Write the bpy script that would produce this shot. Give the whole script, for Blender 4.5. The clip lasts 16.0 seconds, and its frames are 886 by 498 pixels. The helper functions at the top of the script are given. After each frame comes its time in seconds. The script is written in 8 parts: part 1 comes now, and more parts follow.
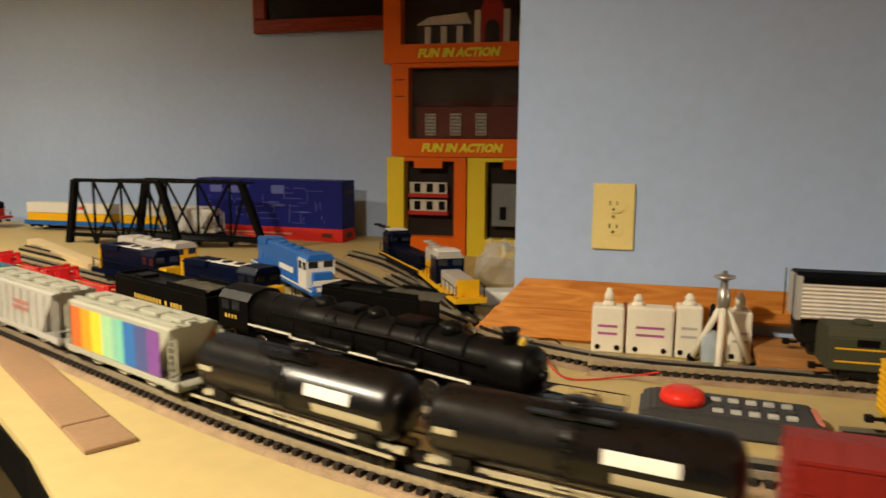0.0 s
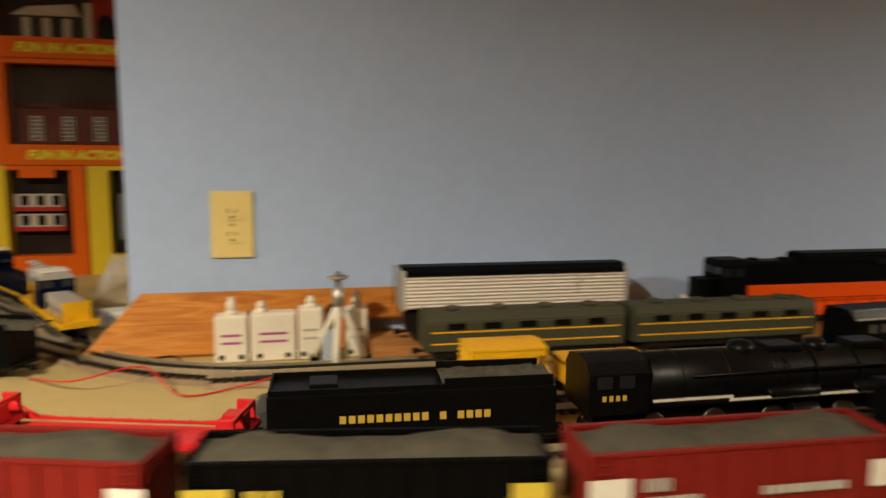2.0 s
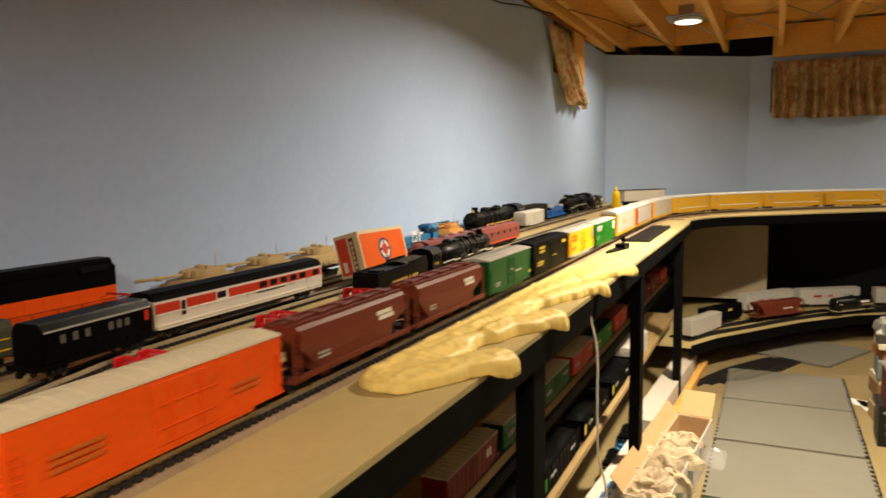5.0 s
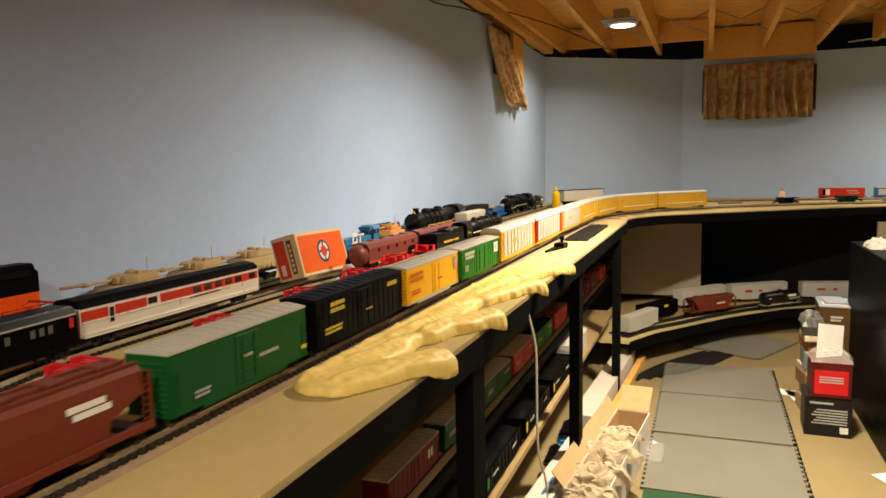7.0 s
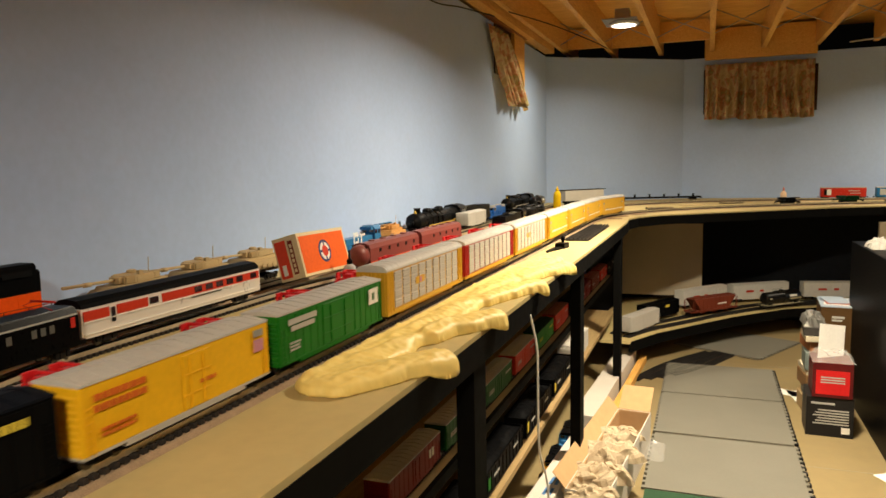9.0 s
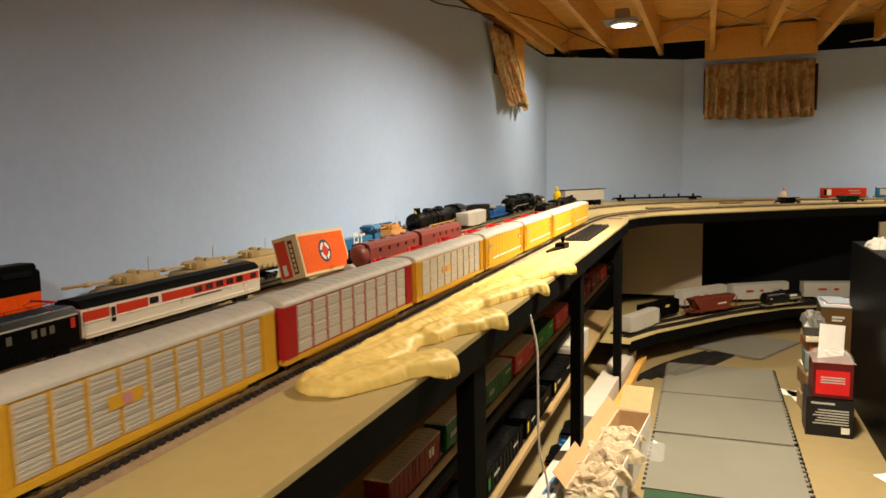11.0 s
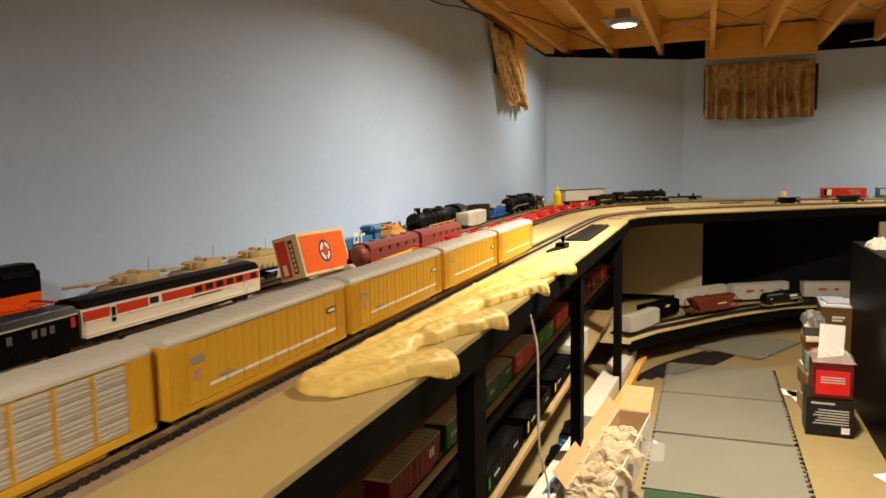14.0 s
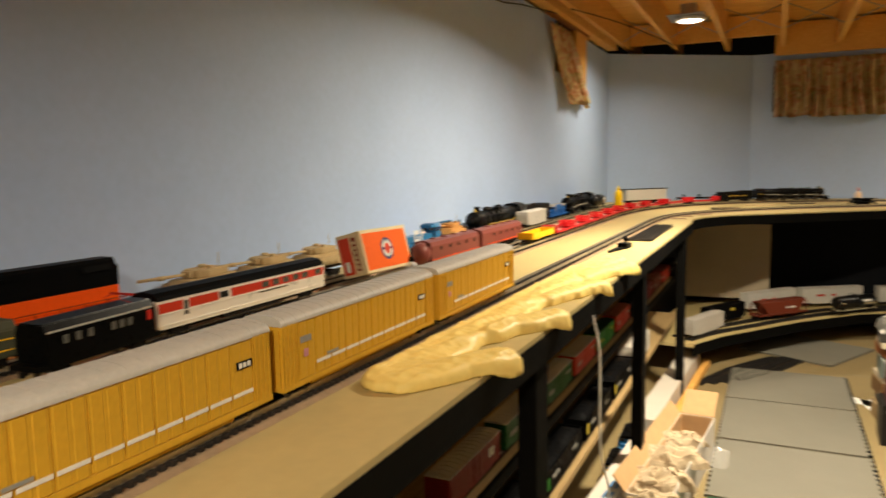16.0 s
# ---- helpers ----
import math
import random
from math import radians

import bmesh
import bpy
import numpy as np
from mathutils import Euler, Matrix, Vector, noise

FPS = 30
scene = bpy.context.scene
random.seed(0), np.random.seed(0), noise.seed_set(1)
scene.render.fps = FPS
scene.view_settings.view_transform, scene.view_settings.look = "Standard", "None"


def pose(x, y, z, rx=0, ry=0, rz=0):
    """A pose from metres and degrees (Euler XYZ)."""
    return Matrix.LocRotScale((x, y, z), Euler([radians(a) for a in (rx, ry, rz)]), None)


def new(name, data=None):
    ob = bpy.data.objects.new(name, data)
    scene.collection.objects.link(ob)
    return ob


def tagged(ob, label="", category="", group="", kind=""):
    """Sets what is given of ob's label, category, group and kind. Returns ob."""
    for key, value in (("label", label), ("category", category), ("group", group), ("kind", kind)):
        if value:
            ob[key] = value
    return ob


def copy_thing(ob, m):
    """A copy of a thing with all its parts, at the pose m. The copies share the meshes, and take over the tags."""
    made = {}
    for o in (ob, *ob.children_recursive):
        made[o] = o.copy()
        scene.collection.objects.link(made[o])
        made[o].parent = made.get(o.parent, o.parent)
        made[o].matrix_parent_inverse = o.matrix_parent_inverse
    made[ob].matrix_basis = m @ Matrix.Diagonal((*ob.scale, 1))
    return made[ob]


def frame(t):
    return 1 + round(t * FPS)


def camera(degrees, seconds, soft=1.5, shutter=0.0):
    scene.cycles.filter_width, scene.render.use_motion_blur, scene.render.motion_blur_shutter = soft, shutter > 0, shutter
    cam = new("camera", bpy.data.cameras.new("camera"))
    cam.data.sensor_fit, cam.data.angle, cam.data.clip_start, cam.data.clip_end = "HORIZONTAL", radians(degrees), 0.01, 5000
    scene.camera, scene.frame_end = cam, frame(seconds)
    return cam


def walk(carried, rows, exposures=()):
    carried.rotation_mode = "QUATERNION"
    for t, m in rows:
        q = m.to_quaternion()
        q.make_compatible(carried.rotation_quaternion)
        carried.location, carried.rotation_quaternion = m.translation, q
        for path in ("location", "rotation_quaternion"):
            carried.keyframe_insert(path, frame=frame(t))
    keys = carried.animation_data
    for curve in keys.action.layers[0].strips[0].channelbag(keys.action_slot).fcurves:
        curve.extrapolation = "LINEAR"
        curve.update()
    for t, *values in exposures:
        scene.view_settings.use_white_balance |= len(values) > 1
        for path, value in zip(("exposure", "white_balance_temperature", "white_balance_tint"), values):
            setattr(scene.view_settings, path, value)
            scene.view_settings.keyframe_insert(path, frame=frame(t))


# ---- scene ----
cam = camera(64.0, 16.0, soft=1.6, shutter=0.5)


def head(t, yaw, pitch, roll):
    """The camera on its tripod head: it sits 0.18 m ahead of the axis on which it pans."""
    a = radians(yaw)
    return (t, pose(-0.179 * math.sin(a) - 0.0075 * math.cos(a), 0.179 * math.cos(a) - 0.0075 * math.sin(a), 1.30,
                    90 + pitch, roll, yaw))


PATH = [
    head(0.0, 14.63, -8.19, -0.45),
    head(0.5, 10.18, -8.09, -0.52),
    head(1.0, 5.23, -7.97, -0.55),
    head(1.5, 0.62, -7.82, -0.58),
    head(2.0, -11.81, -7.40, -0.45),
    head(2.5, -22.34, -7.09, -0.25),
    head(3.0, -30.13, -6.83, -0.10),
    head(3.5, -43.52, -6.59, 0.35),
    head(4.0, -51.87, -6.50, 0.57),
    head(4.5, -59.66, -6.53, 0.79),
    head(5.0, -65.17, -6.55, 0.93),
    head(5.5, -68.20, -6.55, 1.05),
    head(6.2, -69.55, -6.56, 1.13),
    head(7.3, -69.70, -6.56, 1.14),
    head(8.0, -69.61, -6.56, 1.14),
    head(12.0, -69.61, -6.56, 1.14),
    head(15.0, -69.58, -6.56, 1.14),
    head(15.5, -69.45, -6.56, 1.14),
    head(15.7, -68.9, -6.57, 1.10),
    head(16.0, -65.01, -6.59, 1.02)]
walk(cam, PATH)

# ---- light ----
world = bpy.data.worlds.new("world")
scene.world = world
world.use_nodes = True
world.node_tree.nodes["Background"].inputs[0].default_value = (1.0, 0.8, 0.6, 1)
world.node_tree.nodes["Background"].inputs[1].default_value = 0.001
scene.view_settings.exposure = 0.0
# The fifth disc, 4 W, is an added fill over the aisle floor.
LAMPS_AND_FILL = [(-1.05, -0.35), (3.1, -0.15), (5.55, 0.66), (6.05, -2.1), (3.4, -1.9), (-2.5, 1.15)]
WATTS = [90, 100, 18, 40, 4, 31]
CEIL = 2.30      # underside of the joists
for (x, y), w in zip(LAMPS_AND_FILL, WATTS):
    disc = bpy.data.lights.new("can_lamp", "AREA")
    disc.shape, disc.size = "DISK", 0.18
    disc.spread = radians(156)
    disc.energy, disc.color = w, (1.0, 0.87, 0.65)
    new("can_lamp", disc).matrix_world = pose(x, y, CEIL - 0.03)

# ---- materials ----
MATS = {}


def nodes(name):
    m = bpy.data.materials.new(name)
    m.use_nodes = True
    return m, m.node_tree.nodes, m.node_tree.links, m.node_tree.nodes["Principled BSDF"]


def mat(name, color, rough=0.5, metal=0.0, vary=0.12, scale=30.0, bump=0.0, coat=0.0, spec=0.10, dust=0.0):
    """A surface with grain and blotches at two scales, dust lying on what faces up, and a little relief."""
    if name in MATS:
        return MATS[name]
    m, n, l, b = nodes(name)
    co = n.new("ShaderNodeTexCoord")
    big, small = n.new("ShaderNodeTexNoise"), n.new("ShaderNodeTexNoise")
    big.inputs["Scale"].default_value, small.inputs["Scale"].default_value = scale * 0.25, scale * 4
    small.inputs["Detail"].default_value = 6
    for t in (big, small):
        l.new(co.outputs["Object"], t.inputs["Vector"])
    add = n.new("ShaderNodeMath")
    add.operation = "ADD"
    l.new(big.outputs["Fac"], add.inputs[0])
    l.new(small.outputs["Fac"], add.inputs[1])
    ramp = n.new("ShaderNodeMapRange")
    ramp.inputs["From Min"].default_value, ramp.inputs["From Max"].default_value = 0.6, 1.4
    ramp.inputs["To Min"].default_value, ramp.inputs["To Max"].default_value = 1 - vary, 1 + vary
    l.new(add.outputs[0], ramp.inputs["Value"])
    mul = n.new("ShaderNodeMix")
    mul.data_type, mul.blend_type = "RGBA", "MULTIPLY"
    mul.inputs["Factor"].default_value = 1.0
    mul.inputs["A"].default_value = (*color, 1)
    l.new(ramp.outputs["Result"], mul.inputs["B"])
    out = mul.outputs["Result"]
    if dust:
        geo, sep, dn = n.new("ShaderNodeNewGeometry"), n.new("ShaderNodeSeparateXYZ"), n.new("ShaderNodeMath")
        l.new(geo.outputs["Normal"], sep.inputs[0])
        dn.operation, dn.inputs[1].default_value = "MULTIPLY", dust
        dn.use_clamp = True
        l.new(sep.outputs["Z"], dn.inputs[0])
        mx = n.new("ShaderNodeMix")
        mx.data_type = "RGBA"
        l.new(dn.outputs[0], mx.inputs["Factor"])
        l.new(out, mx.inputs["A"])
        mx.inputs["B"].default_value = (0.32, 0.30, 0.27, 1)
        out = mx.outputs["Result"]
    l.new(out, b.inputs["Base Color"])
    rr = n.new("ShaderNodeMapRange")
    rr.inputs["To Min"].default_value, rr.inputs["To Max"].default_value = max(0.03, rough - 0.1), min(1, rough + 0.1)
    l.new(small.outputs["Fac"], rr.inputs["Value"])
    l.new(rr.outputs["Result"], b.inputs["Roughness"])
    b.inputs["Metallic"].default_value = metal
    b.inputs["Specular IOR Level"].default_value = spec
    b.inputs["Coat Weight"].default_value = coat
    if bump:
        bp = n.new("ShaderNodeBump")
        bp.inputs["Strength"].default_value, bp.inputs["Distance"].default_value = bump, 0.002
        l.new(small.outputs["Fac"], bp.inputs["Height"])
        l.new(bp.outputs["Normal"], b.inputs["Normal"])
    MATS[name] = m
    return m


def wood(name, a, b_, scale=6.0, rough=0.5, stretch=(1, 12, 12), rings=2.0):
    if name in MATS:
        return MATS[name]
    m, n, l, b = nodes(name)
    co, mp = n.new("ShaderNodeTexCoord"), n.new("ShaderNodeMapping")
    mp.inputs["Scale"].default_value = stretch
    inf = n.new("ShaderNodeObjectInfo")
    sh = n.new("ShaderNodeVectorMath")
    sh.operation = "ADD"
    l.new(co.outputs["Object"], sh.inputs[0])
    sc = n.new("ShaderNodeVectorMath")
    sc.operation = "SCALE"
    sc.inputs[0].default_value = (7, 5, 3)
    l.new(inf.outputs["Random"], sc.inputs["Scale"])
    l.new(sc.outputs[0], sh.inputs[1])
    l.new(sh.outputs[0], mp.inputs["Vector"])
    no = n.new("ShaderNodeTexNoise")
    no.inputs["Scale"].default_value, no.inputs["Detail"].default_value = scale, 8
    no.inputs["Distortion"].default_value = rings
    l.new(mp.outputs[0], no.inputs["Vector"])
    rp = n.new("ShaderNodeValToRGB")
    rp.color_ramp.elements[0].position, rp.color_ramp.elements[1].position = 0.3, 0.7
    rp.color_ramp.elements[0].color, rp.color_ramp.elements[1].color = (*a, 1), (*b_, 1)
    l.new(no.outputs["Fac"], rp.inputs["Fac"])
    l.new(rp.outputs["Color"], b.inputs["Base Color"])
    b.inputs["Roughness"].default_value = rough
    b.inputs["Specular IOR Level"].default_value = 0.12
    bp = n.new("ShaderNodeBump")
    bp.inputs["Strength"].default_value, bp.inputs["Distance"].default_value = 0.2, 0.002
    l.new(no.outputs["Fac"], bp.inputs["Height"])
    l.new(bp.outputs["Normal"], b.inputs["Normal"])
    MATS[name] = m
    return m


def glow(name, color, strength):
    m, n, l, b = nodes(name)
    b.inputs["Emission Color"].default_value, b.inputs["Emission Strength"].default_value = (*color, 1), strength
    return m


WALL = mat("wall_paint", (0.42, 0.545, 0.79), 0.75, vary=0.05, scale=12, bump=0.15)
TOP = mat("table_top", (0.50, 0.395, 0.18), 0.55, vary=0.10, scale=8, bump=0.05)
BLACK = mat("black_paint", (0.004, 0.0038, 0.0035), 0.65, vary=0.3, scale=10, bump=0.1, spec=0.03)
JOIST = wood("joist_pine", (0.60, 0.29, 0.060), (0.82, 0.47, 0.13))
PLY = wood("plywood", (0.66, 0.34, 0.075), (0.86, 0.52, 0.15), scale=3, stretch=(6, 1, 6))
SHELFW = wood("shelf_wood", (0.30, 0.20, 0.09), (0.40, 0.28, 0.13), scale=4)
FLOOR = mat("floor_vinyl", (0.245, 0.185, 0.090), 0.5, vary=0.12, scale=4)
STEEL = mat("rail_steel", (0.58, 0.50, 0.36), 0.38, 0.7, 0.25, 60)
TIE = mat("tie_plastic", (0.030, 0.024, 0.020), 0.7, vary=0.35, scale=40)
CORK = mat("cork_roadbed", (0.30, 0.21, 0.13), 0.9, vary=0.35, scale=150, bump=0.4)
IVORY = mat("ivory_plastic", (0.80, 0.66, 0.27), 0.35, vary=0.04)
DARKP = mat("dark_plastic", (0.005, 0.005, 0.005), 0.45, vary=0.2, spec=0.06)
WHITE = mat("white_print", (0.78, 0.76, 0.70), 0.55, vary=0.08)


# ---- mesh helpers ----
def bm_box(bm, x0, x1, y0, y1, z0, z1, m=0):
    vs = [bm.verts.new(p) for p in ((x0, y0, z0), (x1, y0, z0), (x1, y1, z0), (x0, y1, z0),
                                    (x0, y0, z1), (x1, y0, z1), (x1, y1, z1), (x0, y1, z1))]
    fs = []
    for q in ((0, 3, 2, 1), (4, 5, 6, 7), (0, 1, 5, 4), (1, 2, 6, 5), (2, 3, 7, 6), (3, 0, 4, 7)):
        f = bm.faces.new([vs[i] for i in q])
        f.material_index = m
        fs.append(f)
    return vs


def box(x0, x1, y0, y1, z0, z1, bevel=0.0, seg=2):
    bm = bmesh.new()
    bm_box(bm, x0, x1, y0, y1, z0, z1)
    if bevel:
        bmesh.ops.bevel(bm, geom=bm.edges[:], offset=bevel, segments=seg, affect="EDGES", profile=0.7)
    return bm


def boxes(rows, bevel=0.0):
    bm = bmesh.new()
    for r in rows:
        bm_box(bm, *r)
    if bevel:
        bmesh.ops.bevel(bm, geom=bm.edges[:], offset=bevel, segments=1, affect="EDGES")
    return bm


def prism(outline, x0, x1, axis="x", bevel=0.0):
    """An outline of (a, b) pairs drawn out along an axis: x keeps (y, z), y keeps (x, z), z keeps (x, y)."""
    bm = bmesh.new()
    put = {"x": lambda a, b, c: (c, a, b), "y": lambda a, b, c: (a, c, b), "z": lambda a, b, c: (a, b, c)}[axis]
    lo = [bm.verts.new(put(a, b, x0)) for a, b in outline]
    hi = [bm.verts.new(put(a, b, x1)) for a, b in outline]
    n = len(outline)
    bm.faces.new(lo[::-1]), bm.faces.new(hi)
    for i in range(n):
        bm.faces.new((lo[i], lo[(i + 1) % n], hi[(i + 1) % n], hi[i]))
    bmesh.ops.recalc_face_normals(bm, faces=bm.faces[:])
    if bevel:
        bmesh.ops.bevel(bm, geom=[e for e in bm.edges if e.calc_face_angle(0) > 0.5], offset=bevel, segments=2, affect="EDGES")
    return bm


def lathe(profile, axis="z", n=20, at=(0, 0, 0)):
    """A turned body: profile of (radius, height)."""
    bm = bmesh.new()
    put = {"z": lambda r, h, a: (r * math.cos(a), r * math.sin(a), h), "x": lambda r, h, a: (h, r * math.cos(a), r * math.sin(a)),
           "y": lambda r, h, a: (r * math.sin(a), h, r * math.cos(a))}[axis]
    rings = []
    for r, h in profile:
        rings.append([bm.verts.new(Vector(put(max(r, 1e-4), h, 2 * math.pi * i / n)) + Vector(at)) for i in range(n)])
    for a, b in zip(rings, rings[1:]):
        for i in range(n):
            bm.faces.new((a[i], a[(i + 1) % n], b[(i + 1) % n], b[i]))
    bm.faces.new(rings[0][::-1]), bm.faces.new(rings[-1])
    bmesh.ops.recalc_face_normals(bm, faces=bm.faces[:])
    for f in bm.faces:
        f.smooth = len(f.verts) == 4
    return bm


def rod(pts, r, n=6):
    """A round bar through points."""
    bm = bmesh.new()
    pts = [Vector(p) for p in pts]
    rings = []
    for i, p in enumerate(pts):
        d = (pts[min(i + 1, len(pts) - 1)] - pts[max(i - 1, 0)]).normalized()
        u = d.orthogonal().normalized() if i == 0 else (u - d * u.dot(d)).normalized()
        w = d.cross(u)
        rings.append([bm.verts.new(p + r * (math.cos(2 * math.pi * k / n) * u + math.sin(2 * math.pi * k / n) * w)) for k in range(n)])
    for a, b in zip(rings, rings[1:]):
        for k in range(n):
            f = bm.faces.new((a[k], a[(k + 1) % n], b[(k + 1) % n], b[k]))
            f.smooth = True
    bm.faces.new(rings[0][::-1]), bm.faces.new(rings[-1])
    return bm


def join(*bms):
    out = bmesh.new()
    for b in bms:
        me = bpy.data.meshes.new("tmp")
        b.to_mesh(me)
        b.free()
        out.from_mesh(me)
        bpy.data.meshes.remove(me)
    return out


def moved(bm, m):
    bm.transform(m)
    return bm


def sweep(path, outline):
    """A flat outline of (side, height) carried along a path of (x, y, z); side is to the left of the way."""
    bm = bmesh.new()
    rings = []
    for i, p in enumerate(path):
        a, b = Vector(path[max(i - 1, 0)]), Vector(path[min(i + 1, len(path) - 1)])
        d = (b - a)
        side = Vector((-d.y, d.x, 0)).normalized()
        rings.append([bm.verts.new(Vector(p) + side * s + Vector((0, 0, h))) for s, h in outline])
    n = len(outline)
    for a, b in zip(rings, rings[1:]):
        for k in range(n):
            bm.faces.new((a[k], a[(k + 1) % n], b[(k + 1) % n], b[k]))
    bm.faces.new(rings[0][::-1]), bm.faces.new(rings[-1])
    bmesh.ops.recalc_face_normals(bm, faces=bm.faces[:])
    return bm


def thing(name, bm=None, material=None, label="", category="", group="", kind="", at=None):
    if bm is None:
        ob = new(name)
        ob.empty_display_size = 0.05
    else:
        me = bpy.data.meshes.new(name)
        bm.to_mesh(me)
        bm.free()
        ob = new(name, me)
        for m in (material if isinstance(material, (list, tuple)) else [material]):
            me.materials.append(m)
    if at is not None:
        ob.matrix_world = at
    return tagged(ob, label, category, group, kind)


def part(name, bm, material, parent, label=""):
    ob = thing(name, bm, material, label)
    ob.parent = parent
    return ob


def text_bm(words, size, bold=0.0):
    cu = bpy.data.curves.new("words", "FONT")
    cu.body, cu.size, cu.align_x, cu.align_y = words, size, "CENTER", "CENTER"
    cu.offset, cu.extrude, cu.resolution_u = bold, 0.0006, 2
    ob = bpy.data.objects.new("words", cu)
    me = bpy.data.meshes.new_from_object(ob)
    bm = bmesh.new()
    bm.from_mesh(me)
    bpy.data.objects.remove(ob), bpy.data.curves.remove(cu), bpy.data.meshes.remove(me)
    return bm


UP_FRONT = Matrix.Rotation(radians(90), 4, "X")      # lettering on a side that faces -y
# ---- the room ----
T = 0.965            # table top
WY = 1.43            # the long wall
CX = -0.245          # its end, where the recess begins
BACK = 2.68          # the back wall of the recess
C1, C2 = (6.49, WY), (7.28, 0.30)      # the corners of the slanting wall
TOPZ = 2.25
LEFT, RIGHT, REAR = -4.2, 7.28, -4.9


def wall(name, a, b, z0, z1, thick=0.12, label="pale blue painted plasterboard wall"):
    d = Vector((b[0] - a[0], b[1] - a[1], 0))
    nrm = Vector((-d.y, d.x, 0)).normalized() * thick       # away from the room when walked clockwise
    pts = [a, b, (b[0] + nrm.x, b[1] + nrm.y), (a[0] + nrm.x, a[1] + nrm.y)]
    return thing(name, prism(pts, z0, z1, "z"), WALL, label, "wall", kind="structure")


wall("wall_north", (CX, WY), C1, 0, TOPZ)
wall("wall_recess_side", (CX, BACK), (CX, WY + 0.122), 0, TOPZ, 0.10)
wall("wall_recess_back", (LEFT, BACK), (CX + 0.1, BACK), 0, TOPZ)
wall("wall_corner", C1, C2, 0, TOPZ)
wall("wall_east", C2, (RIGHT, REAR), 0, TOPZ)
wall("wall_south", (RIGHT, REAR), (LEFT, REAR), 0, CEIL + 0.25)
wall("wall_west", (LEFT, REAR), (LEFT, BACK), 0, CEIL + 0.25)
thing("floor", box(LEFT - 0.2, RIGHT + 0.4, REAR - 0.2, BACK + 0.2, -0.1, 0), FLOOR, "cream sheet vinyl floor with square joints",
      "floor", kind="structure")
thing("ceiling", box(LEFT - 0.2, RIGHT + 0.4, REAR - 0.2, BACK + 0.2, CEIL + 0.22, CEIL + 0.26), PLY,
      "bare plywood subfloor above the open joists", "ceiling", kind="structure")
JY = [1.30, 0.92, 0.505, 0.06, -0.37, -0.80, -1.25, -1.68, -2.1, -2.55, -3.0, -3.4]
for y in JY:
    thing("joist", box(LEFT, RIGHT, y - 0.02, y + 0.02, CEIL, CEIL + 0.22), JOIST, "bare pine ceiling joist", "joist",
          "ceiling joists", "structure")

# ---- the table ----
EDGE = [(-2.35, -4.8), (-2.35, 0.2), (-2.3, 0.9), (-2.05, 1.3), (-1.6, 1.32), (-0.91, 0.92), (-0.68, 0.775), (-0.53, 0.665), (-0.3, 0.56), (0.0, 0.50), (0.4, 0.495), (4.4, 0.505), (4.62, 0.52),
        (4.80, 0.48), (5.0, 0.36), (5.23, 0.08), (5.5, -0.29), (5.85, -0.75), (6.05, -1.12), (6.15, -1.6), (6.2, -2.2)]
TABLE = EDGE + [(7.27, -2.2), (7.27, 0.30), (6.485, 1.425), (CX - 0.01, 1.425), (CX - 0.01, 2.67), (-4.1, 2.67), (-4.1, -4.8)]
thing("table_top", prism(TABLE, T - 0.02, T, "z"), TOP, "cream-painted plywood train table top along the wall", "table", kind="structure")
thing("fascia", sweep([(x, y, T - 0.02) for x, y in EDGE], [(-0.004, 0.012), (-0.004, -0.046), (0.016, -0.046), (0.016, 0.0)][::-1]),
      BLACK, "black-painted wooden fascia board under the table edge", "fascia", kind="structure")
for x in (1.565, 2.885, 4.22):
    thing("table_leg", box(x - 0.042, x + 0.042, 0.515, 0.555, 0, T - 0.02, 0.003), BLACK, "black-painted square wooden table leg",
          "leg", "table legs", "structure")
# ---- tracks ----
RAIL = T + 0.019         # top of the rails


def smooth(p, n=10):
    out = []
    for i in range(len(p) - 1):
        a, b, c, d = (Vector(p[j]) for j in (max(i - 1, 0), i, i + 1, min(i + 2, len(p) - 1)))
        for k in range(n):
            t = k / n
            out.append(0.5 * (2 * b + (c - a) * t + (2 * a - 5 * b + 4 * c - d) * t * t + (3 * b - a - 3 * c + d) * t ** 3))
    return out + [Vector(p[-1])]


def route(y0, far, bend=0.47):
    """From the far end round the corner, straight along the wall, then bending into the recess."""
    pts = smooth(far)
    x = far[-1][0] - 0.1
    while x > bend + 0.02:
        pts.append(Vector((x, y0)))
        x -= 0.1
    r, turn = 2.6 - (y0 - 0.71), radians(24)
    for i in range(13):
        a = turn * i / 12
        pts.append(Vector((bend - r * math.sin(a), y0 + r * (1 - math.cos(a)))))
    end = pts[-1].copy()
    for i in range(1, 18):
        pts.append(end + 0.1 * i * Vector((-math.cos(turn), math.sin(turn))))
    end, r = pts[-1].copy(), 0.9 + (y0 - 0.71)
    mid = end - r * Vector((math.sin(turn), math.cos(turn)))
    for i in range(1, 25):
        a = radians(66 + 114 * i / 24)
        pts.append(mid + r * Vector((math.cos(a), math.sin(a))))
    end = pts[-1].copy()
    for i in range(1, 54):
        pts.append(end + Vector((0, -0.1 * i)))
    return pts


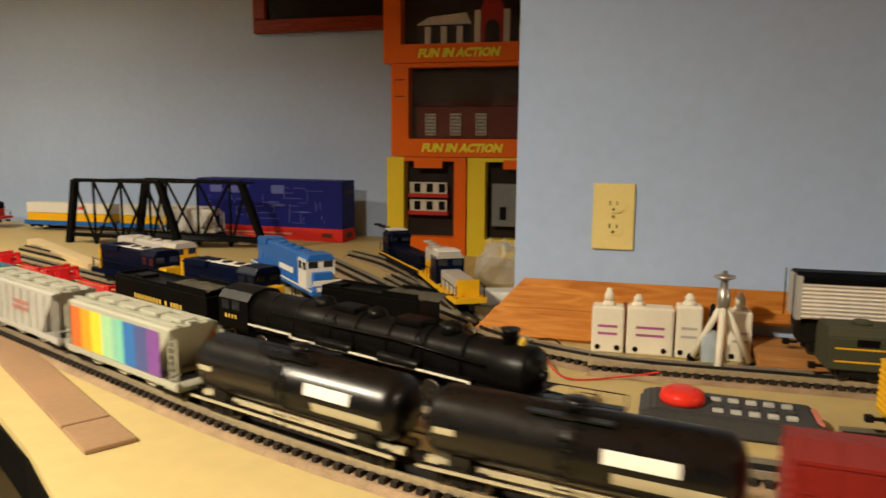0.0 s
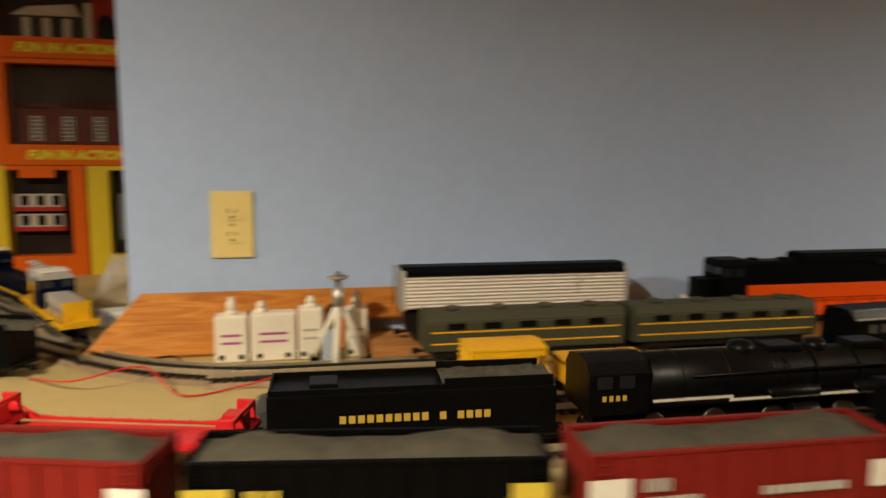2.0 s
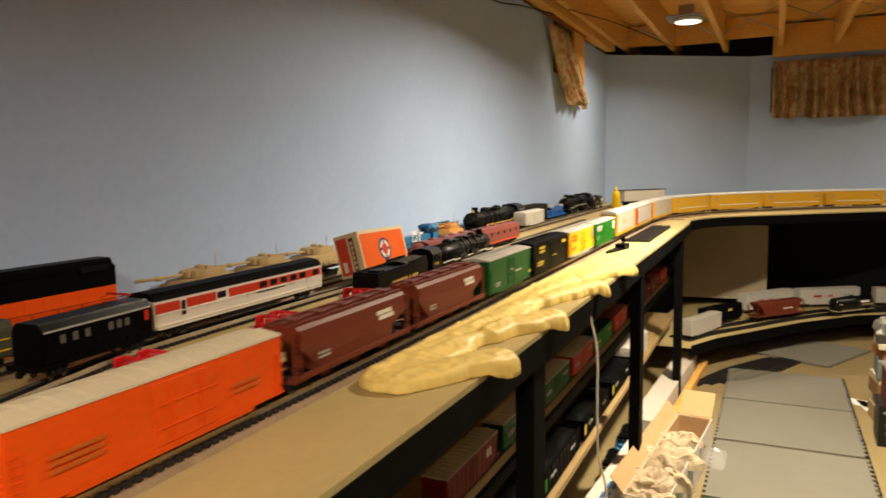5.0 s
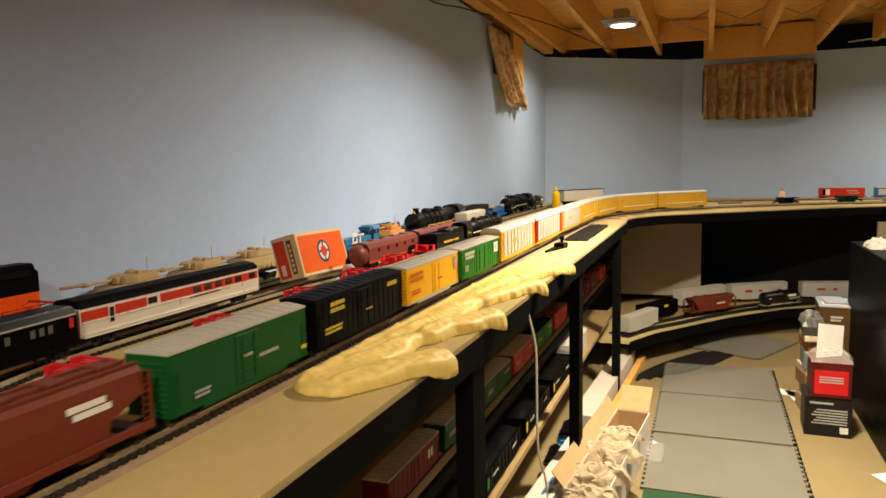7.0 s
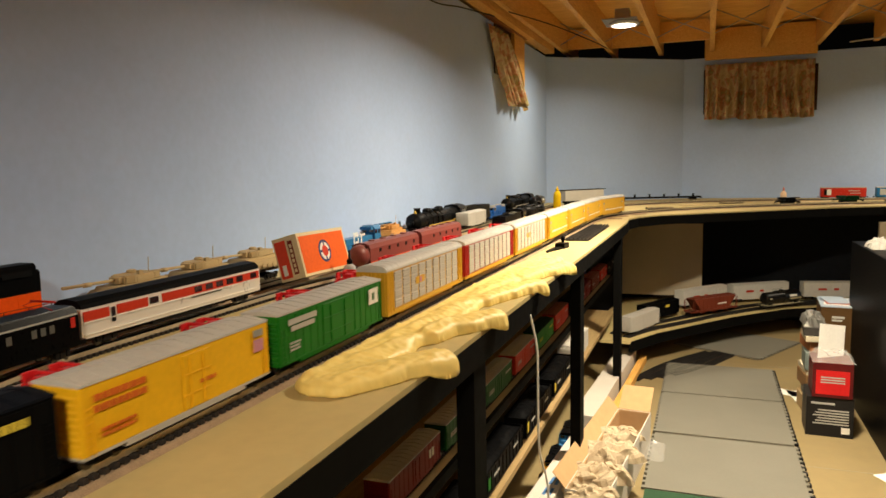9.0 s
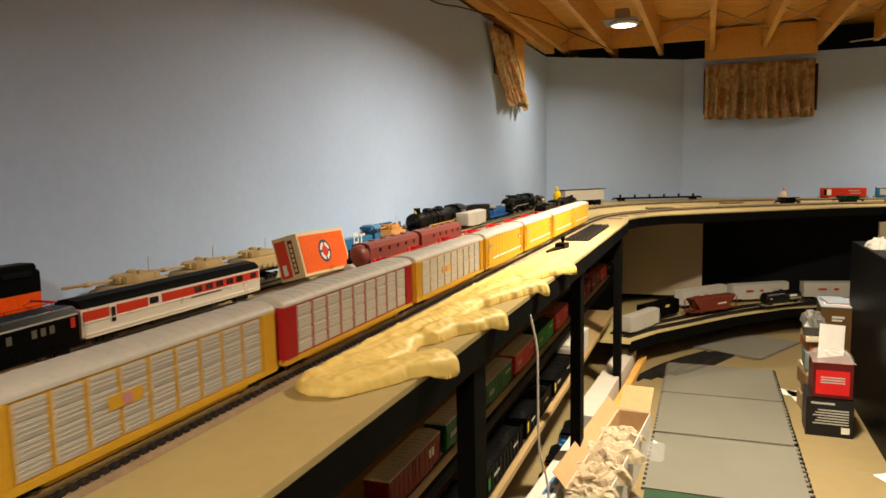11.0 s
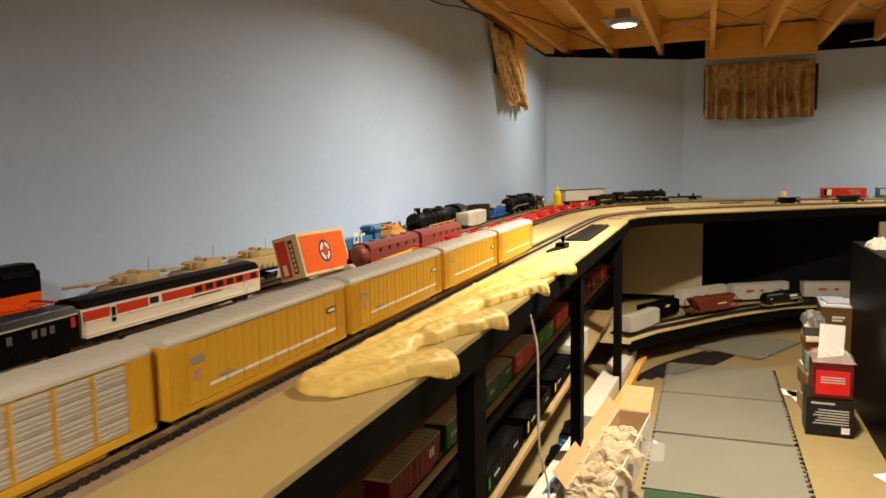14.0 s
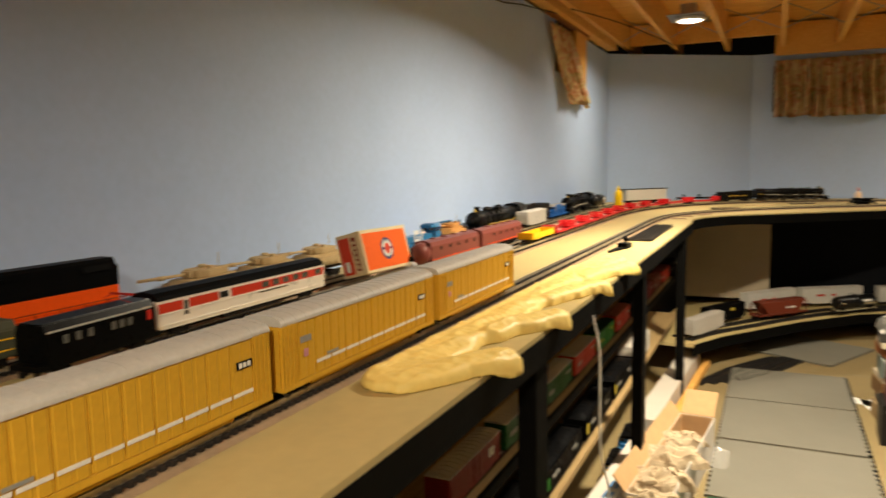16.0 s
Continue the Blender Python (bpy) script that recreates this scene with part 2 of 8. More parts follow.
class Line:
    def __init__(self, pts):
        self.p = [Vector(q) for q in pts]
        self.s = [0.0]
        for a, b in zip(self.p, self.p[1:]):
            self.s.append(self.s[-1] + (b - a).length)

    def at(self, s):
        s = min(max(s, 0.0), self.s[-1] - 1e-6)
        i = int(np.searchsorted(self.s, s, "right")) - 1
        return self.p[i].lerp(self.p[i + 1], (s - self.s[i]) / (self.s[i + 1] - self.s[i]))

    def seat(self, s0, s1, z, flip=False):
        a, b = self.at(s0), self.at(s1)
        c, d = (a + b) / 2, (a - b)
        turn = math.degrees(math.atan2(d.y, d.x))
        return pose(c.x, c.y, z, 0, 0, turn + (180 if flip else 0))

    def sub(self, s0, s1, step=0.1):
        n = max(2, int((s1 - s0) / step))
        return [self.at(s0 + (s1 - s0) * i / n) for i in range(n + 1)]


LINE_A = Line(route(0.71, [(6.45, -2.6), (6.4, -2.0), (6.32, -1.4), (6.15, -0.85), (5.88, -0.33), (5.55, 0.12), (5.17, 0.47), (4.75, 0.66), (4.3, 0.71)]))
LINE_B = Line(route(0.99, [(6.9, -2.6), (6.87, -1.7), (6.82, -0.95), (6.70, -0.35), (6.47, 0.18), (6.2, 0.50), (5.85, 0.76), (5.4, 0.92), (4.9, 0.985), (4.5, 0.99)], 0.25))


def ease(x, a, b):
    u = min(1.0, max(0.0, (x - a) / (b - a)))
    return u * u * (3 - 2 * u)


# the second line swings a little towards the table edge before the recess
LINE_B = Line([(p.x, p.y - 0.085 * ease(p.x, -0.8, 0.0) * (1 - ease(p.x, 1.2, 2.6)) * (1 if 0.8 < p.y < 1.5 else 0)) for p in LINE_B.p])


def track(name, line, s0, s1, bed=True, ties=True, label="O-gauge three-rail model track on cork roadbed", z=None, dark=False):
    """Three rails on dark ties, on a cork bed: ties are one joined part, for there are hundreds."""
    z = T if z is None else z
    top = thing(name, label=label, category="track")
    pts = [(p.x, p.y, z) for p in line.sub(s0, s1, 0.05)]
    h = 0.006 if bed else 0.0
    if bed:
        part("roadbed", sweep(pts, [(-0.036, 0.0003), (0.036, 0.0003), (0.029, h), (-0.029, h)]), CORK, top, "brown cork roadbed")
    for y in (-0.0165, 0.0, 0.0165):
        part("rail", sweep(pts, [(y - 0.0012, h + 0.005), (y + 0.0012, h + 0.005), (y + 0.0012, h + 0.0135), (y - 0.0012, h + 0.0135)]),
             STEEL if y and not dark else MATS["rail_dark"], top)
    bm = bmesh.new()
    s, step = s0 + 0.01, 0.0145
    while s < s1 - 0.01:
        p, q = line.at(s - 0.01), line.at(s + 0.01)
        d = (q - p).normalized()
        c, w = (p + q) / 2, Vector((-d.y, d.x))
        vs = []
        for zz in (h, h + 0.006):
            for a, b in ((-1, -1), (1, -1), (1, 1), (-1, 1)):
                v = c + d * 0.0036 * a + w * 0.0255 * b
                vs.append(bm.verts.new((v.x, v.y, z + zz)))
        for q4 in ((4, 5, 6, 7), (0, 1, 5, 4), (1, 2, 6, 5), (2, 3, 7, 6), (3, 0, 4, 7)):
            bm.faces.new([vs[k] for k in q4])
        s += step
    tagged(part("tie_strip", bm, TIE, top, "dark plastic ties"), kind="stuff")
    return top


mat("rail_dark", (0.035, 0.032, 0.03), 0.6, 0.5, 0.2, 60)
track("main_track", LINE_A, 0.0, LINE_A.s[-1])
track("second_track", LINE_B, 0.0, LINE_B.s[-1])

# ---- rolling stock ----
PAINT = {
    "box_red": (0.21, 0.016, 0.012), "maroon": (0.18, 0.011, 0.010), "brown": (0.165, 0.034, 0.016), "dark_green": (0.004, 0.026, 0.011),
    "green": (0.006, 0.085, 0.018), "bright_green": (0.03, 0.20, 0.03), "orange": (0.85, 0.095, 0.006), "yellow": (0.80, 0.44, 0.012),
    "rack_yellow": (0.62, 0.35, 0.03), "black": (0.003, 0.003, 0.0033), "navy": (0.006, 0.007, 0.011), "teal": (0.05, 0.22, 0.27),
    "grey": (0.42, 0.41, 0.37), "sage": (0.40, 0.40, 0.32), "silver": (0.47, 0.44, 0.39), "white": (0.70, 0.68, 0.62), "rack_red": (0.38, 0.02, 0.02),
    "well_red": (0.62, 0.022, 0.025), "blue": (0.02, 0.13, 0.45), "csx_blue": (0.003, 0.0055, 0.020), "cream": (0.74, 0.66, 0.48),
    "olive": (0.058, 0.060, 0.036), "tan": (0.50, 0.37, 0.19), "gt_blue": (0.03, 0.16, 0.34), "roof_grey": (0.52, 0.50, 0.46),
    "bn_green": (0.012, 0.15, 0.012), "lot_red": (0.52, 0.035, 0.02), "rust": (0.19, 0.05, 0.04)}


def paint(key, rough=0.45):
    return mat("paint_" + key, PAINT[key], rough, vary=0.10, scale=35, bump=0.03, dust=0.0 if max(PAINT[key]) < 0.06 else 0.05, spec=0.04 if max(PAINT[key]) < 0.06 else 0.12)


GLASS = mat("dark_window", (0.015, 0.016, 0.018), 0.08, spec=0.8, vary=0.02)
IRON = mat("truck_iron", (0.013, 0.011, 0.0095), 0.65, 0.1, 0.35, 80, spec=0.05)
WHEEL = mat("wheel_steel", (0.10, 0.085, 0.07), 0.4, 0.9, 0.2, 80)
CHROME = mat("bright_metal", (0.62, 0.58, 0.52), 0.25, 1.0, 0.05)
COAL = mat("coal_load", (0.072, 0.067, 0.047), 0.75, vary=0.5, scale=220, bump=0.9, dust=0.08)
SHARED = {}


def shared(name, key, build, material, parent, label=""):
    """A part on a mesh that alike parts share."""
    if key not in SHARED:
        me = bpy.data.meshes.new(name)
        bm = build()
        bm.to_mesh(me)
        bm.free()
        me.materials.append(material)
        SHARED[key] = me
    ob = new(name, SHARED[key])
    ob.parent = parent
    return tagged(ob, label)


def truck_bm():
    bm = bmesh.new()
    for y in (-0.0235, 0.0195):
        bm_box(bm, -0.028, 0.028, y, y + 0.004, 0.013, 0.019)
        bm_box(bm, -0.010, 0.010, y - 0.001, y + 0.005, 0.005, 0.018)
        for x in (-0.020, 0.020):
            bm_box(bm, x - 0.006, x + 0.006, y - 0.0015, y + 0.005, 0.006, 0.016)
    bm_box(bm, -0.008, 0.008, -0.022, 0.022, 0.012, 0.022)
    return bm


def wheelset_bm():
    return join(*[lathe([(0.0095, -0.0035), (0.0095, 0.0), (0.011, 0.0005), (0.011, 0.0015)], "y", 14, (0, y, 0)) if y > 0 else
                  lathe([(0.011, -0.0015), (0.011, -0.0005), (0.0095, 0.0), (0.0095, 0.0035)], "y", 14, (0, y, 0)) for y in (-0.0175, 0.0175)],
                lathe([(0.002, -0.0175), (0.002, 0.0175)], "y", 8))


def coupler_bm():
    return boxes([(0, 0.017, -0.002, 0.002, 0.012, 0.016), (0.012, 0.021, -0.005, 0.004, 0.010, 0.018)])


def running_gear(car, length, inset=0.05):
    for side in (-1, 1):
        t = shared("truck", "truck", truck_bm, IRON, car)
        t.location.x = side * (length / 2 - inset)
        for x in (-0.02, 0.02):
            w = shared("wheelset", "wheelset", wheelset_bm, WHEEL, t)
            w.location = (x, 0, 0.0098)
        c = shared("coupler", "coupler", coupler_bm, IRON, car)
        c.location.x = side * (length / 2 - 0.012)
        c.rotation_euler.z = 0 if side > 0 else math.pi


def bars(rows, y, depth=0.0007):
    """Plain bars in place of lettering: rows of (x, z, width, height) on a side."""
    s = -1 if y < 0 else 1
    return boxes([(x - w / 2, x + w / 2, min(y, y + s * depth), max(y, y + s * depth), z - h / 2, z + h / 2) for x, z, w, h in rows])


def block_rows(seed, x, z, w, h, lines):
    """Lines of small bars that fill a patch as print does."""
    rnd = random.Random(seed)
    rows, lh = [], h / lines
    for i in range(lines):
        u = x - w / 2
        while u < x + w / 2 - 0.002:
            k = rnd.uniform(0.004, 0.012) * (w / 0.06)
            k = min(k, x + w / 2 - u)
            rows.append((u + k / 2, z + h / 2 - lh * (i + 0.5), k, lh * 0.62))
            u += k + 0.002
    return rows


def both_sides(car, name, rows, half, material, label):
    for s in (-1, 1):
        r = rows if s < 0 else [(-x, z, w, h) for x, z, w, h in rows]
        part(name, bars(r, s * (half + 0.0002)), material, car, label)


def words_on(car, words, size, x, z, half, material, label="", squash=1.0):
    """A company name as a row of plain upright bars, one for each letter."""
    pitch = 0.66 * size * squash
    rows = [(x + (k - (len(words) - 1) / 2) * pitch, z, pitch * 0.72, size * 0.70) for k, ch in enumerate(words) if ch != " "]
    both_sides(car, "lettering", rows, half + 0.0002, material, label)


def ladder_bm(h, w=0.010):
    rows = [(-w / 2, -w / 2 + 0.001, -0.0016, 0, 0, h), (w / 2 - 0.001, w / 2, -0.0016, 0, 0, h)]
    rows += [(-w / 2, w / 2, -0.0014, -0.0004, z, z + 0.0009) for z in np.arange(0.004, h, 0.008)]
    return boxes(rows)


def ladders(car, length, half, z0, h, material):
    for sx in (-1, 1):
        for sy in (-1, 1):
            o = shared("ladder", ("ladder", round(h, 3), material.name), lambda: ladder_bm(h), material, car)
            o.location = (sx * (length / 2 - 0.010), sy * half, z0)
            o.rotation_euler.z = 0 if sy < 0 else math.pi


def boxcar(name, length, color, label, roof=None, height=0.088, ribs=12, door=(0.0, 0.055), sill=None, end=None, group="cars of the running freight train",
           rib_depth=0.0012, rough=0.45):
    """A boxcar: ribbed body, corrugated roof, panelled ends, sliding doors, side sills, ladders, trucks."""
    L, half = length - 0.026, 0.0335
    car = thing(name, label=label, category="boxcar", group=group)
    p = paint(color, rough)
    z0, z1 = 0.017, 0.017 + height - 0.014
    part("body", box(-L / 2, L / 2, -half, half, z0, z1, 0.0012, 1), p, car)
    for y in (-1, 1):
        line = [(-L / 2 + 0.0005, 0.0)]
        for i in range(ribs + 1):
            x = -L / 2 + 0.004 + (L - 0.008) * i / ribs
            if abs(x - door[0]) > door[1] / 2:
                line += [(x - 0.0013, 0.0003), (x - 0.0009, rib_depth), (x + 0.0009, rib_depth), (x + 0.0013, 0.0003)]
        line += [(L / 2 - 0.0005, 0.0)]
        part("ribbed_side", prism([(x, y * (half + e)) for x, e in line] + [(L / 2 - 0.0005, y * (half - 0.001)), (-L / 2 + 0.0005, y * (half - 0.001))], z0 + 0.003, z1 - 0.003, "z"), p, car)
    for y in (-1, 1):
        d = part("door", box(-door[1] / 2, door[1] / 2, -0.0018, 0.0005, 0.0, z1 - z0 - 0.008, 0.0006, 1), p, car)
        d.location, d.rotation_euler.z = (door[0], y * half, z0 + 0.003), 0 if y < 0 else math.pi
        for u in (-door[1] / 4, door[1] / 4):
            o = shared("door_bar", ("door_bar_v", round(z1 - z0, 3), color, rough), lambda: boxes([(-0.0008, 0.0008, -0.0034, -0.0018, 0.002, z1 - z0 - 0.012)]), p, d)
            o.location.x = u
        for w in (0.018, 0.044):
            o = shared("door_bar", ("door_bar_h", round(door[1], 3), color, rough), lambda: boxes([(-door[1] / 2, door[1] / 2, -0.003, -0.0017, 0, 0.0016)]), p, d)
            o.location.z = w
    rf = paint(roof) if roof else p
    part("roof", prism([(-half - 0.001, 0), (half + 0.001, 0), (half + 0.001, 0.003), (0, 0.0075), (-half - 0.001, 0.003)], -L / 2, L / 2), rf, car).location.z = z1
    nr = 14
    slope = [(-L / 2 + L * (i + 0.5) / nr - 0.0012, -L / 2 + L * (i + 0.5) / nr + 0.0012) for i in range(nr)]
    part("roof_ribs", join(*[prism([(-half, 0.0035), (half, 0.0035), (0, 0.0088)], a, b) for a, b in slope]), rf, car).location.z = z1
    ends = paint(end) if end else p
    for s in (-1, 1):
        line = [(s * (L / 2 - 0.001), z0 + 0.002)]
        for z in np.arange(z0 + 0.004, z1 - 0.008, 0.0075):
            line += [(s * (L / 2 + 0.0003), z), (s * (L / 2 + 0.002), z + 0.001), (s * (L / 2 + 0.002), z + 0.003), (s * (L / 2 + 0.0003), z + 0.004)]
        line += [(s * (L / 2 - 0.001), z1 - 0.002)]
        part("end_panel", prism(line, -half + 0.003, half - 0.003, "y"), ends, car)
    part("side_sill", boxes([(-L / 2 + 0.06, L / 2 - 0.06, -half, half, z0 - 0.006, z0), (-L / 2, L / 2, -half - 0.0008, half + 0.0008, z0 - 0.001, z0 + 0.0022)]),
         paint(sill) if sill else p, car)
    part("underframe", boxes([(-L / 2, L / 2, -0.008, 0.008, z0 - 0.007, z0), (-0.05, 0.04, -0.02, 0.02, z0 - 0.011, z0 - 0.001)]), IRON, car)
    ladders(car, L, half, z0, height * 0.6, p)
    running_gear(car, length)
    return car


def covered_hopper(name, length, color, label, roof=None, height=0.096, group="cars of the running freight train", ribs=10, rounded=0.0):
    """A covered hopper: slope-sheet body, hopper bays, side posts, roof walk with hatches, end platforms."""
    L, half = length - 0.026, 0.033
    car = thing(name, label=label, category="hopper car", group=group)
    p, rf = paint(color), paint(roof or color)
    z0, z1 = 0.026, height
    pr = [(-half + rounded * 0.2, z0)]
    if rounded:
        pr += [(-half - 0.0005, z0 + 0.02), (-half - 0.0015, z0 + 0.04), (-half + 0.001, z1 - 0.006), (-half + 0.006, z1)]
    else:
        pr += [(-half, z1 - 0.002), (-half + 0.003, z1)]
    outline = pr + [(-y, z) for y, z in reversed(pr)]
    bm = prism(outline, -L / 2 + 0.012, L / 2 - 0.012)
    for v in bm.verts:
        if v.co.z < z0 + 0.03 and abs(v.co.x) > L / 2 - 0.02:
            v.co.x *= 1 - 0.055 / (L / 2)
    part("body", bm, p, car)
    for x in (-L * 0.25, 0.0, L * 0.25):
        part("hopper_bay", prism([(x - L * 0.11, z0), (x + L * 0.11, z0), (x + 0.008, 0.009), (x - 0.008, 0.009)], -0.026, 0.026, "y"), p, car)
    for i in range(0 if rounded else ribs + 1):
        x = -L / 2 + 0.014 + (L - 0.028) * i / ribs
        for y in (-1, 1):
            o = shared("side_post", ("hopper_post", round(height, 3), color), lambda: boxes([(-0.001, 0.001, -0.0018, -0.0002, z0 + 0.002, z1 - 0.006)]), p, car)
            o.location, o.rotation_euler.z = (x, y * half, 0), 0 if y < 0 else math.pi
    part("side_sill", boxes([(-L / 2, L / 2, y - 0.002, y + 0.002, z0 - 0.006, z0 + 0.002) for y in (-half, half)]), p, car)
    part("roof_walk", boxes([(-L / 2 + 0.01, L / 2 - 0.01, y - 0.003, y + 0.003, z1 + 0.0005, z1 + 0.0035) for y in (-0.021, 0.021)] +
                            [(-L / 2 + 0.012, L / 2 - 0.012, -0.006, 0.006, z1, z1 + 0.0042)]), rf, car)
    for i in range(5):
        x = -L * 0.38 + L * 0.76 * i / 4
        part("hatch", box(x - 0.012, x + 0.012, -0.012, 0.012, z1 + 0.001, z1 + 0.0062, 0.001, 1), rf, car)
    for s in (-1, 1):
        a, b = sorted((s * (L / 2 - 0.03), s * L / 2))
        part("end_platform", boxes([(a, b, -half, half, 0.017, 0.021), (s * L / 2 - 0.002, s * L / 2 + 0.001, -half, -half + 0.002, 0.02, z1 - 0.01),
                                    (s * L / 2 - 0.002, s * L / 2 + 0.001, half - 0.002, half, 0.02, z1 - 0.01)]), p, car)
    ladders(car, L, half, 0.02, z1 - 0.026, p)
    part("underframe", boxes([(-L / 2, L / 2, -0.007, 0.007, 0.012, 0.020)]), IRON, car)
    running_gear(car, length, 0.045)
    return car


def coal_car(name, length, color, label, group="cars of the running freight train", height=0.078, heap=None):
    """An open car with side posts and a heaped load."""
    L, half = length - 0.026, 0.0335
    car = thing(name, label=label, category="gondola car", group=group)
    p = paint(color)
    z0 = 0.017
    part("floor", boxes([(-L / 2, L / 2, -half, half, z0, z0 + 0.004)]), p, car)
    for y in (-1, 1):
        a, b = sorted((y * half, y * (half - 0.002)))
        part("side", boxes([(-L / 2, L / 2, a, b, z0, height), (-L / 2, L / 2, a - 0.0015, b + 0.0015, height - 0.003, height),
                            (-L / 2, L / 2, a - 0.001, b + 0.001, z0 - 0.004, z0 + 0.002)]), p, car)
        for x in np.linspace(-L / 2 + 0.004, L / 2 - 0.004, 11):
            o = shared("side_post", ("gondola_post", round(height, 3), color), lambda: boxes([(-0.0013, 0.0013, -0.0022, 0.0, z0, height - 0.003)]), p, car)
            o.location, o.rotation_euler.z = (x, y * half, 0), 0 if y < 0 else math.pi
    for s in (-1, 1):
        a, b = sorted((s * L / 2, s * (L / 2 - 0.002)))
        part("end_wall", boxes([(a, b, -half, half, z0, height)]), p, car)
    bm = bmesh.new()
    nx, ny = 36, 9
    seed = len(name) * 3.7 + length * 100
    grid = []
    for i in range(nx + 1):
        row = []
        for j in range(ny + 1):
            u, w = i / nx, j / ny
            x, y = (u - 0.5) * (L - 0.006), (w - 0.5) * (2 * half - 0.005)
            e = min(u, 1 - u, 0.12) / 0.12 * min(w, 1 - w, 0.3) / 0.3
            z = height - 0.006 + e * (0.009 + 0.005 * math.sin(u * math.pi * 3 + 0.4)) + 0.0025 * noise.noise((x * 90, y * 90, seed)) * (0.4 + e)
            row.append(bm.verts.new((x, y, z)))
        grid.append(row)
    for i in range(nx):
        for j in range(ny):
            bm.faces.new((grid[i][j], grid[i + 1][j], grid[i + 1][j + 1], grid[i][j + 1])).smooth = True
    part("load", bm, heap or COAL, car, "heaped coal load, or black surface for a dark empty inside")
    ladders(car, L, half + 0.001, z0, height - z0, p)
    part("underframe", boxes([(-L / 2, L / 2, -0.007, 0.007, 0.010, 0.017)]), IRON, car)
    running_gear(car, length)
    return car


def tank_car(name, length, label, group="cars of the running freight train"):
    L, r = length - 0.020, 0.0345
    car = thing(name, label=label, category="tank car", group=group)
    p = mat("tank_black", (0.004, 0.0037, 0.0037), 0.30, vary=0.15, scale=20, dust=0.004, spec=0.4)
    zc = 0.024 + r
    prof = [(0.001, -L / 2), (r * 0.55, -L / 2 + 0.003), (r * 0.85, -L / 2 + 0.008), (r, -L / 2 + 0.017), (r, -0.001), (r + 0.0006, 0), (r, 0.001), (r, L / 2 - 0.017),
            (r * 0.85, L / 2 - 0.008), (r * 0.55, L / 2 - 0.003), (0.001, L / 2)]
    part("tank", lathe(prof, "x", 40, (0, 0, zc)), p, car)
    part("dome", lathe([(0.012, 0), (0.012, 0.008), (0.010, 0.010), (0.001, 0.0105)], "z", 18, (0, 0, zc + r - 0.002)), p, car)
    part("walkway", boxes([(-0.038, 0.038, y - 0.005, y + 0.005, zc + r - 0.004, zc + r - 0.002) for y in (-0.019, 0.019)] +
                          [(-0.038, 0.038, y, y + 0.0008, zc + r + 0.008, zc + r + 0.009) for y in (-0.024, 0.024)] +
                          [(x, x + 0.001, y, y + 0.0008, zc + r - 0.003, zc + r + 0.009) for x in (-0.038, -0.012, 0.012, 0.037) for y in (-0.024, 0.024)]), p, car)
    part("side_sill", boxes([(-L / 2, L / 2, y - 0.003, y + 0.003, 0.017, 0.023) for y in (-0.012, 0.012)] +
                            [(-L / 2, L / 2, y - 0.0015, y + 0.0015, 0.020, 0.0222) for y in (-0.0325, 0.0325)]), mat("sill_tan", (0.45, 0.40, 0.26), 0.5), car, "pale side walkway sill")
    for x in (-L * 0.36, L * 0.36):
        part("saddle", boxes([(x - 0.010, x + 0.010, -0.026, 0.026, 0.018, 0.034)]), p, car)
    part("ladder", boxes([(-0.008, -0.007, y, y + 0.001, 0.02, zc + r) for y in (-r - 0.001, r)] + [(0.007, 0.008, y, y + 0.001, 0.02, zc + r) for y in (-r - 0.001, r)] +
                         [(-0.008, 0.008, y, y + 0.001, z, z + 0.001) for y in (-r - 0.001, r) for z in np.arange(0.03, zc + r, 0.009)]), p, car)
    for s in (-1, 1):
        # a white patch with a dark line, and a lower pale band, follow the round of the tank
        for x, w, a0, a1, m in ((L * 0.22, 0.062, 4, 24, WHITE), (-L * 0.40, 0.022, -2, 8, MATS["sill_tan"]), (L * 0.30, 0.09, -24, -6, MATS["sill_tan"])):
            bm = bmesh.new()
            angs = [radians(a0 + (a1 - a0) * k / 4) for k in range(5)]
            rr = r + 0.0005
            vs = [[bm.verts.new((x * (1 if s < 0 else -1) + e * w / 2, s * rr * math.cos(a), zc + rr * math.sin(a))) for a in angs] for e in (-1, 1)]
            for k in range(4):
                bm.faces.new((vs[0][k], vs[1][k], vs[1][k + 1], vs[0][k + 1]))
            part("stencil", bm, m, car, "worn pale stencil patch")
    running_gear(car, length)
    return car


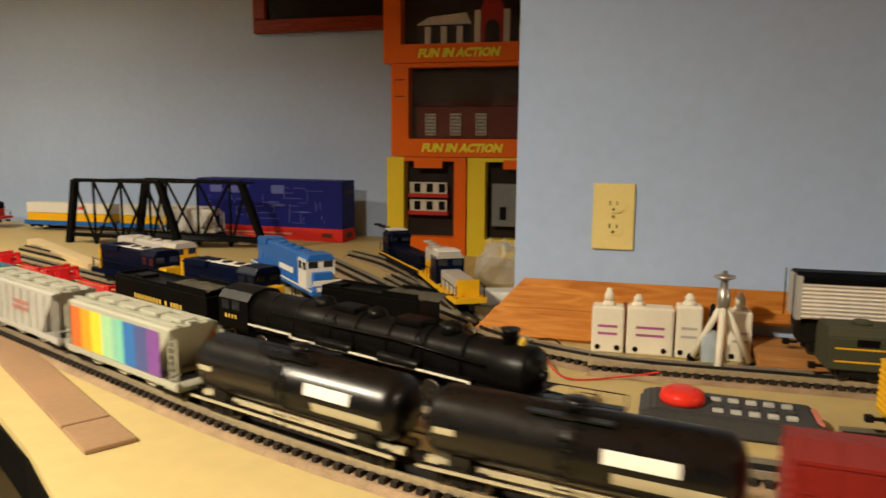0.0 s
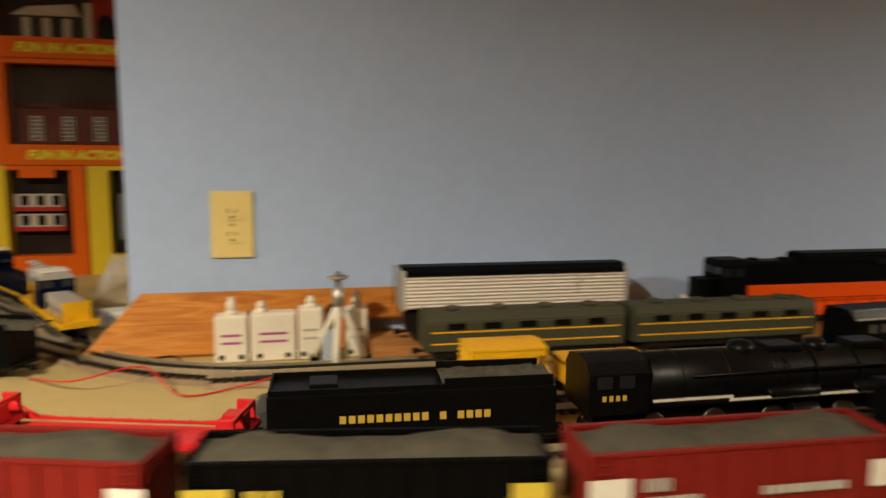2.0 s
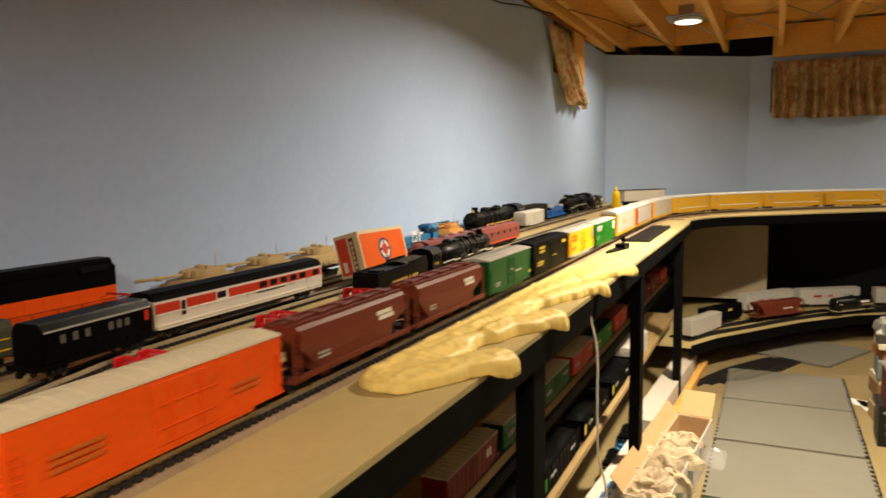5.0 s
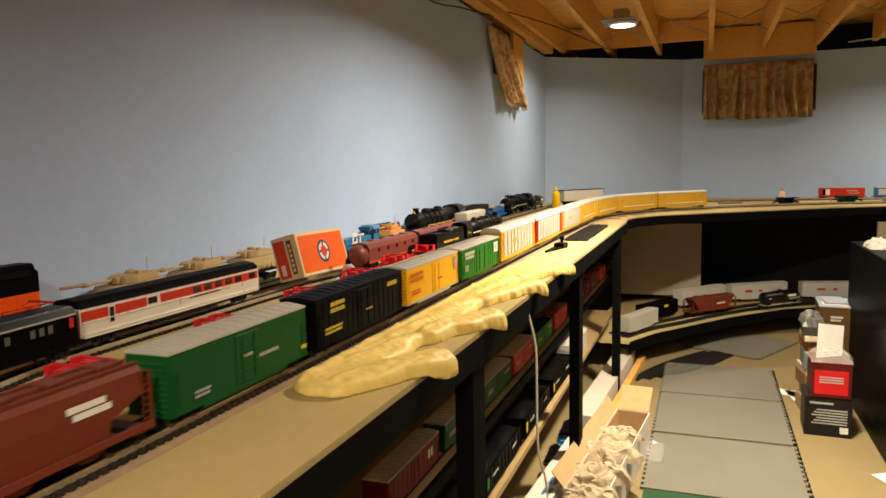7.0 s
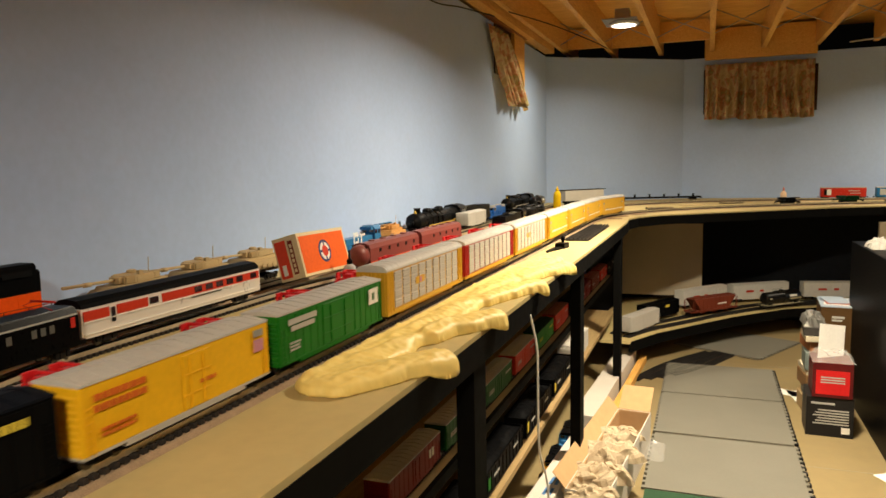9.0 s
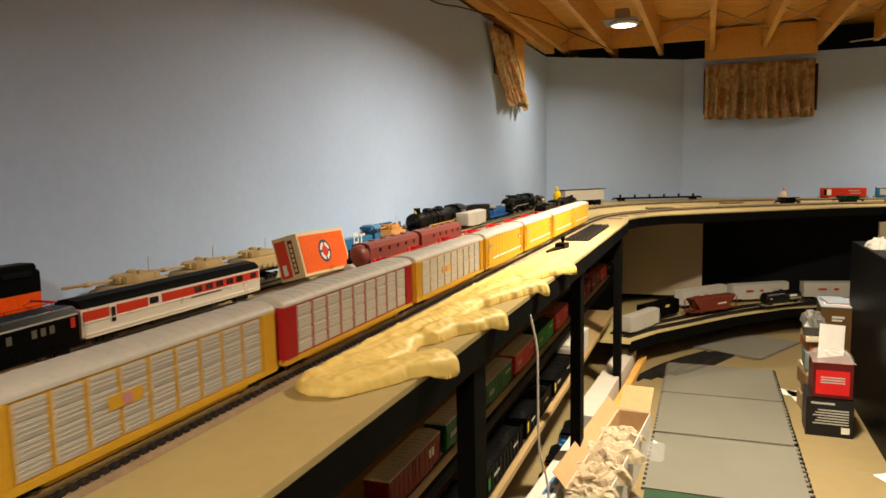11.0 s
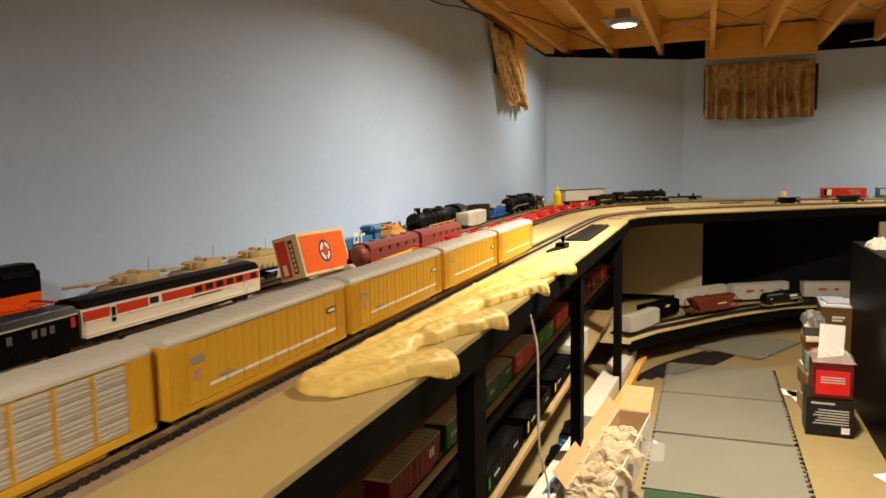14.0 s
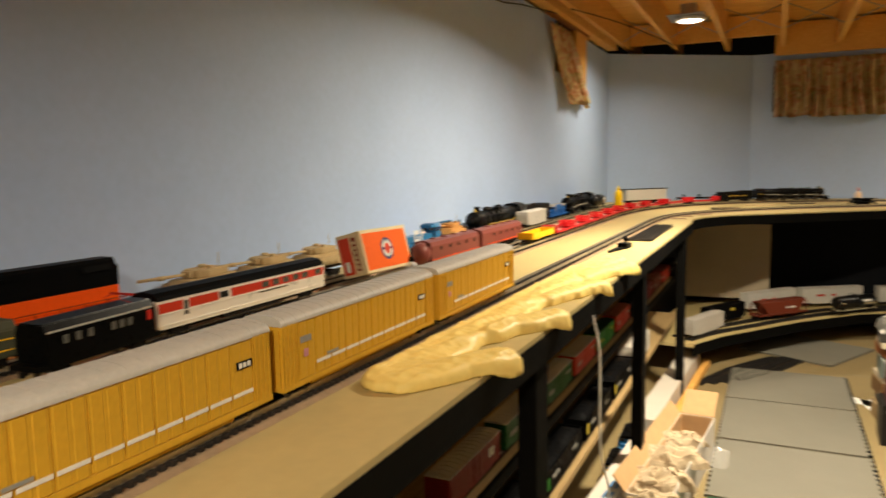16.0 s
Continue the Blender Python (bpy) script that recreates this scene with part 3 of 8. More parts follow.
def auto_rack(name, length, body, panels, label, group="cars of the running freight train", rows=4, cols=8, tag=None):
    """A tall auto rack: flat car, arched roof, side panels in posts, end doors."""
    L, half = length - 0.022, 0.0345
    car = thing(name, label=label, category="auto rack", group=group)
    p, q = paint(body), paint(panels)
    z0, z1 = 0.020, 0.108
    part("body", boxes([(-L / 2 + 0.004, L / 2 - 0.004, -half + 0.002, half - 0.002, z0, z1)]), p, car)
    arch = [(-half, z1 - 0.002), (half, z1 - 0.002)] + [(half * math.cos(a) ** 0.7 if math.cos(a) > 0 else -half * (-math.cos(a)) ** 0.7, z1 + 0.0125 * math.sin(a)) for a in
                                                       [math.pi * k / 14 for k in range(0, 15)]]
    part("roof", prism(arch, -L / 2, L / 2), paint("roof_grey"), car, "galvanised arched roof")
    part("roof_seams", join(*[prism([(y * 1.004, z + 0.0004) for y, z in arch], x - 0.0006, x + 0.0006) for x in np.linspace(-L / 2 + 0.01, L / 2 - 0.01, cols * 2)]),
         paint("roof_grey"), car)
    a, b = -L / 2 + 0.036, L / 2 - 0.036
    step = (b - a) / cols
    # panels: one mesh shared by all cars of a kind
    for s in (-1, 1):
        for i in range(cols):
            key = ("rack_panel", body, panels, rows, round(step, 4))

            def build():
                if rows == 1:
                    w = step - 0.0014
                    line = [(-w / 2, -0.0004)]
                    for k in range(2):
                        u = -w / 2 + w * (k + 0.5) / 2
                        line += [(u - w * 0.20, -0.0006), (u - w * 0.16, -0.0014), (u + w * 0.16, -0.0014), (u + w * 0.20, -0.0006)]
                    line += [(w / 2, -0.0004), (w / 2, 0.0008), (-w / 2, 0.0008)]
                    return prism(line, 0.004, z1 - z0 - 0.004, "z")
                w, h = step - 0.0085, (z1 - z0 - 0.010) / rows
                line = []
                for r in range(rows):
                    za = 0.006 + r * h
                    line += [(0.0002, za), (-0.0012, za + 0.0004)]
                    for k in range(1, 4):
                        u = za + h * k / 4 - 0.001
                        line += [(-0.0012, u), (-0.0020, u + 0.0004), (-0.0020, u + 0.0012), (-0.0012, u + 0.0016)]
                    line += [(-0.0012, za + h - 0.0028), (0.0002, za + h - 0.0024)]
                line += [(0.0008, 0.006 + rows * h), (0.0008, 0.006)]
                return prism(line, -w / 2, w / 2)
            o = shared("side_panel", key, build, q, car)
            o.location = (a + step * (i + 0.5), s * (half - 0.0015), z0)
            o.rotation_euler.z = 0 if s < 0 else math.pi
    for s in (-1, 1):
        e = s * (L / 2 - 0.006)
        d = part("end_door", boxes([(min(e, e + s * 0.005), max(e, e + s * 0.005), y0, y1, z0 - 0.004, z1 - 0.001) for y0, y1 in ((-half, -0.0008), (0.0008, half))]), p, car)
        part("door_ribs", boxes([(e + (0.005 if s > 0 else -0.007), e + (0.007 if s > 0 else -0.005), y, y + 0.002, z0, z1 - 0.006) for y in (-0.03, -0.02, -0.01, 0.008, 0.018, 0.028)]), p, d)
        for y in (-1, 1):
            x0, x1 = sorted((s * (L / 2 - 0.002), s * (L / 2 - 0.034)))
            part("end_bay", boxes([(x0, x1, min(y * half, y * (half - 0.002)), max(y * half, y * (half - 0.002)), z0 - 0.004, z1 - 0.001)] +
                                  [(x, x + 0.0014, min(y * half, y * (half + 0.001)), max(y * half, y * (half + 0.001)), z0, z1 - 0.004) for x in np.linspace(x0 + 0.003, x1 - 0.004, 4)]), p, car)
    part("side_sill", boxes([(-L / 2, L / 2, -half - 0.0005, half + 0.0005, z0 - 0.005, z0 + 0.003), (-L / 2 + 0.07, L / 2 - 0.07, -half + 0.004, half - 0.004, z0 - 0.011, z0 - 0.004)]), paint("rack_yellow"), car, "yellow flat car sill")
    part("underframe", boxes([(-L / 2, L / 2, -0.010, 0.010, z0 - 0.009, z0)]), IRON, car)
    if rows == 1:
        st = []
        for i in range(cols):
            if i in (0,):
                continue
            st.append((a + step * (i + 0.5), 0.040, step - 0.004, 0.0045))
        both_sides(car, "stripe", st, half, WHITE, "broken white stripe")
        both_sides(car, "placard", [(L / 2 - 0.052, 0.076, 0.028, 0.010)], half, DARKP, "dark name plate")
        words_on(car, "TTX", 0.0085, L / 2 - 0.052, 0.076, half + 0.0007, WHITE, squash=1.35)
        both_sides(car, "emblem", [(-L / 2 + 0.052, 0.060, 0.010, 0.011)], half + 0.0004, mat("emblem_pink", (0.55, 0.25, 0.30), 0.5), "small faded shield emblem")
        both_sides(car, "placard", [(-L / 2 + 0.052, 0.080, 0.026, 0.009), (-0.115, 0.046, 0.03, 0.004)], half + 0.0004, mat("plate_grey", (0.3, 0.29, 0.26), 0.5), "small grey data plates")
    elif tag:
        both_sides(car, "emblem_panel", [(tag, 0.067, step * 1.15, 0.016)], half, p, "painted emblem panel")
        both_sides(car, "emblem", [(tag + 0.002, 0.067, 0.012, 0.012)], half + 0.0008, mat("emblem_pink", (0.55, 0.25, 0.30), 0.5), "small faded shield emblem")
    running_gear(car, length, 0.06)
    return car


def well_car(name, length, label, group="red spine cars of the second train"):
    """A red articulated container car: low sides that rise to openwork end bulkheads."""
    L, half = length, 0.034
    car = thing(name, label=label, category="well car", group=group)
    p = paint("well_red", 0.35)
    for y in (-1, 1):
        a, b = sorted((y * half, y * (half - 0.0025)))
        prof = [(-L / 2 + 0.004, 0.020), (L / 2 - 0.004, 0.020), (L / 2 - 0.004, 0.030), (L / 2 - 0.026, 0.030), (L / 2 - 0.032, 0.026), (L / 2 - 0.07, 0.0225),
                (-L / 2 + 0.07, 0.0225), (-L / 2 + 0.032, 0.026), (-L / 2 + 0.026, 0.030), (-L / 2 + 0.004, 0.030)]
        part("side", prism(prof, a, b, "y"), p, car)
        part("side_ribs", boxes([(x - 0.0015, x + 0.0015, min(y * half, y * (half + 0.0025)), max(y * half, y * (half + 0.0025)), 0.018, 0.0225) for x in np.linspace(-L / 2 + 0.06, L / 2 - 0.06, 9)] +
                                [(-L / 2 + 0.006, L / 2 - 0.006, min(y * half, y * (half + 0.003)), max(y * half, y * (half + 0.003)), 0.018, 0.021)]), p, car)
    for s in (-1, 1):
        e = s * (L / 2 - 0.018)
        part("bulkhead", boxes([(e - 0.010, e + 0.010, -half, -half + 0.005, 0.028, 0.050), (e - 0.010, e + 0.010, half - 0.005, half, 0.028, 0.050),
                                (e - 0.010, e - 0.006, -half, half, 0.044, 0.050), (e + 0.006, e + 0.010, -half, half, 0.031, 0.036),
                                (e - 0.012, e + 0.012, -0.010, 0.010, 0.026, 0.047)], 0.0008), p, car)
        part("end_deck", boxes([(e - 0.016, e + 0.016, -half, half, 0.022, 0.027)]), p, car)
        for y in (-1, 1):
            part("brace", rod([(e, y * 0.03, 0.040), (e - s * 0.03, y * 0.028, 0.026)], 0.002), p, car)
    part("floor", boxes([(-L / 2 + 0.02, L / 2 - 0.02, -half, half, 0.013, 0.016)]), p, car)
    words_on(car, "TTX", 0.009, -L / 2 + 0.03, 0.031, half + 0.003, WHITE, squash=1.3)
    for s in (-1, 1):
        t = shared("truck", "truck", truck_bm, IRON, car)
        t.location.x = s * (L / 2 - 0.004)
        for x in (-0.02, 0.02):
            w = shared("wheelset", "wheelset", wheelset_bm, WHEEL, t)
            w.location = (x, 0, 0.0098)
    return car


# the running freight train, from its head to its tail: each car's length and its place behind the first
def lettered(car, seed, half, color, rows, label="small stencilled bars of faded lettering"):
    g = []
    for k, (x, z, w, h, n) in enumerate(rows):
        g += block_rows(seed * 10 + k, x, z, w, h, n)
    both_sides(car, "stencil", g, half, color, label)


YPRINT = mat("yellow_print", (0.62, 0.48, 0.06), 0.5)
OPRINT = mat("orange_print", (0.60, 0.14, 0.02), 0.5)
GPRINT = mat("pale_print", (0.45, 0.44, 0.40), 0.55)
CARS = []       # (thing, start, end): places along the line at 0 s, from the front to the back


def at_rear(car, front, rear):
    CARS.append((car, front, rear))
    return car


c = boxcar("boxcar", 0.36, "teal", "teal boxcar with plain sides in the running train", ribs=12)
at_rear(c, 10.245, 9.890)
c = covered_hopper("covered_hopper", 0.338, "grey", "pale grey covered hopper car with a sage roof", "sage", 0.094)
lettered(c, 1, 0.035, mat("faded_red_print", (0.45, 0.2, 0.17), 0.6), [(0.03, 0.062, 0.06, 0.02, 2)])
at_rear(c, 9.896, 9.560)
c = covered_hopper("covered_hopper", 0.318, "sage", "sage covered hopper with rainbow-striped sides", "sage", 0.094, ribs=2)
for k, col in enumerate([(0.75, 0.16, 0.04), (0.85, 0.35, 0.03), (0.80, 0.60, 0.05), (0.35, 0.62, 0.35), (0.20, 0.55, 0.42), (0.04, 0.16, 0.45), (0.08, 0.10, 0.26), (0.20, 0.08, 0.30)]):
    both_sides(c, "stripe", [(-0.112 + 0.0296 * k, 0.058, 0.0296, 0.058)], 0.0335, mat("rainbow_%s" % "abcdefgh"[k], col, 0.5), "one band of the rainbow stripes")
at_rear(c, 9.556, 9.238)
for a, b in ((9.236, 8.912), (8.908, 8.605)):
    at_rear(tank_car("tank_car", a - b, "glossy black tank car with white stencil patches"), a, b)
c = boxcar("boxcar", 0.339, "box_red", "oxide-red boxcar with white emblem patches", door=(-0.01, 0.07))
lettered(c, 2, 0.0355, GPRINT, [(-0.12, 0.044, 0.05, 0.016, 3), (0.0, 0.075, 0.022, 0.006, 1), (-0.05, 0.024, 0.2, 0.004, 1), (0.12, 0.036, 0.03, 0.012, 2)])
both_sides(c, "emblem", [(0.115, 0.068, 0.028, 0.020), (0.115, 0.068, 0.020, 0.026)], 0.0355, GPRINT, "pale round emblem")
at_rear(c, 8.603, 8.264)
for nm, col, a, b in (("red", "box_red", 8.262, 7.956), ("black", "black", 7.954, 7.636), ("red", "box_red", 7.634, 7.320)):
    c = coal_car("coal_gondola", a - b, col, ("oxide-red" if nm == "red" else "black") + " open coal car heaped with dark coal")
    both_sides(c, "panel", [(-0.128, 0.046, 0.036, 0.023), (0.128, 0.046, 0.030, 0.024)], 0.0361, WHITE if nm == "red" else YPRINT, "worn painted end panel")
    lettered(c, 3 if nm == "red" else 4, 0.0361, GPRINT if nm == "red" else YPRINT, [(-0.085, 0.050, 0.026, 0.018, 1), (-0.07, 0.034, 0.05, 0.014, 2), (0.05, 0.038, 0.08, 0.012, 1)])
    at_rear(c, a, b)
c = boxcar("boxcar", 0.386, "black", "black high-cube boxcar with a yellow side sill", sill="yellow", ribs=14, height=0.102, roof="navy")
lettered(c, 5, 0.0355, GPRINT, [(-0.05, 0.082, 0.06, 0.007, 1), (0.11, 0.084, 0.03, 0.006, 1)])
both_sides(c, "stripe", [(0, 0.019, 0.35, 0.008)], 0.0345, paint("yellow"), "yellow side sill")
at_rear(c, 7.318, 6.933)
c = covered_hopper("covered_hopper", 0.359, "maroon", "maroon rounded covered hopper with a white emblem", "maroon", 0.096, rounded=0.012)
both_sides(c, "emblem", [(0.085, 0.062, 0.055, 0.009), (0.075, 0.073, 0.055, 0.009)], 0.0348, WHITE, "slanted white emblem bars")
lettered(c, 6, 0.0345, GPRINT, [(-0.10, 0.046, 0.03, 0.014, 2), (-0.02, 0.046, 0.03, 0.008, 1)])
part("roof_stripe", boxes([(-0.155, 0.155, -0.030, -0.024, 0.0965, 0.0985)]), WHITE, c, "pale roof walk")
at_rear(c, 6.931, 6.565)
c = boxcar("boxcar", 0.411, "dark_green", "dark green boxcar with a cream roof and white emblem", roof="cream", ribs=16, height=0.092)
both_sides(c, "emblem", [(0.128, 0.072, 0.05, 0.007), (0.118, 0.061, 0.036, 0.006), (0.132, 0.051, 0.03, 0.007)], 0.0355, WHITE, "white lettered emblem")
lettered(c, 7, 0.0355, GPRINT, [(-0.11, 0.046, 0.06, 0.02, 3), (-0.03, 0.072, 0.025, 0.006, 1)])
at_rear(c, 6.563, 6.152)
c = boxcar("boxcar", 0.411, "orange", "bright orange boxcar with a cream roof", roof="cream", ribs=3, height=0.092, rib_depth=0.0008, door=(0.02, 0.09))
lettered(c, 8, 0.0352, OPRINT, [(-0.12, 0.05, 0.06, 0.022, 3), (0.12, 0.05, 0.05, 0.016, 2)])
at_rear(c, 6.150, 5.736)
for a, b in ((5.734, 5.366), (5.364, 4.993)):
    c = covered_hopper("covered_hopper", a - b, "brown", "brown rounded covered hopper with a white emblem", "brown", 0.096, rounded=0.012)
    both_sides(c, "emblem", [(0.085, 0.066, 0.05, 0.007), (0.078, 0.075, 0.05, 0.007)], 0.0348, WHITE, "slanted white emblem bars")
    lettered(c, 9, 0.0345, GPRINT, [(-0.10, 0.046, 0.03, 0.012, 2)])
    at_rear(c, a, b)
c = boxcar("boxcar", 0.341, "green", "green smooth-sided boxcar with a pale roof", roof="roof_grey", ribs=2, height=0.092, rib_depth=0.0006)
lettered(c, 10, 0.0352, GPRINT, [(-0.10, 0.034, 0.03, 0.012, 2), (0.0, 0.058, 0.025, 0.006, 1), (0.05, 0.05, 0.05, 0.008, 1)])
both_sides(c, "stencil", [(0.145, 0.034, 0.016, 0.006)], 0.0355, YPRINT, "small yellow stencil")
at_rear(c, 4.991, 4.648)
c = boxcar("boxcar", 0.386, "black", "black high-cube boxcar with yellow lettering bars", roof="navy", ribs=16, height=0.094, end="black")
lettered(c, 11, 0.0355, YPRINT, [(-0.105, 0.078, 0.05, 0.022, 2), (0.125, 0.082, 0.045, 0.014, 1), (-0.12, 0.040, 0.06, 0.014, 2), (0.02, 0.05, 0.03, 0.005, 1)])
at_rear(c, 4.646, 4.260)
c = boxcar("reefer_car", 0.364, "yellow", "golden yellow refrigerator car with a silver roof", roof="roof_grey", ribs=2, height=0.092, rib_depth=0.0006, sill="silver", door=(0.01, 0.05))
lettered(c, 12, 0.0352, OPRINT, [(-0.115, 0.074, 0.075, 0.024, 2), (-0.12, 0.040, 0.05, 0.012, 2), (0.03, 0.05, 0.03, 0.008, 1)])
both_sides(c, "emblem", [(0.142, 0.066, 0.022, 0.018)], 0.0352, mat("emblem_pink", (0.55, 0.25, 0.30), 0.5), "shield emblem, pink below")
both_sides(c, "emblem", [(0.142, 0.084, 0.022, 0.010)], 0.0352, mat("plate_grey", (0.3, 0.29, 0.26), 0.5), "shield emblem, grey above")
at_rear(c, 4.258, 3.895)
c = boxcar("boxcar", 0.389, "bn_green", "bright green ribbed boxcar with white emblem", roof="roof_grey", ribs=16, height=0.092, door=(0.0, 0.10))
both_sides(c, "emblem", [(0.140, 0.082, 0.040, 0.008), (0.128, 0.070, 0.012, 0.016), (0.152, 0.070, 0.014, 0.016), (0.140, 0.060, 0.040, 0.007)], 0.0358, WHITE, "white square emblem")
both_sides(c, "stencil", [(-0.115, 0.081, 0.085, 0.009), (-0.115, 0.070, 0.07, 0.008)], 0.0358, GPRINT, "pale lettering bars")
lettered(c, 13, 0.0358, GPRINT, [(-0.14, 0.042, 0.03, 0.016, 3)])
at_rear(c, 3.893, 3.503)
for body, panels, a, b, tag, lab in (("rack_yellow", "silver", 3.501, 3.007, -0.06, "silver-panelled auto rack with yellow ends"),
                                     ("rack_red", "silver", 3.005, 2.478, None, "silver-panelled auto rack with red ends and posts"),
                                     ("rack_yellow", "silver", 2.476, 1.947, -0.06, "silver-panelled auto rack with yellow ends and posts")):
    at_rear(auto_rack("auto_rack", a - b, body, panels, lab, tag=tag, cols=9), a, b)
for a, b in ((1.945, 1.474), (1.472, 0.983), (0.981, 0.492), (0.490, 0.024)):
    at_rear(auto_rack("auto_rack", a - b, "rack_yellow", "rack_yellow", "yellow-panelled auto rack with a white stripe", rows=1, cols=10), a, b)
PACE_A = [(0, 0.0), (0.5, 0.196), (1, 0.394), (1.5, 0.590), (2, 0.782), (2.5, 0.970), (3, 1.163), (3.5, 1.368), (4, 1.576), (4.5, 1.787), (5, 1.999), (6.25, 2.530), (7.5, 3.069),
          (8, 3.284), (9, 3.718), (10.25, 4.262), (11.5, 4.806), (12.5, 5.244), (13.5, 5.682), (14.5, 6.122), (15.5, 6.564), (16, 6.784)]
PACE_B = [(0, 0.035), (0.5, 0.300), (1, 0.56), (1.5, 0.825), (2, 1.075), (2.5, 1.31), (3, 1.545), (4, 2.04), (4.5, 2.33), (5, 2.61), (6.25, 3.22), (7.5, 3.79), (9, 4.46), (10.25, 5.02), (11.5, 5.57), (12.5, 6.00),
          (13.5, 6.42), (14.5, 6.84), (15.5, 7.23), (16, 7.42)]
# ---- the second train: articulated steam engine, tender, red well cars ----
SOOT = mat("loco_black", (0.0035, 0.0032, 0.003), 0.38, vary=0.3, scale=25, bump=0.05, dust=0.006, spec=0.12)
GOLD = mat("gold_print", (0.55, 0.36, 0.06), 0.5)
LINER = mat("pale_running_board", (0.66, 0.62, 0.52), 0.5)


def driver_bm(r):
    bms = [lathe([(r * 0.82, -0.002), (r, -0.002), (r, 0.002), (r * 0.82, 0.002)], "y", 22), lathe([(r * 0.22, -0.003), (r * 0.22, 0.003)], "y", 10)]
    for k in range(7):
        bms.append(moved(box(-0.0012, 0.0012, -0.001, 0.001, 0, r * 0.85), Matrix.Rotation(2 * math.pi * k / 7, 4, "Y")))
    return join(*bms)


def steam_engine(name, label, length=0.62, axles=6, scale=1.0, at=None, number=True, board=LINER):
    """A steam engine that runs to +x: boiler with bands and domes, cab, smokebox front, wheels and rods."""
    top = thing(name, label=label, category="locomotive", at=at)
    L = length
    r, zc = 0.031 * scale, 0.062 * scale
    x0, x1 = -L / 2 + 0.085, L / 2 - 0.04
    prof = [(0.001, x0), (r * 1.06, x0 + 0.001), (r * 1.06, x0 + L * 0.28), (r, x0 + L * 0.36), (r * 0.93, x1 - 0.07), (r * 0.97, x1 - 0.068), (r * 0.97, x1 - 0.004),
            (r * 0.9, x1), (r * 0.5, x1 + 0.001), (r * 0.48, x1 + 0.006), (0.001, x1 + 0.007)]
    part("boiler", lathe(prof, "x", 30, (0, 0, zc)), SOOT, top)
    for k in range(7):
        x = x0 + (x1 - x0) * (0.1 + 0.12 * k)
        part("boiler_band", lathe([(r * 1.075 - 0.01 * max(0, k - 2) * r * 1.5, x), (r * 1.075 - 0.01 * max(0, k - 2) * r * 1.5, x + 0.002)], "x", 26, (0, 0, zc)), SOOT, top)
    for x, w, h in ((x0 + 0.14, 0.016, 0.014), (x0 + 0.24, 0.014, 0.012), (x1 - 0.12, 0.015, 0.013)):
        part("dome", lathe([(w, -0.006), (w, h * 0.4), (w * 0.8, h * 0.8), (w * 0.3, h), (0.001, h)], "z", 16, (x, 0, zc + r - 0.002)), SOOT, top)
    part("chimney", lathe([(0.011, -0.005), (0.010, 0.012), (0.012, 0.016)], "z", 16, (x1 - 0.035, 0, zc + r - 0.001)), SOOT, top)
    part("feed_pipe", join(*[rod([(x0 + 0.06, y, zc + 0.012), (x0 + 0.3, y, zc + 0.014), (x1 - 0.05, y * 0.97, zc + 0.006)], 0.0018) for y in (-r * 1.05, r * 1.05)],
                       *[rod([(x, y * 0.4, zc + r * 0.95), (x + 0.005, y, zc + 0.018), (x, y * 1.05, zc - 0.01)], 0.0015) for x in (x0 + 0.18, x1 - 0.16) for y in (-r, r)]), SOOT, top)
    for x in (x0 + 0.19, x1 - 0.18):
        part("air_tank", lathe([(0.006, x - 0.035), (0.008, x - 0.032), (0.008, x + 0.032), (0.006, x + 0.035)], "x", 14, (0, -r * 0.98, zc - 0.014)), SOOT, top)
        part("sand_box", box(x - 0.022, x + 0.022, -0.015, 0.015, zc + r - 0.004, zc + r + 0.006, 0.003), SOOT, top)
    sa, sb = x0 + (x1 - x0) * 0.22, x0 + (x1 - x0) * 0.86
    part("running_board", boxes([(x0 + 0.02, sa, -0.036, 0.036, 0.048, 0.051), (sa, sb, -0.036, 0.036, 0.044, 0.047), (sb, x1 + 0.005, -0.036, 0.036, 0.038, 0.041)]), SOOT, top)
    if board:
        for y in (-1, 1):
            a, b = sorted((y * 0.0362, y * 0.0375))
            part("board_edge", boxes([(x0 + 0.01, sa, a, b, 0.0484, 0.0512), (sa, sb, a, b, 0.0442, 0.0470), (sb, x1 + 0.01, a, b, 0.0382, 0.0410), (sa - 0.002, sa + 0.002, a, b, 0.0442, 0.0512), (sb - 0.002, sb + 0.002, a, b, 0.0382, 0.0470)]), board, top, "pale edge of the running board")
    cab = part("cab", prism([(-0.034, 0.036), (0.034, 0.036), (0.034, 0.082), (0.025, 0.094), (0, 0.099), (-0.025, 0.094), (-0.034, 0.082)], -L / 2 + 0.02, -L / 2 + 0.092), SOOT, top)
    for y in (-1, 1):
        a, b = sorted((y * 0.0341, y * 0.0352))
        for x in (-L / 2 + 0.038, -L / 2 + 0.064):
            part("window", boxes([(x - 0.009, x + 0.009, a, b, 0.066, 0.080)]), GLASS, cab)
        part("number", bars([(-L / 2 + 0.05 + d, 0.055, 0.0045, 0.006) for d in (-0.012, -0.004, 0.004, 0.012)], y * 0.0342), GOLD, cab, "gold number bars")
    rw = 0.0155 * scale
    xs = [x0 + 0.02 + (x1 - x0 - 0.06) * (k + (0.25 if k >= axles // 2 else 0)) / (axles - 0.5) for k in range(axles)]
    for x in xs:
        for y in (-0.019, 0.019):
            w = shared("driver", ("driver", rw), lambda: driver_bm(rw), WHEEL, top)
            w.location = (x, y, rw)
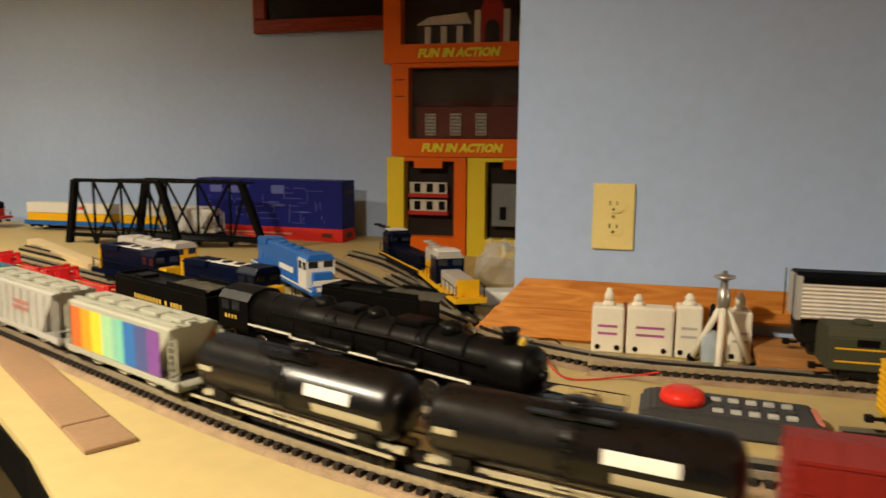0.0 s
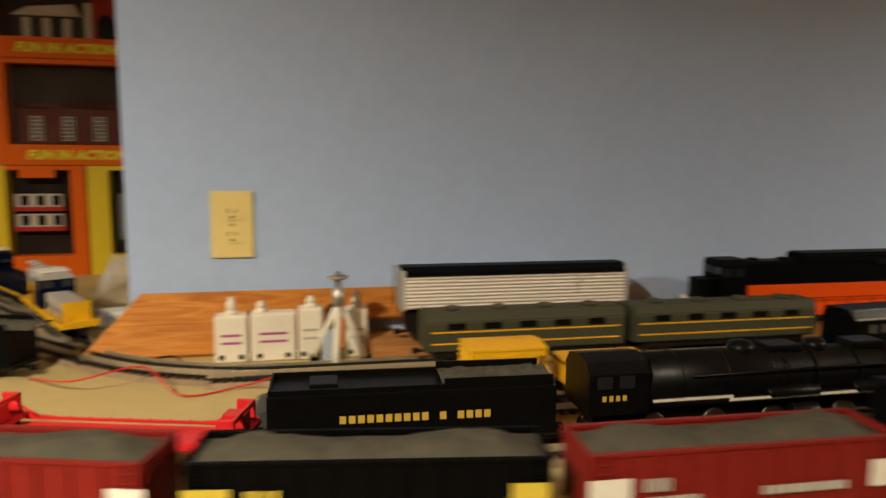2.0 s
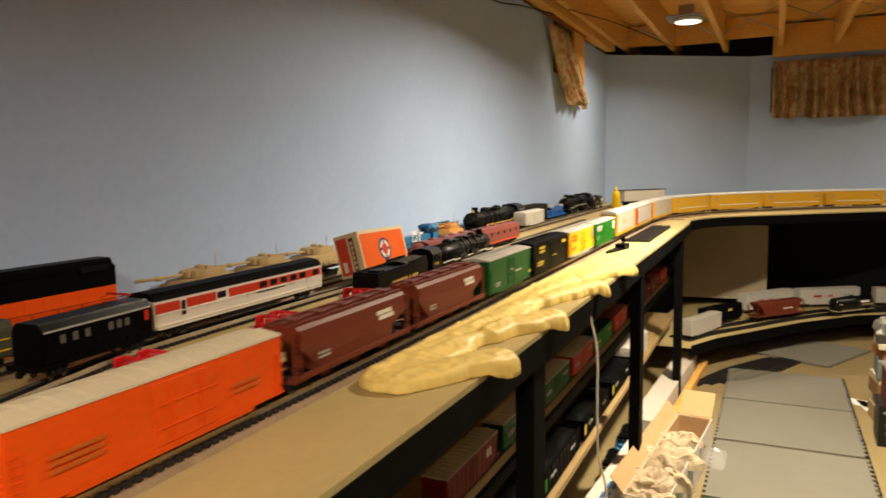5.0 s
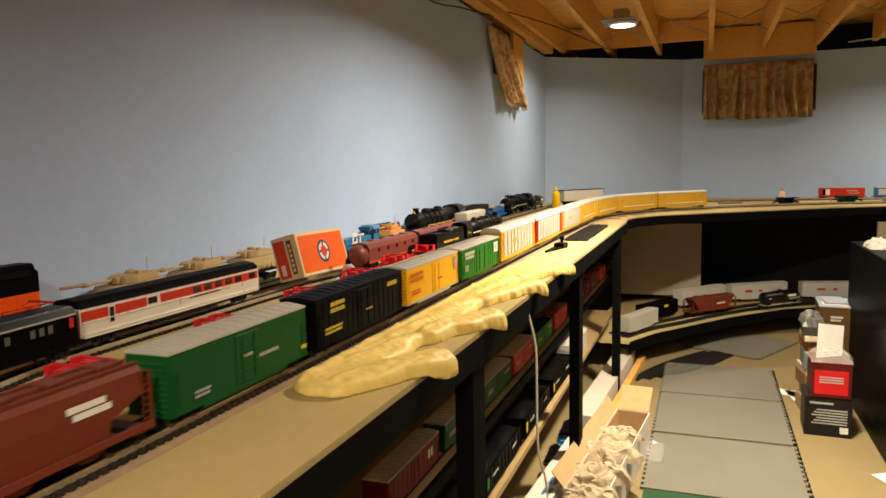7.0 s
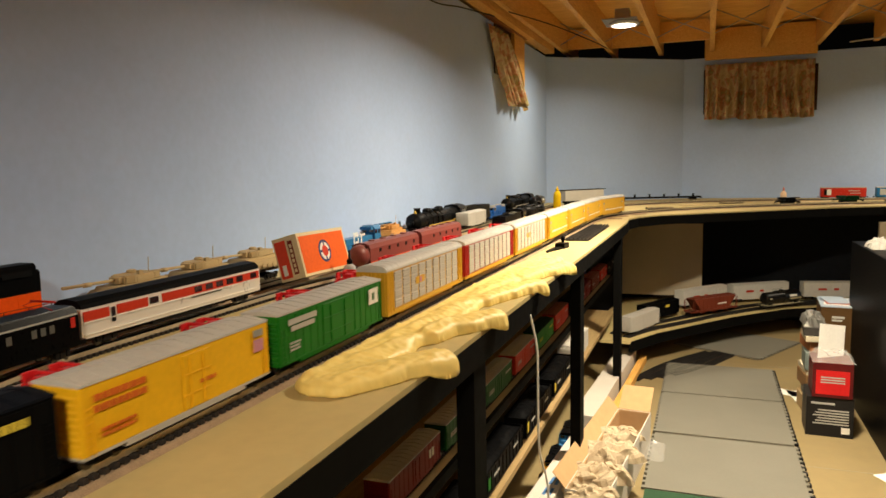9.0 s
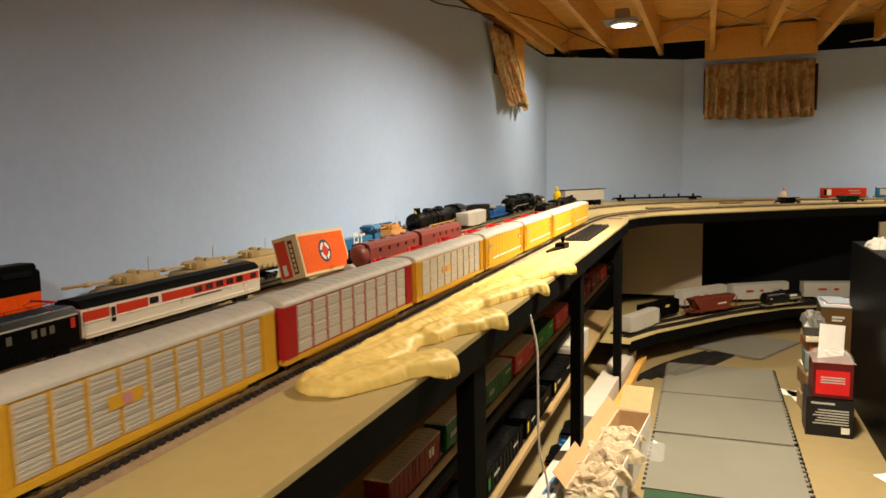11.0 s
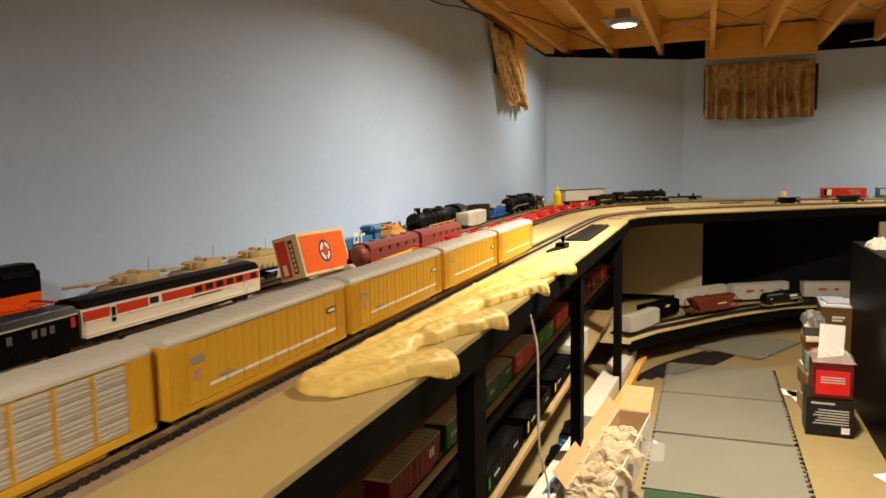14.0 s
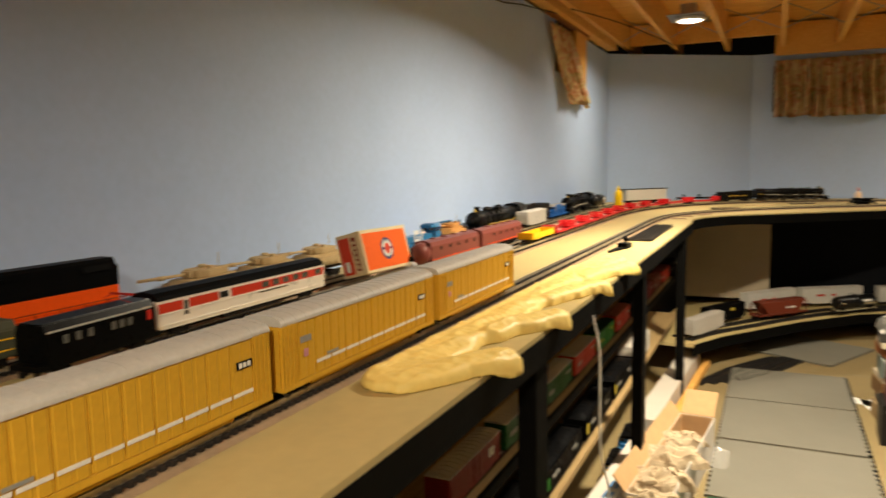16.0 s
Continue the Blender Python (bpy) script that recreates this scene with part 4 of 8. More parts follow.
    for y in (-0.0235, 0.0235):
        for g in (xs[:axles // 2], xs[axles // 2:]):
            part("side_rod", boxes([(g[0] - 0.004, g[-1] + 0.004, y - 0.001, y + 0.001, rw - 0.0075, rw - 0.0035)]), WHEEL, top)
    for x in (xs[axles // 2 - 1] + 0.035, x1 + 0.002):
        for y in (-0.027, 0.027):
            part("cylinder", lathe([(0.010, x - 0.018), (0.0115, x - 0.015), (0.0115, x + 0.015), (0.010, x + 0.018)], "x", 14, (0, y, 0.022)), SOOT, top)
    part("frame", boxes([(x0 - 0.05, x1 + 0.01, -0.014, 0.014, 0.016, 0.040), (x1 - 0.02, x1 + 0.036, -0.03, 0.03, 0.028, 0.033)]), SOOT, top)
    part("pilot", prism([(x1 + 0.018, 0.004), (x1 + 0.042, 0.004), (x1 + 0.030, 0.028), (x1 + 0.018, 0.030)], -0.028, 0.028, "y"), SOOT, top)
    part("headlamp", lathe([(0.006, x1 + 0.004), (0.006, x1 + 0.014), (0.0045, x1 + 0.0145)], "x", 12, (0, 0, zc - 0.002)), SOOT, top)
    part("bell", lathe([(0.006, 0), (0.004, 0.005), (0.002, 0.009)], "z", 10, (x1 - 0.018, 0, zc + r * 0.95)), GOLD, top)
    for x in (-L / 2 + 0.04, -L / 2 + 0.075, x1 + 0.02):
        s_ = shared("wheelset", "wheelset", wheelset_bm, WHEEL, top)
        s_.location = (x, 0, 0.0098)
    return top


def tender(name, label, length=0.33, words=None, at=None):
    top = thing(name, label=label, category="tender", at=at)
    L = length
    part("tank", box(-L / 2, L / 2, -0.033, 0.033, 0.022, 0.074, 0.002), SOOT, top)
    part("deck_edge", boxes([(-L / 2 + 0.002, 0.03, y, y + 0.002, 0.074, 0.080) for y in (-0.032, 0.030)] + [(-L / 2 + 0.002, -L / 2 + 0.004, -0.032, 0.032, 0.074, 0.080)] +
                            [(0.03, L / 2 - 0.004, y, y + 0.002, 0.074, 0.086) for y in (-0.032, 0.030)]), SOOT, top)
    bm = bmesh.new()
    n, m = 16, 8
    g = [[bm.verts.new((0.028 + 0.12 * i / n, -0.030 + 0.06 * j / m, 0.078 + 0.008 * math.sin(math.pi * j / m) * (0.6 + 0.4 * i / n) + 0.004 * noise.noise((i * 1.3, j * 1.3, 2)))) for j in range(m + 1)]
         for i in range(n + 1)]
    for i in range(n):
        for j in range(m):
            bm.faces.new((g[i][j], g[i + 1][j], g[i + 1][j + 1], g[i][j + 1]))
    part("coal", bm, COAL, top, "heaped coal load")
    part("hatch", box(-0.11, -0.08, -0.016, 0.016, 0.073, 0.080, 0.002), SOOT, top)
    part("frame", boxes([(-L / 2 - 0.005, L / 2 + 0.005, -0.03, 0.03, 0.017, 0.023)]), IRON, top)
    if words:
        words_on(top, words, 0.0115, 0.0, 0.047, 0.0335, GOLD, "gold lettering", 1.25)
    running_gear(top, L + 0.02, 0.07)
    return top


CARS_B = []
e = steam_engine("steam_locomotive", "long black articulated steam locomotive with pale running-board edge", 0.61, 6)
CARS_B.append((e, 9.730, 10.350))
e = tender("coal_tender", "black coal tender with gold lettering", 0.305, "CHESAPEAKE & OHIO")
CARS_B.append((e, 10.353, 10.672))
WELL = well_car("well_car", 0.305, "red openwork well car of the second train")
CARS_B.append((WELL, 10.68, 10.99))
for k in range(1, 10):
    a = 10.68 + 0.312 * k
    CARS_B.append((copy_thing(WELL, Matrix()), a, a + 0.31))
e = thing("flat_car", label="yellow low-sided flat car at the end of the red cars", category="flat car")
part("body", boxes([(-0.15, 0.15, -0.033, 0.033, 0.018, 0.024), (-0.15, 0.15, -0.033, -0.030, 0.022, 0.042), (-0.15, 0.15, 0.030, 0.033, 0.022, 0.042)]), paint("yellow"), e)
part("end", boxes([(-0.15, -0.146, -0.033, 0.033, 0.024, 0.045), (0.146, 0.15, -0.033, 0.033, 0.024, 0.045)]), paint("yellow"), e)
running_gear(e, 0.31)
CARS_B.append((e, 13.81, 14.13))

# ---- sidings and the cars that stand on them ----
track("siding_track", Line([(x, 1.245) for x in np.arange(-0.1, 6.01, 0.1)]), 0.0, 6.0, label="siding track with three rails on dark ties")
track("siding_track", Line([(x, 1.045 + 0.105 * ease(x, 0.55, 1.15) - 0.055 * ease(x, 1.7, 2.3)) for x in np.arange(0.2, 4.51, 0.1)]), 0.0, 4.2, bed=False, label="inner siding track with dark ties")
SR = T + 0.019


def stand(ob, x, y, z=SR, turn=0.0):
    ob.matrix_world = pose(x, y, z, 0, 0, turn)
    return ob


def diesel(name, label, length, low, high, stripe=None, nose=None, cab_at=0.24, cab_color=None, height=0.088, rail=True, roof=None):
    """A hood-type diesel: walkway sill, long hood with louvres and fans, cab with windows, short nose, handrails, fuel tank."""
    top = thing(name, label=label, category="locomotive")
    L = length
    lo, hi = paint(low, 0.35), paint(high, 0.35)
    part("sill", boxes([(-L / 2, L / 2, -0.032, 0.032, 0.020, 0.030)]), lo, top)
    xc = -L / 2 + L * cab_at
    mid = 0.030 + (height - 0.030) * 0.5
    hood = part("long_hood", box(xc + 0.028, L / 2 - 0.025, -0.021, 0.021, 0.029, mid, 0.001, 1), lo, top)
    part("hood_top", prism([(-0.021, mid), (0.021, mid), (0.021, height - 0.008), (0.016, height - 0.004), (-0.016, height - 0.004), (-0.021, height - 0.008)], xc + 0.028, L / 2 - 0.025), hi, top)
    part("radiator", prism([(-0.026, height - 0.014), (0.026, height - 0.014), (0.024, height - 0.002), (-0.024, height - 0.002)], L / 2 - 0.11, L / 2 - 0.045), paint(roof) if roof else hi, top)
    for k in range(4):
        x = xc + 0.06 + (L * 0.5) * k / 4
        part("roof_fan", lathe([(0.011, 0), (0.011, 0.004), (0.009, 0.005)], "z", 16, (x, 0, height - 0.0045)), paint(roof) if roof else hi, top)
    for k in range(9):
        x = xc + 0.04 + (L / 2 - 0.03 - xc - 0.05) * k / 9
        for y in (-1, 1):
            a, b = sorted((y * 0.021, y * 0.0216))
            part("hood_door", boxes([(x, x + 0.013, a, b, 0.034, mid - 0.003), (x + 0.011, x + 0.012, a - 0.0006, b + 0.0006, 0.04, 0.048)]), lo, hood)
    cab = part("cab", prism([(-0.031, 0.03), (0.031, 0.03), (0.031, height - 0.010), (0.022, height), (-0.022, height), (-0.031, height - 0.010)], xc - 0.022, xc + 0.029), paint(cab_color or low, 0.35), top)
    part("cab_roof", prism([(-0.0315, height - 0.011), (0.0315, height - 0.011), (0.0225, height + 0.001), (-0.0225, height + 0.001)], xc - 0.024, xc + 0.031), paint(roof or high), top)
    for y in (-1, 1):
        a, b = sorted((y * 0.0308, y * 0.0318))
        for x in (xc - 0.012, xc + 0.014):
            part("window", boxes([(x - 0.0085, x + 0.0085, a, b, height - 0.030, height - 0.014)]), GLASS, cab)
    for s in (-0.0226, 0.0286):
        for y in (-0.016, 0.016):
            part("window", boxes([(xc + s, xc + s + 0.001, y - 0.010, y + 0.010, height - 0.026, height - 0.013)]), GLASS, cab)
    part("nose", box(-L / 2 + 0.022, xc - 0.0215, -0.020, 0.020, 0.029, height - 0.034, 0.003), paint(nose or low, 0.35), top)
    if rail:
        bms = []
        for y in (-0.0305, 0.0305):
            bms.append(rod([(-L / 2 + 0.015, y, 0.052), (L / 2 - 0.012, y, 0.052)], 0.0008, 5))
            bms += [rod([(x, y, 0.03), (x, y, 0.052)], 0.0008, 5) for x in np.linspace(-L / 2 + 0.015, L / 2 - 0.012, 10)]
        for s in (-1, 1):
            bms += [rod([(s * (L / 2 - 0.003), y, 0.02), (s * (L / 2 - 0.003), y, 0.054)], 0.001, 5) for y in (-0.028, 0.028)]
        part("handrail", join(*bms), DARKP, top)
    if stripe:
        for y in (-1, 1):
            a, b = sorted((y * 0.0321, y * 0.0332))
            part("stripe", boxes([(-L / 2 + 0.002, L / 2 - 0.002, a, b, 0.0275, 0.031)]), paint(stripe), top)
    part("fuel_tank", box(-0.045, 0.045, -0.027, 0.027, 0.006, 0.020, 0.004), IRON, top)
    running_gear(top, L + 0.01, 0.075)
    return top


# orange and black six-axle diesel, raised on planks by the wall
PLANK = wood("stacked_plank", (0.40, 0.17, 0.05), (0.58, 0.28, 0.09), scale=5)
d = thing("plank_stack", label="stack of varnished laminate planks along the wall", category="planks")
for k, (x0, x1, y0, y1, z0, z1) in enumerate([(0.15, 1.26, 1.285, 1.425, 0, 0.013), (0.15, 1.26, 1.288, 1.424, 0.013, 0.026)]):
    part("plank", box(x0, x1, y0, y1, T + z0, T + z1, 0.001, 1), PLANK, d)
PZ = T + 0.026
c = diesel("diesel_locomotive", "orange and black six-axle diesel locomotive on the planks", 0.50, "orange", "black", height=0.126, cab_at=0.16, cab_color="black", nose="black", roof="black")
stand(c, 0.978, 1.345, PZ)
part("raised_hood", prism([(-0.024, 0.118), (0.024, 0.118), (0.024, 0.130), (0.018, 0.136), (-0.018, 0.136), (-0.024, 0.130)], -0.02, 0.215), paint("black", 0.35), c)
part("bell_front", lathe([(0.010, 0), (0.012, 0.004), (0.010, 0.008)], "x", 12, (-0.252, 0, 0.050)), WHITE, c, "white front lamp plate")
# silver ribbed car with a black roof
c = thing("stock_car", label="silver ribbed-side car with a black rounded roof", category="freight car")
SILV = mat("ribbed_silver", (0.86, 0.81, 0.73), 0.30, 0.22, 0.02, 6, spec=0.5)
part("body", boxes([(-0.195, 0.195, -0.031, 0.031, 0.058, 0.114)]), SILV, c)
for k in range(9):
    part("side_rib", boxes([(-0.195, 0.195, -0.0340, 0.0340, 0.0595 + 0.0060 * k, 0.0630 + 0.0060 * k)], 0.0012), SILV, c)
part("roof", prism([(-0.033, 0.112), (0.033, 0.112), (0.030, 0.120), (0.015, 0.127), (-0.015, 0.127), (-0.030, 0.120)], -0.199, 0.199), paint("black"), c, "black rounded roof")
part("end", boxes([(-0.200, -0.194, -0.033, 0.033, 0.056, 0.122), (0.194, 0.200, -0.033, 0.033, 0.056, 0.122)]), GPRINT, c)
part("underframe", boxes([(-0.19, 0.19, -0.02, 0.02, 0.018, 0.058), (-0.13, -0.02, -0.03, 0.03, 0.030, 0.058), (0.03, 0.1, -0.03, 0.03, 0.034, 0.058)]), IRON, c)
part("end_rail", join(*[rod([(-0.205, y, 0.05), (-0.205, y, 0.125)], 0.001, 5) for y in (-0.03, 0.03)]), DARKP, c)
running_gear(c, 0.40)
stand(c, 0.40, 1.345, PZ)
# two dusty olive engines with yellow lines
for x, n in ((0.385, 0.33), (0.735, 0.34)):
    c = thing("boxcab_locomotive", label="dusty olive diesel unit with thin yellow lines", category="locomotive", group="olive diesel units")
    p = paint("olive", 0.6)
    part("body", prism([(-0.032, 0.018), (0.032, 0.018), (0.032, 0.064), (0.024, 0.078), (-0.024, 0.078), (-0.032, 0.064)], -n / 2, n / 2, bevel=0.002), p, c)
    for y in (-1, 1):
        a, b = sorted((y * 0.0321, y * 0.0330))
        for z in (0.030, 0.048):
            part("stripe", boxes([(-n / 2 + 0.01, n / 2 - 0.01, a, b, z, z + 0.0022)]), paint("yellow"), c)
        for x2 in np.linspace(-n / 2 + 0.05, n / 2 - 0.05, 5):
            part("grille", boxes([(x2 - 0.014, x2 + 0.014, a, b, 0.053, 0.063)]), DARKP, c)
    for x2 in np.linspace(-n / 2 + 0.05, n / 2 - 0.05, 4):
        part("roof_fan", lathe([(0.013, 0), (0.013, 0.004), (0.010, 0.006)], "z", 16, (x2, 0, 0.0775)), p, c)
    part("underframe", boxes([(-n / 2 + 0.02, n / 2 - 0.02, -0.026, 0.026, 0.008, 0.019)]), IRON, c)
    running_gear(c, n + 0.01)
    stand(c, x, 1.245)
# silver and red streamlined coach
c = thing("passenger_coach", label="silver streamlined coach with a red window band", category="passenger car")
part("body", prism([(-0.0325, 0.020), (0.0325, 0.020), (0.0335, 0.055), (0.0325, 0.076), (-0.0325, 0.076), (-0.0335, 0.055)], -0.295, 0.295), SILV, c)
part("roof", prism([(-0.033, 0.075), (0.033, 0.075), (0.031, 0.083), (0.022, 0.090), (0, 0.093), (-0.022, 0.090), (-0.031, 0.083)], -0.293, 0.293), paint("black"), c, "dark rounded roof")
for y in (-1, 1):
    a, b = sorted((y * 0.0328, y * 0.0342))
    part("red_band", boxes([(-0.29, -0.225, a, b, 0.052, 0.070), (-0.205, -0.118, a, b, 0.052, 0.070), (-0.075, 0.29, a, b, 0.052, 0.070)]), mat("coach_red", (0.55, 0.045, 0.02), 0.4), c, "red window band")
    a, b = sorted((y * 0.0340, y * 0.0347))
    for x in (-0.215, -0.10, 0.045, 0.085, 0.125, 0.165, 0.205, 0.265):
        w = 0.010 if x == -0.215 else 0.026
        part("window", boxes([(x - w / 2, x + w / 2, a, b, 0.040 if x == -0.215 else 0.055, 0.068)]), GLASS, c)
    for z in (0.026, 0.048):
        part("flute", boxes([(-0.29, 0.29, min(y * 0.033, y * 0.0348), max(y * 0.033, y * 0.0348), z, z + 0.0022)]), SILV, c)
    part("name_strip", boxes([(0.02, 0.13, min(y * 0.034, y * 0.0352), max(y * 0.034, y * 0.0352), 0.0455, 0.0475)]), DARKP, c)
part("underframe", boxes([(-0.28, 0.28, -0.022, 0.022, 0.012, 0.021), (-0.1, 0.1, -0.028, 0.028, 0.010, 0.021)]), IRON, c)
part("end_door", boxes([(0.2945, 0.2965, -0.012, 0.012, 0.024, 0.07)]), GLASS, c)
running_gear(c, 0.60, 0.075)
c.matrix_world = pose(1.378, 1.150, SR) @ Matrix.Scale(0.92, 4, (1, 0, 0))
# black electric engine
c = thing("electric_locomotive", label="black electric locomotive with a red roof pantograph", category="locomotive")
p = mat("gloss_black", (0.003, 0.003, 0.003), 0.3, vary=0.1, spec=0.05)
part("body", prism([(-0.032, 0.024), (0.032, 0.024), (0.032, 0.070), (0.024, 0.082), (-0.024, 0.082), (-0.032, 0.070)], -0.19, 0.19, bevel=0.002), p, c)
part("deck", boxes([(-0.215, 0.215, -0.03, 0.03, 0.018, 0.026)]), p, c)
for y in (-1, 1):
    a, b = sorted((y * 0.0318, y * 0.0330))
    part("stripe", boxes([(-0.185, 0.185, a, b, 0.069, 0.0715)]), GPRINT, c, "pale line under the roof")
    for x in (-0.13, -0.09, -0.05, 0.03, 0.06, 0.09):
        part("window", boxes([(x - 0.008, x + 0.008, a, b, 0.050, 0.062)]), mat("pale_window", (0.12, 0.115, 0.10), 0.3), c)
    part("emblem", boxes([(0.158, 0.174, a, b, 0.050, 0.066)]), mat("keystone_red", (0.5, 0.03, 0.02), 0.4), c, "small red shield")
part("pantograph", join(*[rod([(0.12, y, 0.082), (0.08, y, 0.092), (0.12, y, 0.095)], 0.0012, 5) for y in (-0.018, 0.018)], rod([(0.12, -0.026, 0.095), (0.12, 0.026, 0.095)], 0.002)),
     mat("pantograph_red", (0.45, 0.02, 0.015), 0.4), c)
running_gear(c, 0.43, 0.08)
c.matrix_world = pose(0.962, 1.112, SR, 0, 0, 5) @ Matrix.Diagonal((0.60, 1, 1.1, 1))
c = thing("flat_car", label="dark flat car with a cream load board", category="flat car")
part("deck", boxes([(-0.085, 0.085, -0.03, 0.03, 0.020, 0.027)]), IRON, c)
part("load", boxes([(-0.07, 0.075, -0.028, 0.028, 0.027, 0.044)], 0.001), mat("cream_board", (0.55, 0.47, 0.32), 0.6), c, "cream board load")
running_gear(c, 0.18, 0.04)
stand(c, 0.575, 1.045)
# short yellow boxcar and a low yellow car beside it
c = boxcar("boxcar", 0.135, "yellow", "short bright yellow boxcar with dark emblem", height=0.076, ribs=2, door=(0.0, 0.03), group="yellow maintenance cars")
both_sides(c, "emblem", [(0.01, 0.05, 0.012, 0.014), (0.045, 0.066, 0.010, 0.010)], 0.0352, mat("brown_print", (0.2, 0.1, 0.02), 0.5), "dark emblem patch")
c.matrix_world = pose(0.292, 1.043, SR) @ Matrix.Scale(0.93, 4)
c = thing("dump_car", label="low yellow side-dump car", category="freight car", group="yellow maintenance cars")
part("body", prism([(-0.030, 0.022), (0.030, 0.022), (0.034, 0.050), (0.028, 0.053), (-0.028, 0.053), (-0.034, 0.050)], -0.06, 0.06), paint("yellow"), c)
part("rib", boxes([(-0.06, 0.06, -0.036, 0.036, 0.046, 0.050)]), paint("cream"), c)
running_gear(c, 0.13, 0.035)
stand(c, 0.432, 1.045)
# maroon streamlined pair
for x, nose in ((2.33, True), (2.81, False)):
    c = thing("streamlined_locomotive", label="maroon streamlined diesel " + ("cab unit with a rounded nose" if nose else "booster unit"), category="locomotive", group="maroon streamlined pair")
    p = paint("rust", 0.35)
    n = 0.45
    bm = prism([(-0.0325, 0.018), (0.0325, 0.018), (0.0325, 0.066), (0.026, 0.079), (0.010, 0.084), (-0.010, 0.084), (-0.026, 0.079), (-0.0325, 0.066)], -n / 2 + (0.05 if nose else 0), n / 2)
    part("body", bm, p, c)
    if nose:
        part("nose", moved(lathe([(0.031, 0.0), (0.030, 0.025), (0.025, 0.042), (0.014, 0.051), (0.001, 0.053)], "x", 24), Matrix.Translation((-n / 2 + 0.052, 0, 0.045)) @ Matrix.Diagonal((-1, 1.03, 1.15, 1))), p, c)
        for y in (-0.014, 0.014):
            part("windshield", boxes([(-n / 2 + 0.040, -n / 2 + 0.046, y - 0.010, y + 0.010, 0.066, 0.076)]), GLASS, c)
    for y in (-1, 1):
        a, b = sorted((y * 0.0326, y * 0.0333))
        for k in range(5):
            part("porthole", boxes([(-0.11 + 0.07 * k, -0.095 + 0.07 * k, a, b, 0.050, 0.062)]), DARKP, c)
        part("stripe", boxes([(-n / 2 + 0.05, n / 2, a, b, 0.022, 0.0245)]), paint("orange"), c)
    for k in range(4):
        part("roof_fan", lathe([(0.011, 0), (0.011, 0.004), (0.008, 0.005)], "z", 14, (-0.1 + 0.085 * k, 0, 0.083)), p, c)
    part("underframe", boxes([(-n / 2 + 0.06, n / 2 - 0.02, -0.026, 0.026, 0.008, 0.019)]), IRON, c)
    running_gear(c, n + 0.01, 0.08)
    stand(c, x, 1.09)
# tan tanks on dark flat cars by the wall
TAN, SAND = paint("tan", 0.7), mat("orange_tan", (0.55, 0.28, 0.09), 0.7, vary=0.15)


def toy_tank(x, y, label, m, turn, gun=0.13):
    c = thing("toy_tank", label=label, category="toy tank", group="toy tanks")
    hull = [(-0.075, 0.014), (-0.062, 0.034), (0.070, 0.036), (0.078, 0.022), (0.066, 0.010), (-0.060, 0.008)]
    part("hull", prism(hull, -0.028, 0.028, "y", 0.001), m, c)
    for s in (-1, 1):
        a, b = sorted((s * 0.028, s * 0.040))
        part("track_guard", prism([(-0.08, 0.012), (-0.066, 0.026), (0.072, 0.027), (0.082, 0.014), (0.062, 0.001), (-0.062, 0.001)], a, b, "y", 0.001), m, c)
        for k in range(6):
            part("road_wheel", lathe([(0.008, s * 0.0395), (0.008, s * 0.0425)], "y", 12, (-0.052 + 0.021 * k, 0, 0.009)), m, c)
    t = part("turret", prism([(-0.036, -0.02), (-0.016, -0.03), (0.038, -0.026), (0.044, 0.0), (0.038, 0.026), (-0.016, 0.03), (-0.036, 0.02)], 0.034, 0.052, "z", 0.003), m, c)
    part("gun", join(rod([(-0.03, 0, 0.044), (-0.03 - gun, 0, 0.049)], 0.0034, 8), rod([(-0.06 - gun * 0.3, 0, 0.046), (-0.075 - gun * 0.3, 0, 0.0465)], 0.005, 8)), m, t)
    part("hatch", lathe([(0.010, 0.052), (0.010, 0.057), (0.006, 0.059)], "z", 12, (0.012, 0.010, 0)), m, t)
    part("antenna", rod([(0.03, -0.016, 0.052), (0.032, -0.016, 0.085)], 0.0008, 5), m, t)
    part("mantlet", box(-0.044, -0.030, -0.013, 0.013, 0.037, 0.051, 0.002), m, t)
    part("stowage", boxes([(0.040, 0.056, -0.022, 0.022, 0.036, 0.050), (-0.005, 0.006, -0.026, -0.018, 0.050, 0.060)], 0.001), m, t)
    c.matrix_world = pose(x, y, T + 0.043, 0, 0, turn) @ Matrix.Diagonal((1.25, 1.15, 1.08, 1))
    f = thing("flat_car", label="dark flat car that carries a toy tank", category="flat car", group="tank flat cars")
    part("deck", boxes([(-0.105, 0.105, -0.034, 0.034, 0.032, 0.042)]), mat("deck_brown", (0.09, 0.06, 0.04), 0.7), f)
    running_gear(f, 0.22, 0.05)
    f.matrix_world = pose(x, y, T + 0.001, 0, 0, 0)


for x in (1.47, 1.71, 1.955):
    toy_tank(x, 1.352, "tan toy battle tank with a long gun on a flat car", TAN, random.uniform(-3, 3))
toy_tank(2.90, 1.335, "orange-tan toy battle tank on a flat car", SAND, 8, 0.10)
c = diesel("diesel_locomotive", "blue hood diesel with white initials and handrails", 0.33, "gt_blue", "gt_blue", stripe="white", height=0.108, cab_at=0.80, roof="gt_blue")
both_sides(c, "emblem", [(-0.085, 0.070, 0.009, 0.034), (-0.068, 0.083, 0.036, 0.008), (-0.062, 0.057, 0.026, 0.008), (-0.052, 0.065, 0.008, 0.016), (-0.026, 0.068, 0.009, 0.030), (-0.014, 0.083, 0.040, 0.008)], 0.0222, WHITE, "large white initials as bars")
stand(c, 2.62, 1.335, T + 0.002)
